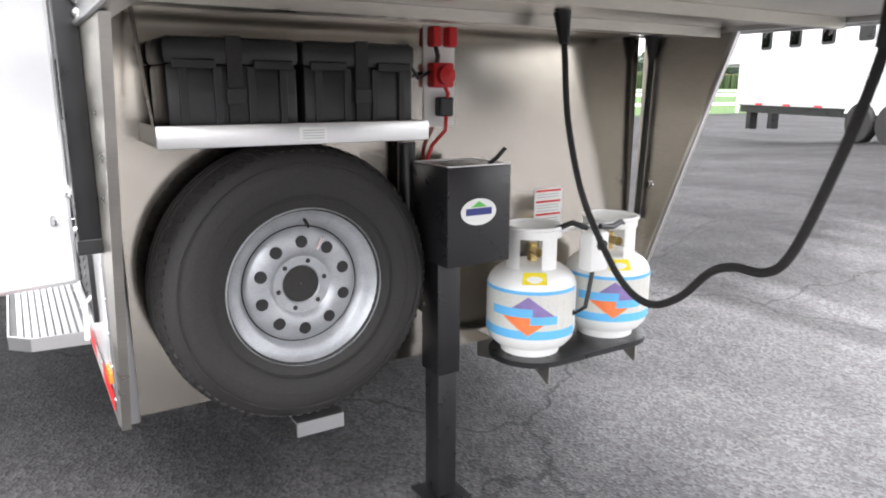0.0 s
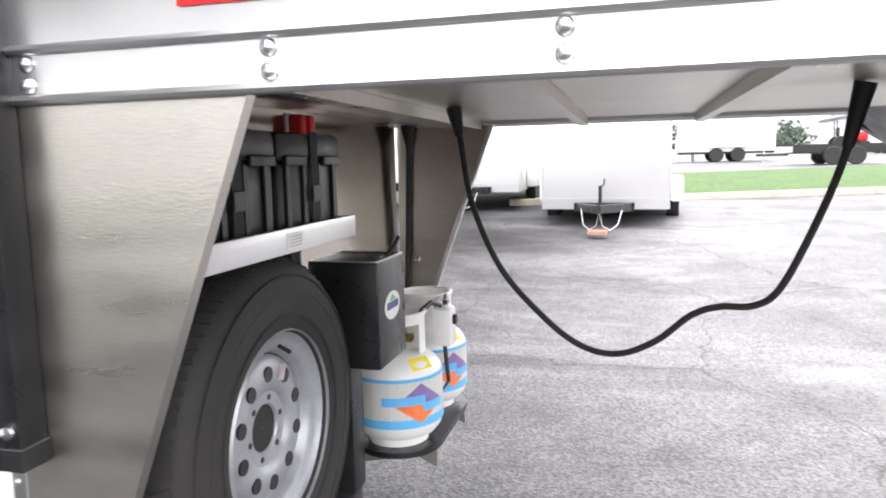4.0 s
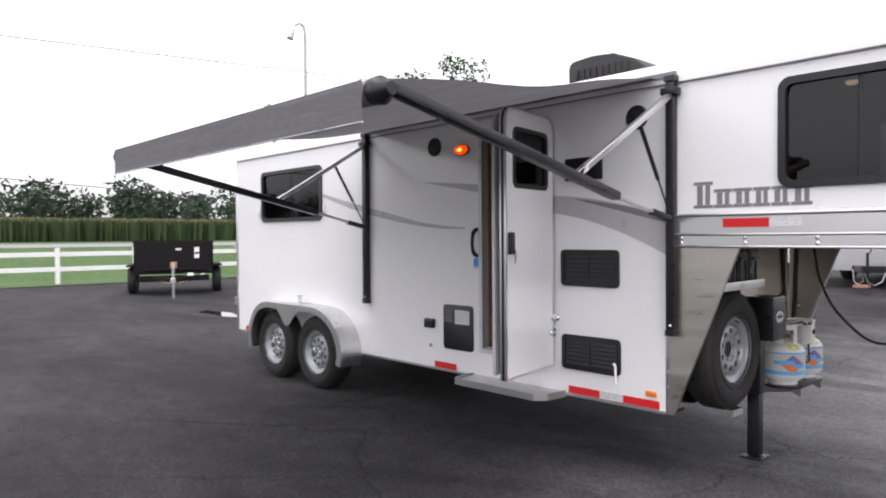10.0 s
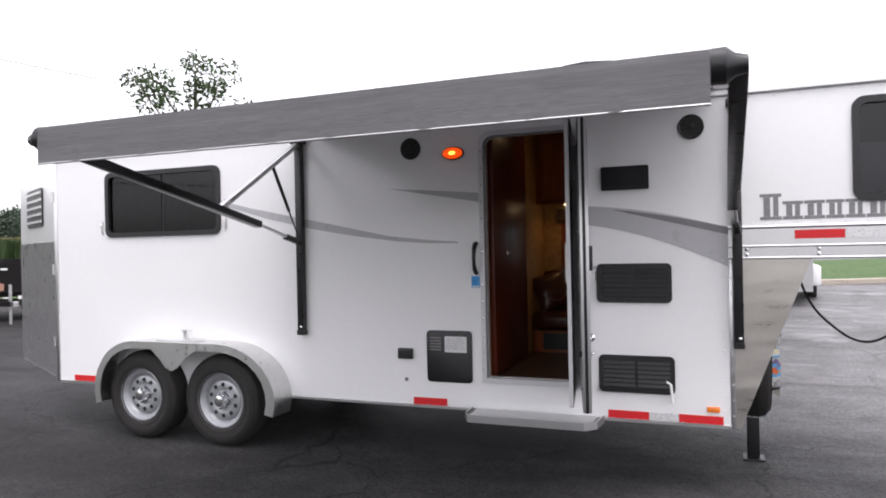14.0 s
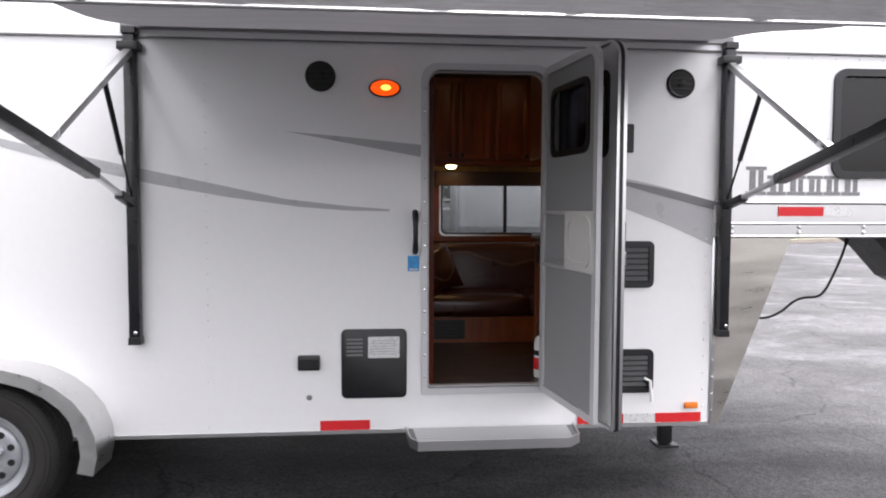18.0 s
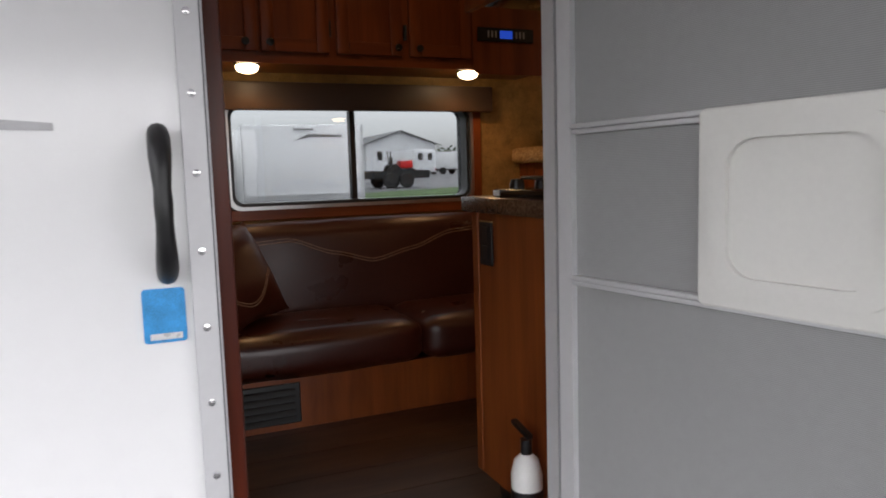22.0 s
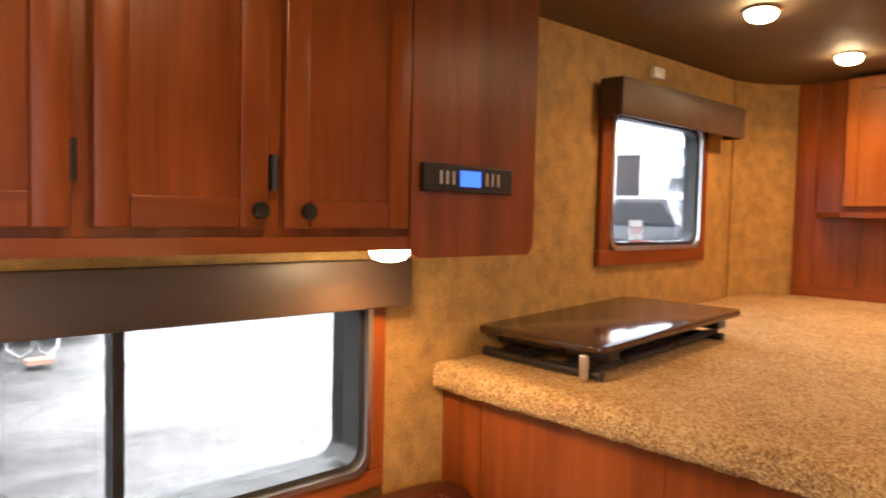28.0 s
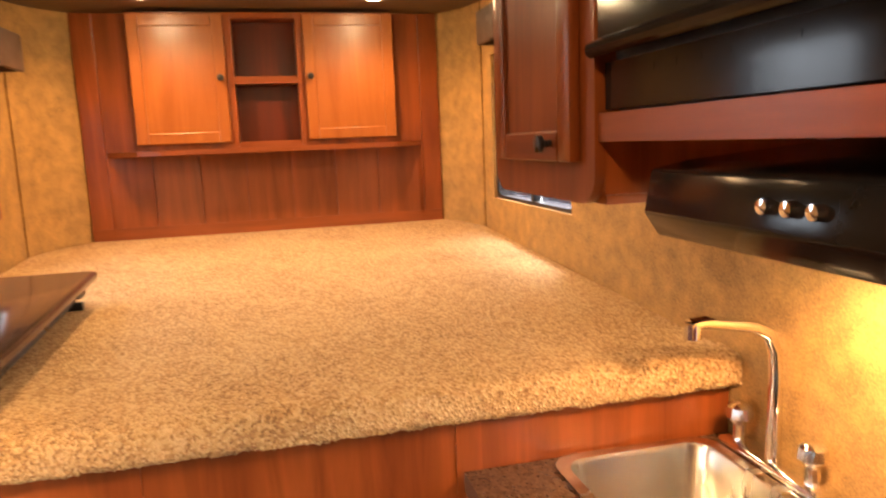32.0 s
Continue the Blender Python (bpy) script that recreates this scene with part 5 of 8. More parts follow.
for i in range(2):
    y = 0.155 + 0.352 * i
    b = thing("battery_box", "black plastic battery box with a strap on the shelf", "battery box", "battery boxes", at=(0.19, y + 0.17, 1.2345))
    part("body", bm_boxes((0.095, y, 1.2345, 0.305, y + 0.335, 1.43), bevel=0.012), M_BLACK, b, "", True)
    part("lid", bm_boxes((0.088, y - 0.006, 1.425, 0.313, y + 0.341, 1.495), bevel=0.018), M_BLACK, b, "ribbed lid", True)
    for k in (0.015, 0.215):
        part("handle_lip", bm_boxes((0.313, y + k, 1.418, 0.322, y + k + 0.105, 1.44), bevel=0.003), M_BLACK, b)
    for k in range(4):
        part("rib", bm_boxes((0.3052, y + 0.03 + 0.085 * k, 1.245, 0.312, y + 0.05 + 0.085 * k, 1.424), bevel=0.002), M_BLACK, b)
    part("strap", bm_boxes((0.3135, y + 0.148, 1.236, 0.317, y + 0.186, 1.498)), M_RUBBER, b)
    part("buckle", bm_boxes((0.317, y + 0.143, 1.33, 0.324, y + 0.191, 1.37), bevel=0.002), M_BLACKM, b)
brk = thing("wheel_bracket", "aluminium angle bracket under the spare wheel", "bracket", at=(0.2, 0.53, 0.36))
part("shelf_plate", bm_boxes((0.068, 0.445, 0.397, 0.296, 0.593, 0.405)), M_TRIM, brk)
part("lip", bm_boxes((0.296, 0.445, 0.36, 0.304, 0.593, 0.405)), M_TRIM, brk)

gz = ground_z(0.3, 0.95)
jack = thing("landing_jack", "black powered landing jack with a square leg and motor box", "jack", at=(0.3, 0.95, gz))
part("leg", bm_boxes((0.165, 0.947, 0.43, 0.275, 1.036, 0.829), bevel=0.006), M_BLACKM, jack, "black square outer leg", True)
part("drive_tube", bm_tube([(0.11, 0.925, 0.70), (0.11, 0.925, 1.2)], 0.03, 14), M_BLACKM, jack, "black tube on the wall", True)
part("wall_mount", bm_boxes((0.067, 0.96, 0.62, 0.164, 1.02, 0.70), bevel=0.004), M_BLACKM, jack)
part("inner_leg", bm_boxes((0.176, 0.955, gz + 0.02, 0.265, 1.029, 0.44), bevel=0.005), M_BLACKM, jack, "", True)
part("foot_plate", bm_boxes((0.145, 0.91, gz + 0.003, 0.30, 1.075, gz + 0.016), bevel=0.004), M_BLACKM, jack, "dark steel foot")
box = part("motor_box", bm_boxes((0.165, 0.917, 0.83, 0.38, 1.154, 1.141), bevel=0.006), M_BLACKM, jack, "black motor housing", True)
ell = lambda ry, rz: [(1.03 + ry * math.cos(2 * math.pi * k / 28), 1.0 + rz * math.sin(2 * math.pi * k / 28)) for k in range(28)]
part("badge", bm_prism(ell(0.066, 0.042), "x", 0.3802, 0.3818), M_PROPANE, box, "white oval badge with green and blue marks")
part("badge_mark", bm_prism([(1.0, 1.015), (1.03, 1.034), (1.06, 1.015)], "x", 0.3819, 0.3828), paint("badge_green", (0.12, 0.5, 0.1), 0.4), box)
part("badge_bar", bm_boxes((0.3819, 0.982, 0.99, 0.3829, 1.078, 1.012)), paint("badge_navy", (0.03, 0.04, 0.2), 0.4), box)
part("switch_lever", bm_tube([(0.345, 1.09, 1.141), (0.36, 1.11, 1.162), (0.37, 1.135, 1.192)], 0.007, 8), M_BLACK, box, "", True)

part("lid_edge", bm_ring(rrect(0.166, 0.918, 0.379, 1.153, 0.008), rrect(0.176, 0.928, 0.369, 1.143, 0.006), "z", 1.1412, 1.1445), M_TRIM, box, "worn bright lid edge", True)

M_LBLUE = paint("light_blue_print", (0.12, 0.45, 0.78), 0.4)
M_LGREY = paint("pale_grey_print", (0.6, 0.59, 0.55), 0.4)
M_FLAME = paint("orange_print", (0.85, 0.2, 0.06), 0.4, 0, 30, 0.2)
M_PURPLE = paint("violet_print", (0.22, 0.16, 0.36), 0.4, 0, 30, 0.2)
M_YELLOW = paint("yellow_label", (0.8, 0.65, 0.03), 0.4)


def cyl_patch(r, a0, a1, z0, z1, n=14):
    bm = bmesh.new()
    pts = [[bm.verts.new((rr * math.cos(a0 + (a1 - a0) * i / n), rr * math.sin(a0 + (a1 - a0) * i / n), z)) for i in range(n + 1)] for rr, z in ((r, z0), (r, z1), (r - 0.001, z1), (r - 0.001, z0))]
    for k in range(4):
        for i in range(n):
            bm.faces.new((pts[k][i], pts[k][i + 1], pts[(k + 1) % 4][i + 1], pts[(k + 1) % 4][i]))
    bmesh.ops.recalc_face_normals(bm, faces=bm.faces[:])
    return bm


def wrap_diamond(r, mid, half, z, hz, lower):
    bm = bmesh.new()
    n = 10
    for k in range(n):
        a, b = -half + 2 * half * k / n, -half + 2 * half * (k + 1) / n
        f = lambda v: hz * (1 - abs(v) / half)
        g = (lambda v: -f(v)) if lower else f
        q = [(a, 0), (b, 0), (b, g(b)), (a, g(a))]
        vs = [bm.verts.new((r * math.cos(mid + t), r * math.sin(mid + t), z + h)) for t, h in q]
        bm.faces.new(vs)
    bmesh.ops.remove_doubles(bm, verts=bm.verts[:], dist=1e-5)
    return bm


def propane(at):
    c = thing("propane_cylinder", "white propane cylinder with blue band and orange diamond on the rack", "gas cylinder", "twin propane cylinders")
    R = 0.156
    body = part("body", bm_lathe([(0.10, 0.0), (0.105, 0.03), (0.13, 0.035), (R - 0.006, 0.06), (R, 0.09), (R, 0.245), (R - 0.006, 0.266), (R - 0.022, 0.287), (R - 0.05, 0.306), (0.075, 0.318), (0.03, 0.322)], 56), M_PROPANE, c, "white painted steel", True)
    col = bmesh.new()
    for a0 in (-1.75, -0.35, 1.6):
        col = join(cyl_patch(0.1, a0, a0 + 0.62, 0.305, 0.412, 8), col)
    col = join(cyl_patch(0.1, 0, 2 * math.pi, 0.412, 0.442, 32), col)
    part("collar", col, M_PROPANE, c, "", True)
    part("collar_ring", bm_tube([(0.1 * math.cos(2 * math.pi * k / 24), 0.1 * math.sin(2 * math.pi * k / 24), 0.445) for k in range(25)], 0.007, 8), M_PROPANE, c, "", True)
    part("foot_ring", bm_lathe([(0.10, -0.0), (0.104, -0.0), (0.104, 0.03), (0.1, 0.03)], 32, close=True), M_PROPANE, c)
    part("valve", join(bm_tube([(0, 0, 0.31), (0, 0, 0.385)], 0.018, 10), bm_tube([(0, 0, 0.36), (0.06, -0.02, 0.36)], 0.016, 10)), M_BRASS, c, "brass valve", True)
    mid = radians(-48)
    part("print_panel", cyl_patch(R + 0.0012, mid - 1.35, mid + 1.35, 0.095, 0.245), M_LGREY, body)
    part("blue_band", cyl_patch(R + 0.0022, mid - 1.35, mid + 1.35, 0.082, 0.112), M_LBLUE, body)
    part("blue_line", cyl_patch(R + 0.0022, mid - 1.35, mid + 1.35, 0.238, 0.25), M_LBLUE, body)
    part("violet_edge", cyl_patch(R + 0.0022, mid - 1.5, mid - 1.25, 0.082, 0.25), M_PURPLE, body)
    part("diamond_top", wrap_diamond(R + 0.003, mid + 0.1, 0.6, 0.162, 0.07, False), M_PURPLE, body)
    part("diamond_low", wrap_diamond(R + 0.003, mid + 0.1, 0.6, 0.162, 0.066, True), M_FLAME, body)
    part("print_bar", cyl_patch(R + 0.0038, mid - 0.75, mid + 0.2, 0.16, 0.19), M_LBLUE, body)
    part("print_bar", cyl_patch(R + 0.0038, mid + 0.15, mid + 0.75, 0.135, 0.163), M_LBLUE, body)
    lab = bmesh.new()
    vs = [lab.verts.new((r * math.cos(a), r * math.sin(a), z)) for r, z, a in ((R - 0.004, 0.272, mid - 0.05), (R - 0.004, 0.272, mid + 0.5), (R - 0.038, 0.305, mid + 0.56), (R - 0.038, 0.305, mid - 0.08))]
    lab.faces.new(vs)
    part("yellow_label", lab, M_YELLOW, body)
    c.matrix_basis = at
    return c


p1 = propane(pose(0.287, 1.325, 0.4675))
copy_thing(p1, pose(0.287, 1.69, 0.4675, 0, 0, 8))
rack = thing("propane_rack", "black oval cylinder rack on aluminium brackets", "rack", at=(0.3, 1.5, 0.42))
pl = [(0.36 + 0.15 * math.cos(a), 1.335 + 0.15 * math.sin(a)) for a in [radians(180 + 180 * k / 14) for k in range(15)]] + [(0.36 + 0.15 * math.cos(a), 1.70 + 0.15 * math.sin(a)) for a in [radians(180 * k / 14) for k in range(15)]]
part("tray", bm_prism(pl, "z", 0.41, 0.4295), M_BLACKM, rack, "", True)
for y in (1.305, 1.72):
    part("bracket", bm_prism([(0.068, 0.409), (0.50, 0.409), (0.50, 0.345), (0.49, 0.345), (0.43, 0.375), (0.068, 0.305)], "y", y, y + 0.006), M_ALU, rack)
rack.location += Vector((-0.068, -0.01, 0.037))
reg = thing("gas_regulator", "white automatic changeover regulator between the cylinders", "regulator", at=(0.47, 1.52, 0.7))
part("body", bm_boxes((0.43, 1.46, 0.70, 0.50, 1.54, 0.84), bevel=0.012), M_PROPANE, reg, "", True)
part("dial", bm_lathe([(0.02, 0), (0.018, 0.012), (0.001, 0.014)], 18, Matrix.Translation((0.50, 1.50, 0.795)) @ Matrix.Rotation(radians(90), 4, "Y")), M_BLACK, reg, "black selector knob", True)
part("hose", bm_tube([(0.46, 1.47, 0.85), (0.44, 1.42, 0.87), (0.42, 1.37, 0.85), (0.42, 1.33, 0.835)], 0.01, 8), M_BLACK, reg, "black gas hose", True)
part("hose", bm_tube([(0.46, 1.53, 0.85), (0.45, 1.60, 0.84), (0.43, 1.66, 0.85), (0.42, 1.69, 0.835)], 0.01, 8), M_BLACK, reg, "black gas hose", True)
part("hose", bm_tube([(0.465, 1.50, 0.70), (0.48, 1.47, 0.62), (0.49, 1.45, 0.58), (0.48, 1.41, 0.56), (0.42, 1.42, 0.60), (0.3, 1.5, 0.6), (0.075, 1.5, 0.55)], 0.008, 8), M_BLACK, reg, "black gas hose", True)
part("crossbar", bm_bar((0.42, 1.34, 0.845), (0.42, 1.69, 0.845), 0.02, 0.012), M_TRIM, reg)

reg.location += Vector((-0.05, -0.01, 0.06))

wl = thing("warning_label", "white warning label with red bars on the front wall", "label", at=(0.066, 1.62, 0.77))
part("sheet", bm_boxes((0.0655, 1.505, 0.85, 0.067, 1.643, 0.997)), M_PROPANE, wl)
for z in (0.984, 0.942, 0.892):
    part("bar", bm_boxes((0.0672, 1.513, z, 0.068, 1.635, z + 0.008)), M_RED, wl)
for z in (0.972, 0.962, 0.93, 0.92, 0.908, 0.878, 0.868):
    part("print_line", bm_boxes((0.0672, 1.517, z, 0.0676, 1.625, z + 0.003)), M_GREY, wl)
sw = thing("battery_switch", "red battery disconnect switch with red cables on the front wall", "switch", at=(0.07, 1.09, 1.3))
part("plate", bm_boxes((0.0655, 1.03, 1.20, 0.07, 1.15, 1.53)), M_PROPANE, sw, "white backing strip")
part("body", bm_boxes((0.0705, 1.04, 1.33, 0.12, 1.12, 1.41), bevel=0.008), M_RED, sw, "red switch body", True)
part("knob", bm_lathe([(0.032, 0), (0.03, 0.02), (0.012, 0.024), (0.001, 0.03)], 22, Matrix.Translation((0.12, 1.08, 1.37)) @ Matrix.Rotation(radians(90), 4, "Y")), M_RED, sw, "round red knob", True)
part("fuse", bm_boxes((0.0705, 1.07, 1.235, 0.11, 1.125, 1.30), bevel=0.008), M_BLACK, sw, "black breaker")
for y in (1.04, 1.10):
    part("terminal_boot", bm_boxes((0.0705, y, 1.46, 0.115, y + 0.035, 1.525), bevel=0.008), M_RED, sw, "red terminal boot")
part("cable", bm_tube([(0.10, 1.055, 1.47), (0.11, 1.06, 1.43), (0.10, 1.06, 1.40)], 0.008, 8), M_BLACK, sw, "", True)
part("cable", bm_tube([(0.10, 1.09, 1.34), (0.11, 1.10, 1.31), (0.10, 1.10, 1.29)], 0.007, 8), M_RED, sw, "", True)
part("cable", bm_tube([(0.10, 1.10, 1.24), (0.11, 1.09, 1.19), (0.09, 1.05, 1.14), (0.075, 1.02, 1.05)], 0.007, 8), M_RED, sw, "", True)
part("cable", bm_tube([(0.09, 1.04, 1.38), (0.10, 0.99, 1.36), (0.12, 0.95, 1.40), (0.14, 0.93, 1.46)], 0.006, 8), M_BLACK, sw, "", True)
sw.location += Vector((0, -0.015, 0.045))
cond = thing("conduit", "dark loom tube running down the far gusset", "conduit", at=(0.2, 1.94, 0.8))
part("tube", bm_tube([(0.125, 2.03, 1.575), (0.125, 2.03, 1.50), (0.112, 2.03, 1.1), (0.10, 2.03, 0.84)], 0.012, 10), M_RUBBER, cond, "", True)
part("boot", bm_tube([(0.125, 2.03, 1.58), (0.125, 2.03, 1.49)], [0.035, 0.014], 12), M_RUBBER, cond, "", True)
hp = thing("gusset_plug", "round bright plug in the far gusset", "plug", at=(0.146, 2.05, 0.99))
part("head", bm_lathe([(0.017, 0), (0.015, 0.003), (0.001, 0.004)], 18, Matrix.Translation((0.146, Y_RAIL - 0.02, 0.99)) @ Matrix.Rotation(radians(90), 4, "X")), M_CHROME, hp, "", True)
cord = thing("power_cord", "black power cord hanging in a loop under the neck", "cord", at=(1.0, 1.0, 0.9))
CP = [(0.58, 1.0, 1.584), (0.60, 1.0, 1.47), (0.63, 1.0, 1.30), (0.71, 1.0, 1.12), (0.83, 1.0, 0.985), (0.93, 1.0, 0.91), (1.03, 1.0, 0.89), (1.13, 1.0, 0.93), (1.22, 1.0, 1.005), (1.29, 1.0, 1.03), (1.37, 1.0, 1.035), (1.43, 1.0, 1.08), (1.50, 1.0, 1.23), (1.56, 1.0, 1.40), (1.60, 1.0, 1.584)]
CP = [tuple(c + (a - c) * (2.357 - 0.25 * (p[0] - 0.58)) / 2.157 for a, c in zip(p, (1.03, -1.157, 1.457))) for p in CP]
CP = [Vector((x, y, min(z, 1.584))) for x, y, z in CP]


def eased(pts, n=6):
    """A smooth line through the points."""
    out = []
    for k in range(len(pts) - 1):
        a, b, c, d = pts[max(k - 1, 0)], pts[k], pts[k + 1], pts[min(k + 2, len(pts) - 1)]
        for s in [q / n for q in range(n)]:
            out.append(0.5 * (2 * b + (c - a) * s + (2 * a - 5 * b + 4 * c - d) * s * s + (3 * b - a - 3 * c + d) * s ** 3))
    return out + [pts[-1]]


CP = eased(CP)
part("cable", bm_tube(CP, 0.0092, 10), M_RUBBER, cord, "", True)
part("strain_boot", bm_tube([CP[0], CP[5]], [0.026, 0.014], 12), M_BLACK, cord, "black strain boot", True)
part("strain_boot", bm_tube([CP[-1], CP[-6]], [0.026, 0.014], 12), M_BLACK, cord, "black strain boot", True)
# coupler and the folded front leg under the nose
cp = thing("gooseneck_coupler", "black gooseneck coupler frame under the nose", "coupler", at=(2.0, 1.0, 1.3))
part("frame_plate", bm_prism([(1.62, 1.52), (2.12, 1.52), (2.12, 1.10), (1.95, 1.18)], "y", 0.80, 1.16), M_BLACKM, cp)
part("brace", bm_bar((1.66, 1.22, 1.50), (2.10, 1.22, 1.22), 0.05, 0.03), M_BLACKM, cp)
part("tube", bm_tube([(2.02, 0.98, 1.52), (2.02, 0.98, 0.98)], 0.06, 20), M_BLACKM, cp, "", True)


# ---- inside: setting ----
XP, YI, ZF, ZC = -1.60, 1.87, 0.66, 2.70
tagged(part("floor", bm_boxes((XP - 0.03, 0.05, ZF - 0.03, 0.03, YI + 0.04, ZF - 0.002)), M_FLOOR), "dark wood-look plank floor", "floor", kind="structure")
for i in range(9):
    y = 0.085 + 0.2 * i
    part("plank", bm_boxes((XP - 0.02, y, ZF - 0.0019, 0.02, y + 0.197, ZF + 0.003)), M_FLOOR, bpy.data.objects["floor"])
tagged(part("wall_south", join(bm_wall("y", 0.052, 0.066, XP - 0.03, 0.03, ZF, ZC, [(-1.61, ZF - 0.01, -0.925, 2.455)]), bm_wall("y", 0.052, 0.066, 0.03, 1.70, 1.612, ZC, [(0.80, 1.895, 1.58, 2.47)])), M_PAPER), "tan mottled wallpaper on the door wall", "wall", kind="structure")
tagged(part("wall_north", join(bm_wall("y", YI, YI + 0.05, XP - 0.03, 0.03, ZF, ZC, [(-1.37, 1.46, -0.25, 1.90)]), bm_wall("y", YI, YI + 0.015, 0.03, 1.70, 1.612, ZC, [(0.765, 1.99, 1.39, 2.465)])), M_PAPER), "tan mottled wallpaper on the window wall", "wall", kind="structure")
tagged(part("wall_west", bm_boxes((XP - 0.05, 0.066, ZF, XP, YI, ZC)), M_PAPER), "tan wallpapered partition", "wall", kind="structure")
tagged(part("ceiling", bm_prism([(XP - 0.05, 0.05), (X_NOSE, 0.05)] + nose_outline(0.055)[1:-1] + [(X_NOSE, Y_FAR - 0.055), (XP - 0.05, Y_FAR - 0.055)], "z", ZC, ZC + 0.02), M_CEIL), "brown padded ceiling lining", "ceiling", kind="structure")
n_in = [(1.70, 0.072), (1.74, 0.08), (1.82, 0.10), (1.90, 0.14), (1.985, 0.203)]
for flip in (0, 1):
    a = [(x, Y_FAR - 0.02 - y if flip else y) for x, y in n_in]
    if flip:
        a = [(1.70, 1.864), (1.74, 1.855), (1.82, 1.83), (1.90, 1.78), (1.985, 1.692)]
    b = [(x + 0.01, y + (0.02 if flip else -0.02)) for x, y in a]
    tagged(part("wall_nose", bm_prism(a + b[::-1], "z", 1.6, ZC), M_PAPER, None, "", True), "curved wallpapered wall beside the bed", "wall", kind="structure")
tagged(part("wall_east", bm_boxes((2.02, 0.12, 1.6, 2.04, YI - 0.05, ZC)), M_CHERRY), "wooden end wall", "wall", kind="structure")


def wood_frame(x0, z0, x1, z1, w, label):
    f = thing("window_trim", label, "window trim", kind="structure", at=((x0 + x1) / 2, YI, z0))
    part("sill_board", bm_boxes((x0 - w, YI - 0.022, z0 - w, x1 + w, YI - 0.001, z0 - 0.003), bevel=0.004), M_CHERRYX, f)
    part("head_board", bm_boxes((x0 - w, YI - 0.022, z1 + 0.003, x1 + w, YI - 0.001, z1 + w), bevel=0.004), M_CHERRYX, f)
    part("side_board", bm_boxes((x0 - w, YI - 0.021, z0 - 0.002, x0 - 0.003, YI - 0.001, z1 + 0.002), bevel=0.003), M_CHERRY, f)
    part("side_board", bm_boxes((x1 + 0.003, YI - 0.021, z0 - 0.002, x1 + w, YI - 0.001, z1 + 0.002), bevel=0.003), M_CHERRY, f)
    part("metal_ring", bm_ring(rrect(x0 - 0.007, z0 - 0.007, x1 + 0.007, z1 + 0.007, 0.05), rrect(x0 + 0.008, z0 + 0.008, x1 - 0.008, z1 - 0.008, 0.045), "y", YI - 0.028, YI + 0.002), M_TRIM, f, "aluminium window ring", True)
    part("rubber_ring", bm_ring(rrect(x0 + 0.005, z0 + 0.005, x1 - 0.005, z1 - 0.005, 0.047), rrect(x0 + 0.022, z0 + 0.022, x1 - 0.022, z1 - 0.022, 0.04), "y", YI - 0.012, YI + (0.055 if x0 < 0 else 0.03)), M_BLACK, f, "black seal", True)
    return f


wood_frame(-1.37, 1.46, -0.25, 1.90, 0.052, "reddish wood trim round the sofa window")
wood_frame(0.765, 1.99, 1.39, 2.465, 0.058, "reddish wood trim round the bed window")


def valance(x0, z0, x1, z1, label, d=0.11):
    v = thing("window_valance", label, "valance", at=((x0 + x1) / 2, YI, z0))
    part("front_board", bm_boxes((x0, YI - d, z0, x1, YI - d + 0.02, z1), bevel=0.006), M_VALANCE, v, "", True)
    for x in (x0, x1 - 0.02):
        part("end_board", bm_boxes((x, YI - d + 0.021, z0, x + 0.02, YI - 0.023, z1), bevel=0.004), M_VALANCE, v)
    part("top_board", bm_boxes((x0, YI - d + 0.02, z1 - 0.02, x1, YI - 0.023, z1 - 0.002)), M_VALANCE, v)


valance(-1.44, 1.868, -0.155, 1.985, "brown padded valance above the sofa window", 0.07)
valance(0.68, 2.43, 1.575, 2.555, "brown padded valance above the bed window")

# partition: wooden closet door with a knob
cl = thing("closet_door", "glossy dark reddish closet door with a chrome knob", "door", at=(XP, 0.6, ZF))
part("leaf", bm_boxes((XP + 0.001, 0.09, ZF + 0.005, XP + 0.045, 1.02, ZC - 0.01), bevel=0.006), M_MAHOG, cl, "", True)
part("stem", bm_tube([(XP + 0.045, 0.43, 1.582), (XP + 0.052, 0.43, 1.582)], 0.007, 12), M_CHROME, cl, "", True)
part("knob", bm_lathe([(0.007, 0), (0.012, 0.003), (0.013, 0.007), (0.010, 0.011), (0.001, 0.012)], 18, Matrix.Translation((XP + 0.052, 0.43, 1.582)) @ Matrix.Rotation(radians(90), 4, "Y")), M_CHROME, cl, "chrome door knob", True)
part("rose", bm_lathe([(0.020, 0), (0.018, 0.004), (0.001, 0.005)], 20, Matrix.Translation((XP + 0.045, 0.43, 1.582)) @ Matrix.Rotation(radians(90), 4, "Y")), M_CHROME, cl, "", True)


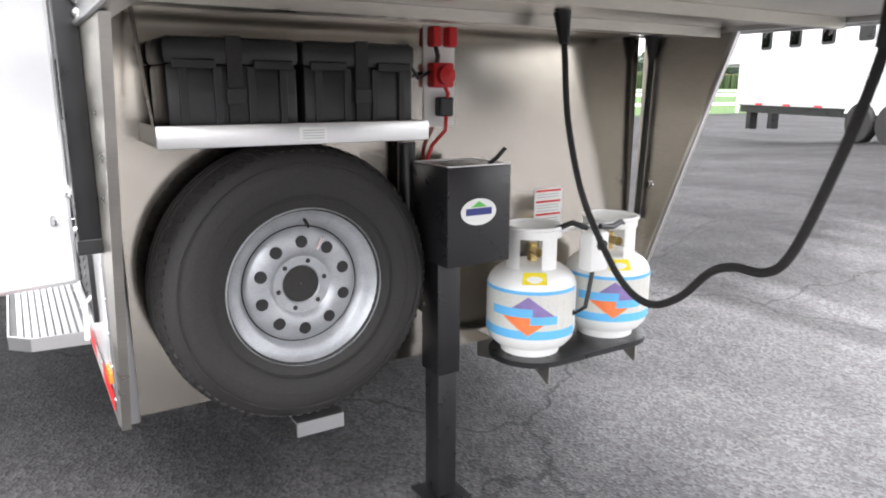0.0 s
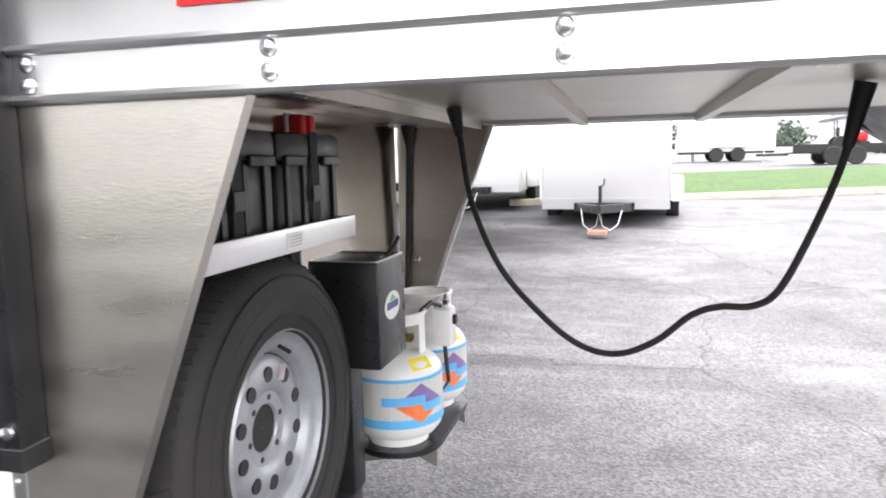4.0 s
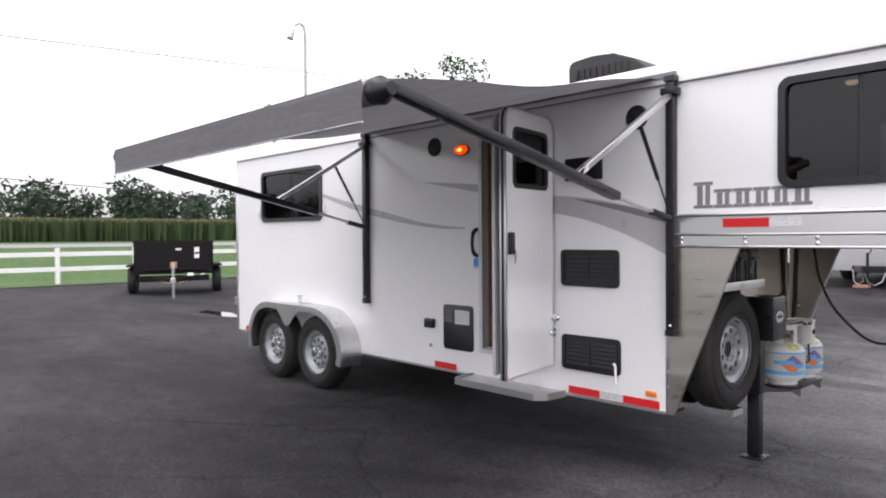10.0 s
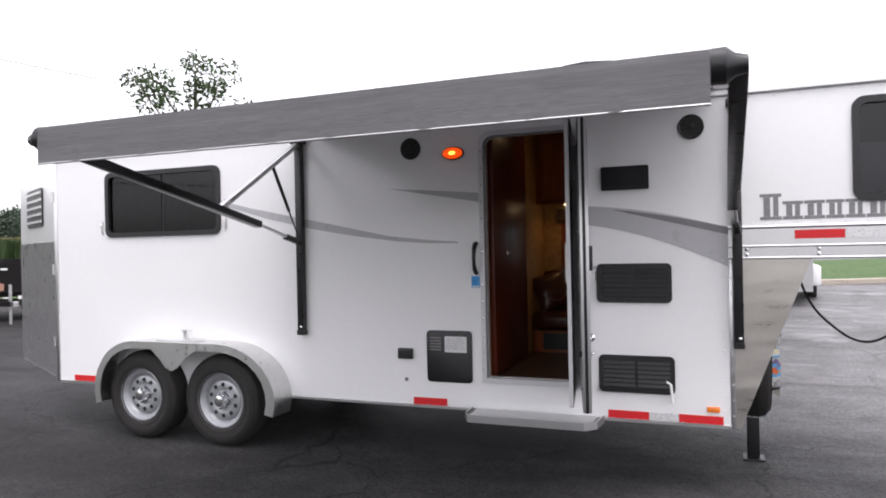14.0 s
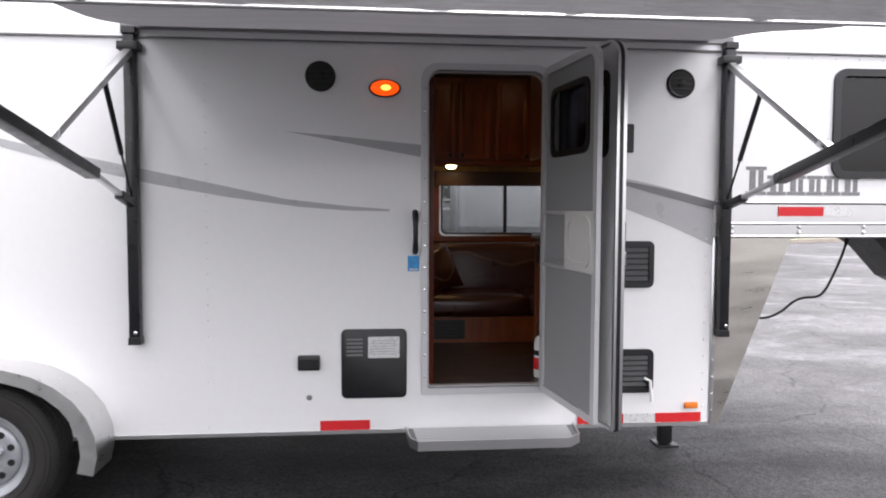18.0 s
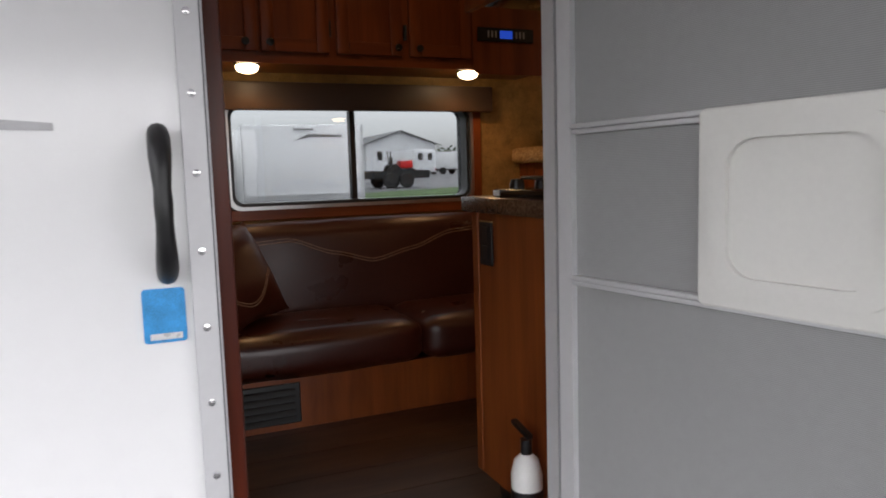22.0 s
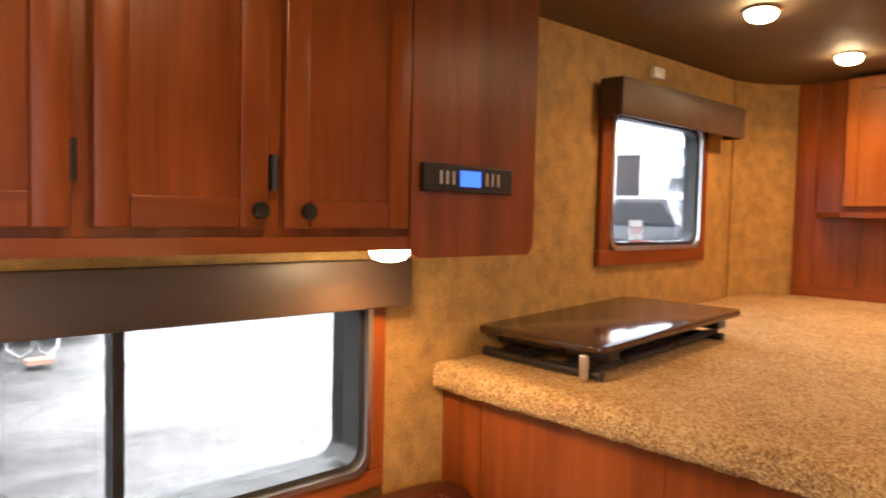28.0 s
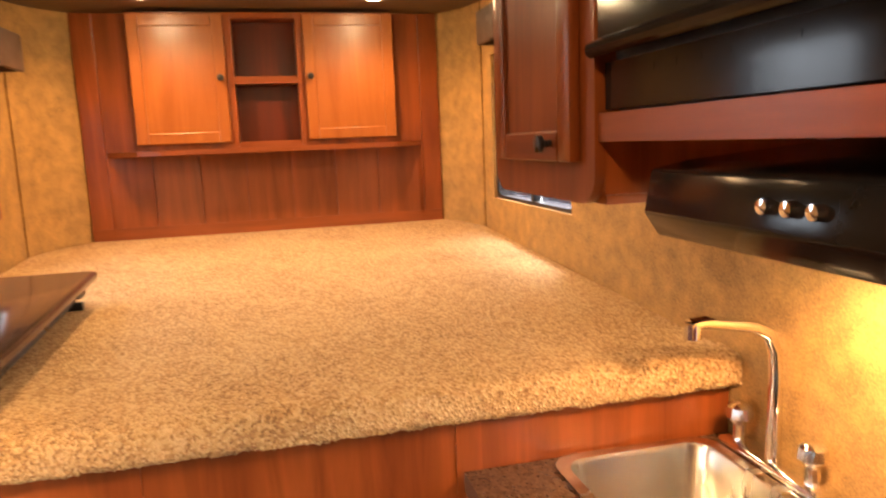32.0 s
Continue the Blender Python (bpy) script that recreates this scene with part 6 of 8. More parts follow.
# ---- cabinets ----
def panel_door(x0, z0, x1, z1, y, parent, knob_x, knob_z, out=-1, name="door"):
    """A framed door with a raised field, on a face that looks along y."""
    d = part(name, bm_boxes((x0 + 0.045, y, z0 + 0.045, x1 - 0.045, y + out * 0.011, z1 - 0.045)), M_CHERRY, parent, "framed cherry door", True)
    for a in (x0, x1 - 0.05):
        part("stile", bm_boxes((a, y, z0, a + 0.05, y + out * 0.02, z1), bevel=0.004), M_CHERRY, d, "", True)
    for a in (z0, z1 - 0.05):
        part("rail", bm_boxes((x0 + 0.0505, y, a, x1 - 0.0505, y + out * 0.0195, a + 0.05), bevel=0.003), M_CHERRYX, d)
    m = Matrix.Translation((knob_x, y + out * 0.02, knob_z)) @ Matrix.Rotation(radians(90 if out < 0 else -90), 4, "X")
    part("knob", bm_lathe([(0.006, 0), (0.006, 0.012), (0.015, 0.018), (0.014, 0.026), (0.001, 0.028)], 16, m), M_BLACKM, d, "dark bronze knob", True)
    return d


oc = thing("overhead_cabinet", "cherry overhead cabinet with four framed doors above the sofa", "cabinet", at=(-0.8, 1.7, 2.03))
YF = 1.572
part("body", bm_boxes((XP + 0.001, YF, 2.03, 0.008, YI - 0.001, ZC - 0.001)), M_CHERRY, oc)
part("bottom_lip", bm_boxes((XP + 0.001, YF - 0.008, 2.022, -0.002, YF - 0.001, 2.05)), M_CHERRYX, oc)
for x0, x1, kx in ((-1.548, -1.265, -1.315), (-1.255, -0.992, -1.225), (-0.963, -0.69, -0.714), (-0.658, -0.381, -0.622)):
    panel_door(x0, 2.065, x1, 2.655, YF - 0.001, oc, kx, 2.095)
for x in (-0.99, -0.675):
    part("hinge", bm_tube([(x, YF - 0.012, 2.13), (x, YF - 0.012, 2.19)], 0.008, 8), M_BLACKM, oc, "dark hinge", True)
part("radio_panel", bm_prism(rrect(-0.37, 2.005, 0.012, ZC - 0.002, 0.03), "y", YF - 0.012, YF - 0.0085), M_CHERRY, oc, "cherry panel round the radio")
radio = thing("radio", "black car radio with a blue display in the cabinet", "radio", at=(-0.21, YF, 2.14))
part("body", bm_boxes((-0.349, YF - 0.024, 2.142, -0.079, YF - 0.0125, 2.2), bevel=0.003), M_BLACK, radio)
part("display", bm_boxes((-0.245, YF - 0.0265, 2.155, -0.185, YF - 0.0245, 2.188)), M_DISPLAY, radio, "glowing blue display")
for i in range(3):
    for s in (-1, 1):
        part("button", bm_boxes((-0.215 + s * (0.05 + 0.018 * i) - 0.004, YF - 0.027, 2.158, -0.215 + s * (0.05 + 0.018 * i) + 0.004, YF - 0.0245, 2.186), bevel=0.0015), M_GREY, radio)


def puck(x, y, z, watts, label, color=(1.0, 0.52, 0.21)):
    p = thing("puck_lamp", label, "lamp", "warm puck lamps", at=(x, y, z))
    part("rim", bm_lathe([(0.05, 0), (0.052, -0.006), (0.04, -0.012)], 28, Matrix.Translation((x, y, z))), M_CHROME, p, "", True)
    part("lens", bm_lathe([(0.044, -0.010), (0.042, -0.02), (0.034, -0.03), (0.018, -0.036), (0.001, -0.037)], 24, Matrix.Translation((x, y, z))), M_LAMP, p, "glowing warm lens", True)
    puck_light(x, y, z - 0.045, watts, color)


for x in (-1.30, -0.358):
    puck(x, 1.64, 2.0295, 5.6, "lit warm puck lamp under the overhead cabinet", (1.0, 0.52, 0.19))
for x, y, watts in ((1.49, 1.36, 8.2), (1.49, 0.54, 8.2), (0.75, 1.36, 2.9), (0.75, 0.54, 2.9)):
    puck(x, y, ZC - 0.001, watts, "lit warm puck lamp in the bed ceiling")
for x, y in ((-0.75, 0.95), (-1.25, 0.95)):
    puck(x, y, ZC - 0.001, 3.0, "lit warm puck lamp in the room ceiling")
puck(-0.42, 0.22, 1.9975, 7, "lit puck lamp under the range hood")

# nose cabinets over the bed
nc = thing("nose_cabinet", "cherry cabinet at the bed head with two doors and open cubbies", "cabinet", at=(1.99, 0.95, 1.69))
XN = 1.965
part("back_panel", bm_boxes((XN + 0.012, 0.195, 1.692, 2.019, 1.70, ZC - 0.001)), M_CHERRY, nc)
part("stile", bm_boxes((XN - 0.004, 0.196, 1.70, XN + 0.011, 0.28, ZC - 0.002), bevel=0.003), M_CHERRY, nc)
part("stile", bm_boxes((XN - 0.004, 1.615, 1.70, XN + 0.011, 1.698, ZC - 0.002), bevel=0.003), M_CHERRY, nc)
part("base_board", bm_boxes((XN - 0.006, 0.196, 1.695, XN - 0.0045, 1.698, 1.825)), M_CHERRYX, nc)
part("shelf", bm_prism([(XN + 0.011, 0.282), (XN - 0.14, 0.42), (XN - 0.16, 0.52), (XN - 0.16, 1.38), (XN - 0.14, 1.47), (XN + 0.011, 1.612)], "z", 2.12, 2.14), M_CHERRYX, nc, "shelf with clipped corners")
XB = 1.865
part("body", bm_boxes((XB + 0.002, 0.41, 2.1405, XN + 0.011, 0.82, 2.685), (XB + 0.002, 1.075, 2.1405, XN + 0.011, 1.475, 2.685)), M_CHERRY, nc)
for z0, z1 in ((2.1405, 2.165), (2.40, 2.43), (2.66, 2.685)):
    part("cubby_shelf", bm_boxes((XB + 0.002, 0.8205, z0, XN, 1.0745, z1)), M_CHERRYX, nc)
# Dark sheet over the cherry panel, its colour standing for the cubbies' shade.
part("cubby_back", bm_boxes((XN, 0.8205, 2.1655, XN + 0.011, 1.0745, 2.6595)), M_MAHOG, nc, "cubby back in dark wood for the recess shade")
for y0, y1, ky in ((0.415, 0.79, 0.768), (1.105, 1.47, 1.128)):
    d = part("door", bm_boxes((XB - 0.009, y0 + 0.04, 2.205, XB + 0.001, y1 - 0.04, 2.635)), M_LTCHERRY, nc, "framed light cherry door")
    for a in (y0, y1 - 0.045):
        part("stile", bm_boxes((XB - 0.018, a, 2.165, XB + 0.001, a + 0.045, 2.675), bevel=0.003), M_LTCHERRY, d)
    for a in (2.165, 2.63):
        part("rail", bm_boxes((XB - 0.0175, y0 + 0.0455, a, XB + 0.001, y1 - 0.0455, a + 0.045), bevel=0.003), M_LTCHERRY, d)
    part("knob", bm_lathe([(0.006, 0), (0.006, 0.012), (0.014, 0.018), (0.013, 0.026), (0.001, 0.028)], 16, Matrix.Translation((XB - 0.018, ky, 2.424)) @ Matrix.Rotation(radians(-90), 4, "Y")), M_BLACKM, d, "dark knob", True)

for i in range(7):
    y = 0.30 + 0.19 * i
    part("plank", bm_boxes((XN + 0.004, y, 1.746, XN + 0.0118, y + 0.187, 2.119)), M_CHERRY, nc)
det = thing("smoke_detector", "small white detector on the wall above the bed window", "detector", at=(1.04, YI, 2.60))
part("case", bm_boxes((1.005, YI - 0.03, 2.607, 1.075, YI - 0.001, 2.648), bevel=0.006), M_PROPANE, det, "", True)
v2 = thing("window_valance", "brown padded valance above the near bed window", "valance", at=(1.2, 0.07, 2.5))
part("front_board", bm_boxes((0.70, 0.16, 2.48, 1.385, 0.18, 2.60), bevel=0.006), M_VALANCE, v2, "", True)
for x in (0.70, 1.365):
    part("end_board", bm_boxes((x, 0.067, 2.48, x + 0.02, 0.159, 2.60), bevel=0.004), M_VALANCE, v2)
part("top_board", bm_boxes((0.721, 0.067, 2.58, 1.364, 0.159, 2.598)), M_VALANCE, v2)

# bed platform
bed = thing("bed_platform", "raised bed platform covered in speckled beige carpet", "bed platform", at=(0.9, 0.95, 1.61))
bm = bm_prism([(0.005, 0.067), (1.70, 0.074), (1.83, 0.112), (1.963, 0.2), (1.963, 1.69), (1.83, 1.815), (1.70, YI - 0.006), (0.005, YI - 0.002)], "z", 1.628, 1.69)
es = [e for e in bm.edges if all(abs(v.co.x - 0.005) < 1e-4 and v.co.z > 1.65 for v in e.verts)]
bmesh.ops.bevel(bm, geom=es, offset=0.025, segments=4, affect="EDGES", profile=0.5)
for v in bm.verts:
    if v.co.z > 1.65:
        v.co.z += 0.085 * max(0.0, (v.co.x - 0.03) / 1.93)
part("carpet_top", bm, M_CARPET, bed, "", True)
bm, rows = bmesh.new(), []
for i in range(331):
    y = 0.068 + (YI - 0.07 - 0.002) * i / 330
    row = []
    for k in range(17):
        a = radians(-95 + 190 * k / 16)
        d = 0.0045 * noise.noise(Vector((y * 130, k * 0.9, 2.0))) + 0.004 * noise.noise(Vector((y * 24, k * 0.4, 7.0)))
        row.append(bm.verts.new((0.022 - (0.044 + d) * max(0.0, math.cos(a)) ** 0.45 + 0.03 * max(0.0, math.sin(a)) ** 6, y, 1.661 + (0.037 + d) * math.copysign(abs(math.sin(a)) ** 0.6, math.sin(a)))))
    rows.append(row)
for a, b in zip(rows, rows[1:]):
    for k in range(16):
        bm.faces.new((a[k], b[k], b[k + 1], a[k + 1]))
bmesh.ops.recalc_face_normals(bm, faces=bm.faces[:])
part("carpet_roll", bm, M_CARPET, bed, "thick rolled carpet edge", True)
part("front_panel", bm_boxes((0.020, 0.067, ZF + 0.004, 0.0285, YI - 0.002, 1.627)), M_CHERRY, bed, "reddish wood front")
for y in (0.6, 1.2, 1.72):
    part("panel_batten", bm_boxes((0.0165, y, ZF + 0.004, 0.0195, y + 0.05, 1.626)), M_CHERRY, bed)

# black tray table lying on the bed
tt = thing("drop_leaf_table", "dark glossy folding table with black legs on the carpet", "table", at=(0.5, 1.65, 1.69))
part("tabletop", bm_prism(rrect(0.13, 1.435, 0.90, 1.86, 0.035), "z", 1.768, 1.786, 0.005), wood("dark_walnut", (0.025, 0.012, 0.006), (0.075, 0.035, 0.018), (2, 26, 26), 0.12), tt, "", True)
for x in (0.20, 0.78):
    part("leg_bracket", bm_boxes((x, 1.46, 1.735, x + 0.05, 1.84, 1.7675), bevel=0.004), M_BLACKM, tt)
for y in (1.50, 1.58, 1.72, 1.80):
    part("leg_rail", bm_tube([(0.16, y, 1.712), (0.84, y, 1.718)], 0.011, 10), M_BLACKM, tt, "folded black leg", True)
part("foot_bar", bm_tube([(0.155, 1.45, 1.712), (0.155, 1.84, 1.712)], 0.013, 10), M_BLACKM, tt, "", True)
part("foot_bar", bm_tube([(0.83, 1.47, 1.704), (0.83, 1.84, 1.704)], 0.013, 10), M_BLACKM, tt, "", True)
part("latch", bm_boxes((0.128, 1.475, 1.70, 0.14, 1.50, 1.762), bevel=0.004), M_TRIM, tt, "bright latch")

tt.location.z += 0.016
tt.rotation_euler = (0, -0.045, 0)

# ---- sofa ----
def cushion(x0, y0, z0, x1, y1, z1, r=0.045, puff=0.02, n=8):
    bm = bm_boxes((x0, y0, z0, x1, y1, z1))
    bmesh.ops.subdivide_edges(bm, edges=bm.edges[:], cuts=n, use_grid_fill=True)
    c = Vector(((x0 + x1) / 2, (y0 + y1) / 2, (z0 + z1) / 2))
    hx, hy, hz = (x1 - x0) / 2, (y1 - y0) / 2, (z1 - z0) / 2
    for v in bm.verts:
        d = v.co - c
        q = Vector((max(-hx + r, min(hx - r, d.x)), max(-hy + r, min(hy - r, d.y)), max(-hz + r, min(hz - r, d.z))))
        o = d - q
        if o.length > 1e-6:
            o = o.normalized() * min(r, o.length)
        u = [max(0.0, 1 - (abs(a) / b) ** 2) for a, b in ((d.x, hx), (d.y, hy), (d.z, hz))]
        push = Vector((math.copysign(puff * u[1] * u[2], d.x) if abs(d.x) > hx - 1e-4 else 0, math.copysign(puff * u[0] * u[2], d.y) if abs(d.y) > hy - 1e-4 else 0, math.copysign(puff * u[0] * u[1], d.z) if abs(d.z) > hz - 1e-4 else 0))
        wob = 0.004 * noise.noise(v.co * 7)
        v.co = c + q + o + push + Vector((0, wob, wob))
    return bm


sofa = thing("sofa", "brown leather bench sofa with wavy stitching on a wooden base", "sofa", at=(-0.8, 1.6, ZF))
SX0, SX1, SM = -1.585, 0.014, -0.74
part("base", bm_boxes((SX0, 1.335, ZF + 0.004, SX1, 1.86, 0.86)), M_CHERRY, sofa, "reddish wood base")
for x0, x1 in ((SX0, SM - 0.004), (SM + 0.004, SX1)):
    part("seat_cushion", cushion(x0, 1.27, 0.865, x1, 1.72, 1.03, 0.05, 0.018, 12), M_LEATHER, sofa, "brown leather seat cushion", True, 60)
    part("seat_welt", bm_tube([(x0 + 0.04, 1.42, 1.027), ((x0 + x1) / 2, 1.42, 1.043), (x1 - 0.04, 1.42, 1.027)], 0.006, 8), M_LEATHER, sofa, "sewn seam", True)
back = cushion(SX0, 1.70, 0.98, SX1, 1.842, 1.395, 0.045, 0.012, 14)
for v in back.verts:
    v.co.y += (v.co.z - 1.2) * 0.09
bk = part("back_cushion", back, M_LEATHER, sofa, "brown leather back", True, 60)


def wave_y(z):
    return 1.70 + (z - 1.2) * 0.09 - 0.0135


def wave_z(x):
    """Height of the stitched wave along the sofa back."""
    knots = ((-1.56, 1.28), (-1.33, 1.316), (-1.165, 1.326), (-0.975, 1.261), (-0.805, 1.218), (-0.626, 1.259), (-0.438, 1.322), (-0.307, 1.332), (-0.02, 1.30))
    for (a, za), (b, zb) in zip(knots, knots[1:]):
        if a <= x <= b:
            s = (x - a) / (b - a)
            return za + (zb - za) * (0.5 - 0.5 * math.cos(math.pi * s)) * 0.5 + (zb - za) * s * 0.5
    return knots[-1][1]


for off in (0.0, 0.012):
    pts = []
    for i in range(61):
        x = SX0 + 0.05 + (SX1 - SX0 - 0.1) * i / 60
        z = wave_z(x) + off
        pts.append((x, wave_y(z) - 0.002, z))
    part("stitching", bm_tube(pts, 0.0014, 5), M_STITCH, bk, "pale double stitching", True)
part("floor_vent", bm_boxes((-1.5, 1.322, 0.69, -1.22, 1.334, 0.84), bevel=0.004), M_BLACK, sofa, "black floor vent")
for i in range(5):
    part("vent_slat", bm_boxes((-1.48, 1.316, 0.705 + 0.026 * i, -1.24, 1.3218, 0.717 + 0.026 * i)), M_RUBBER, sofa)


def pillow(at, label):
    t = thing("pillow", label, "pillow", "leather throw pillows")
    bm = bm_boxes((-0.2, -0.02, -0.2, 0.2, 0.02, 0.2))
    bmesh.ops.subdivide_edges(bm, edges=bm.edges[:], cuts=12, use_grid_fill=True)
    for v in bm.verts:
        a, b = v.co.x / 0.2, v.co.z / 0.2
        k = max(0.0, (1 - a * a) * (1 - b * b)) ** 0.45
        v.co.y = math.copysign(0.008 + 0.095 * k, v.co.y) if abs(v.co.y) > 1e-5 else 0.0
        v.co.x *= 1 - 0.10 * (1 - b * b) * abs(a)
        v.co.z *= 1 - 0.10 * (1 - a * a) * abs(b)
        v.co += 0.008 * noise.noise_vector(v.co * 9)
    part("cover", bm, M_LEATHER, t, "", True, 80)
    for off in (0.0, 0.011):
        pts = []
        for i in range(25):
            s = i / 24
            x = -0.16 + 0.32 * s
            z = -0.07 + 0.05 * math.cos(2 * math.pi * s * 0.9 + 0.4) + off
            a, b = x / 0.2, z / 0.2
            pts.append((x * (1 - 0.10 * (1 - b * b) * abs(a)), -0.012 - 0.095 * max(0.0, (1 - a * a) * (1 - b * b)) ** 0.45, z))
        part("stitching", bm_tube(pts, 0.0015, 5), M_STITCH, t, "pale double stitching", True)
    t.matrix_basis = at
    return t


pl1 = pillow(pose(-1.43, 1.475, 1.205, -20, -14, 34) @ Matrix.Scale(0.94, 4), "brown leather throw pillow with pale stitching on the sofa")
copy_thing(pl1, pose(-0.10, 1.53, 1.265, -14, 6, -40) @ Matrix.Scale(0.88, 4))

# ---- galley ----
CX0, CZ = -0.882, 1.518
CY = 0.612
gal = thing("galley_cabinet", "reddish wood kitchen base cabinet beside the door", "cabinet", at=(-0.35, 0.5, ZF))
part("body", bm_boxes((CX0 + 0.03, 0.067, ZF + 0.07, -0.31, CY - 0.03, CZ - 0.041)), M_CHERRY, gal, "", True)
part("sink_base", bm_boxes((-0.3095, 0.067, ZF + 0.07, 0.016, CY - 0.03, CZ - 0.145)), M_CHERRY, gal)
part("front_rail", bm_boxes((-0.3095, CY - 0.05, CZ - 0.1445, 0.016, CY - 0.03, CZ - 0.041)), M_CHERRYX, gal)
part("toe_kick", bm_boxes((CX0 + 0.07, 0.067, ZF + 0.004, 0.016, CY - 0.08, ZF + 0.069)), M_BLACK, gal)
part("corner_stile", bm_boxes((CX0 + 0.026, CY - 0.06, ZF + 0.071, CX0 + 0.06, CY - 0.026, CZ - 0.042), bevel=0.003), M_CHERRY, gal)
for x0, x1 in ((-0.80, -0.42), (-0.40, -0.01)):
    panel_door(x0, ZF + 0.10, x1, CZ - 0.12, CY - 0.029, gal, x1 - 0.03, CZ - 0.16, out=1)
ct = thing("countertop", "brown speckled laminate countertop with a rounded corner", "countertop", at=(-0.35, 0.5, CZ))
cpoly = [(0.016, 0.068), (0.016, CY + 0.025)] + [(CX0 + 0.05 + 0.05 * math.cos(radians(a)), CY - 0.025 + 0.05 * math.sin(radians(a))) for a in (90, 112, 135, 158, 180)] + [(CX0, 0.068)]
sx0, sy0, sx1, sy1 = -0.295, 0.128, 0.008, 0.472
part("slab", bm_prism([(sx0 + 0.01, 0.068)] + [(sx0 + 0.01, CY + 0.025)] + cpoly[2:], "z", CZ - 0.04, CZ, 0.004), M_LAMIN, ct, "", True)
part("back_strip", bm_boxes((sx0 + 0.0105, 0.068, CZ - 0.04, 0.016, sy0 + 0.01, CZ)), M_LAMIN, ct)
part("front_strip", bm_boxes((sx0 + 0.0105, sy1 - 0.01, CZ - 0.04, 0.016, CY + 0.025, CZ)), M_LAMIN, ct)
part("end_strip", bm_boxes((sx1 - 0.01, sy0 + 0.0105, CZ - 0.04, 0.016, sy1 - 0.0105, CZ)), M_LAMIN, ct)
sk = thing("sink", "small stainless steel kitchen sink set in the countertop", "sink", at=(-0.15, 0.3, CZ))
M_STEEL = paint("brushed_steel", (0.62, 0.6, 0.56), 0.25, 1.0, 4, 0.05, stretch=(8, 1, 1), rough_vary=0.04)
part("rim", bm_ring(rrect(sx0, sy0, sx1, sy1, 0.05), rrect(sx0 + 0.022, sy0 + 0.022, sx1 - 0.022, sy1 - 0.022, 0.045), "z", CZ + 0.0005, CZ + 0.007), M_STEEL, sk, "", True)
bowl = bmesh.new()
lines = []
for d, z, r in ((0.022, CZ + 0.0065, 0.045), (0.026, CZ - 0.005, 0.045), (0.032, CZ - 0.11, 0.05), (0.05, CZ - 0.13, 0.05), (0.10, CZ - 0.137, 0.03)):
    lines.append([bowl.verts.new((x, y, z)) for x, y in rrect(sx0 + d, sy0 + d, sx1 - d, sy1 - d, r)])
for a, b in zip(lines, lines[1:]):
    for k in range(len(a)):
        bowl.faces.new((a[k], a[(k + 1) % len(a)], b[(k + 1) % len(a)], b[k]))
bowl.faces.new(lines[-1])
part("bowl", bowl, M_STEEL, sk, "deep steel bowl", True, 50)
part("drain", bm_lathe([(0.03, 0), (0.028, 0.003), (0.012, 0.001), (0.001, 0.001)], 18, Matrix.Translation(((sx0 + sx1) / 2, (sy0 + sy1) / 2, CZ - 0.1365))), M_CHROME, sk, "drain", True)
fc = thing("faucet", "chrome goose-neck faucet with clear knobs beside the sink", "faucet", at=(-0.1, 0.1, CZ))
part("spout", bm_tube([(-0.155, 0.10, CZ + 0.02), (-0.155, 0.10, 1.70), (-0.155, 0.104, 1.745), (-0.155, 0.118, 1.778), (-0.155, 0.15, 1.796), (-0.155, 0.25, 1.812), (-0.155, 0.275, 1.808)], [0.014, 0.0125, 0.0125, 0.0125, 0.0125, 0.0125, 0.0135], 14), M_CHROME, fc, "curved spout", True)
part("spout_tip", bm_tube([(-0.155, 0.268, 1.812), (-0.155, 0.268, 1.785)], 0.015, 14), M_CHROME, fc, "", True)
part("base", bm_boxes((-0.285, 0.070, CZ + 0.0005, -0.025, 0.126, CZ + 0.022), bevel=0.008), M_CHROME, fc, "", True)
for x in (-0.25, -0.06):
    part("knob", bm_lathe([(0.013, 0), (0.012, 0.03), (0.017, 0.036), (0.026, 0.046), (0.024, 0.066), (0.012, 0.074), (0.001, 0.075)], 10, Matrix.Translation((x, 0.10, CZ + 0.022))), M_CHROME, fc, "clear faceted knob", True)
ck = thing("cooktop", "black two-burner cooktop with knobs on the counter", "cooktop", at=(-0.5, 0.62, CZ))
part("base", bm_prism(rrect(-0.835, 0.10, -0.40, 0.50, 0.02), "z", CZ + 0.0005, CZ + 0.022, 0.006), M_ENAMEL, ck, "glossy black hob", True)
for x in (-0.79, -0.715, -0.64):
    part("knob", bm_lathe([(0.026, 0), (0.025, 0.012), (0.02, 0.03), (0.001, 0.032)], 18, Matrix.Translation((x, 0.44, CZ + 0.022)) @ Matrix.Scale(0.8, 4)), M_BLACK, ck, "black control knob", True)
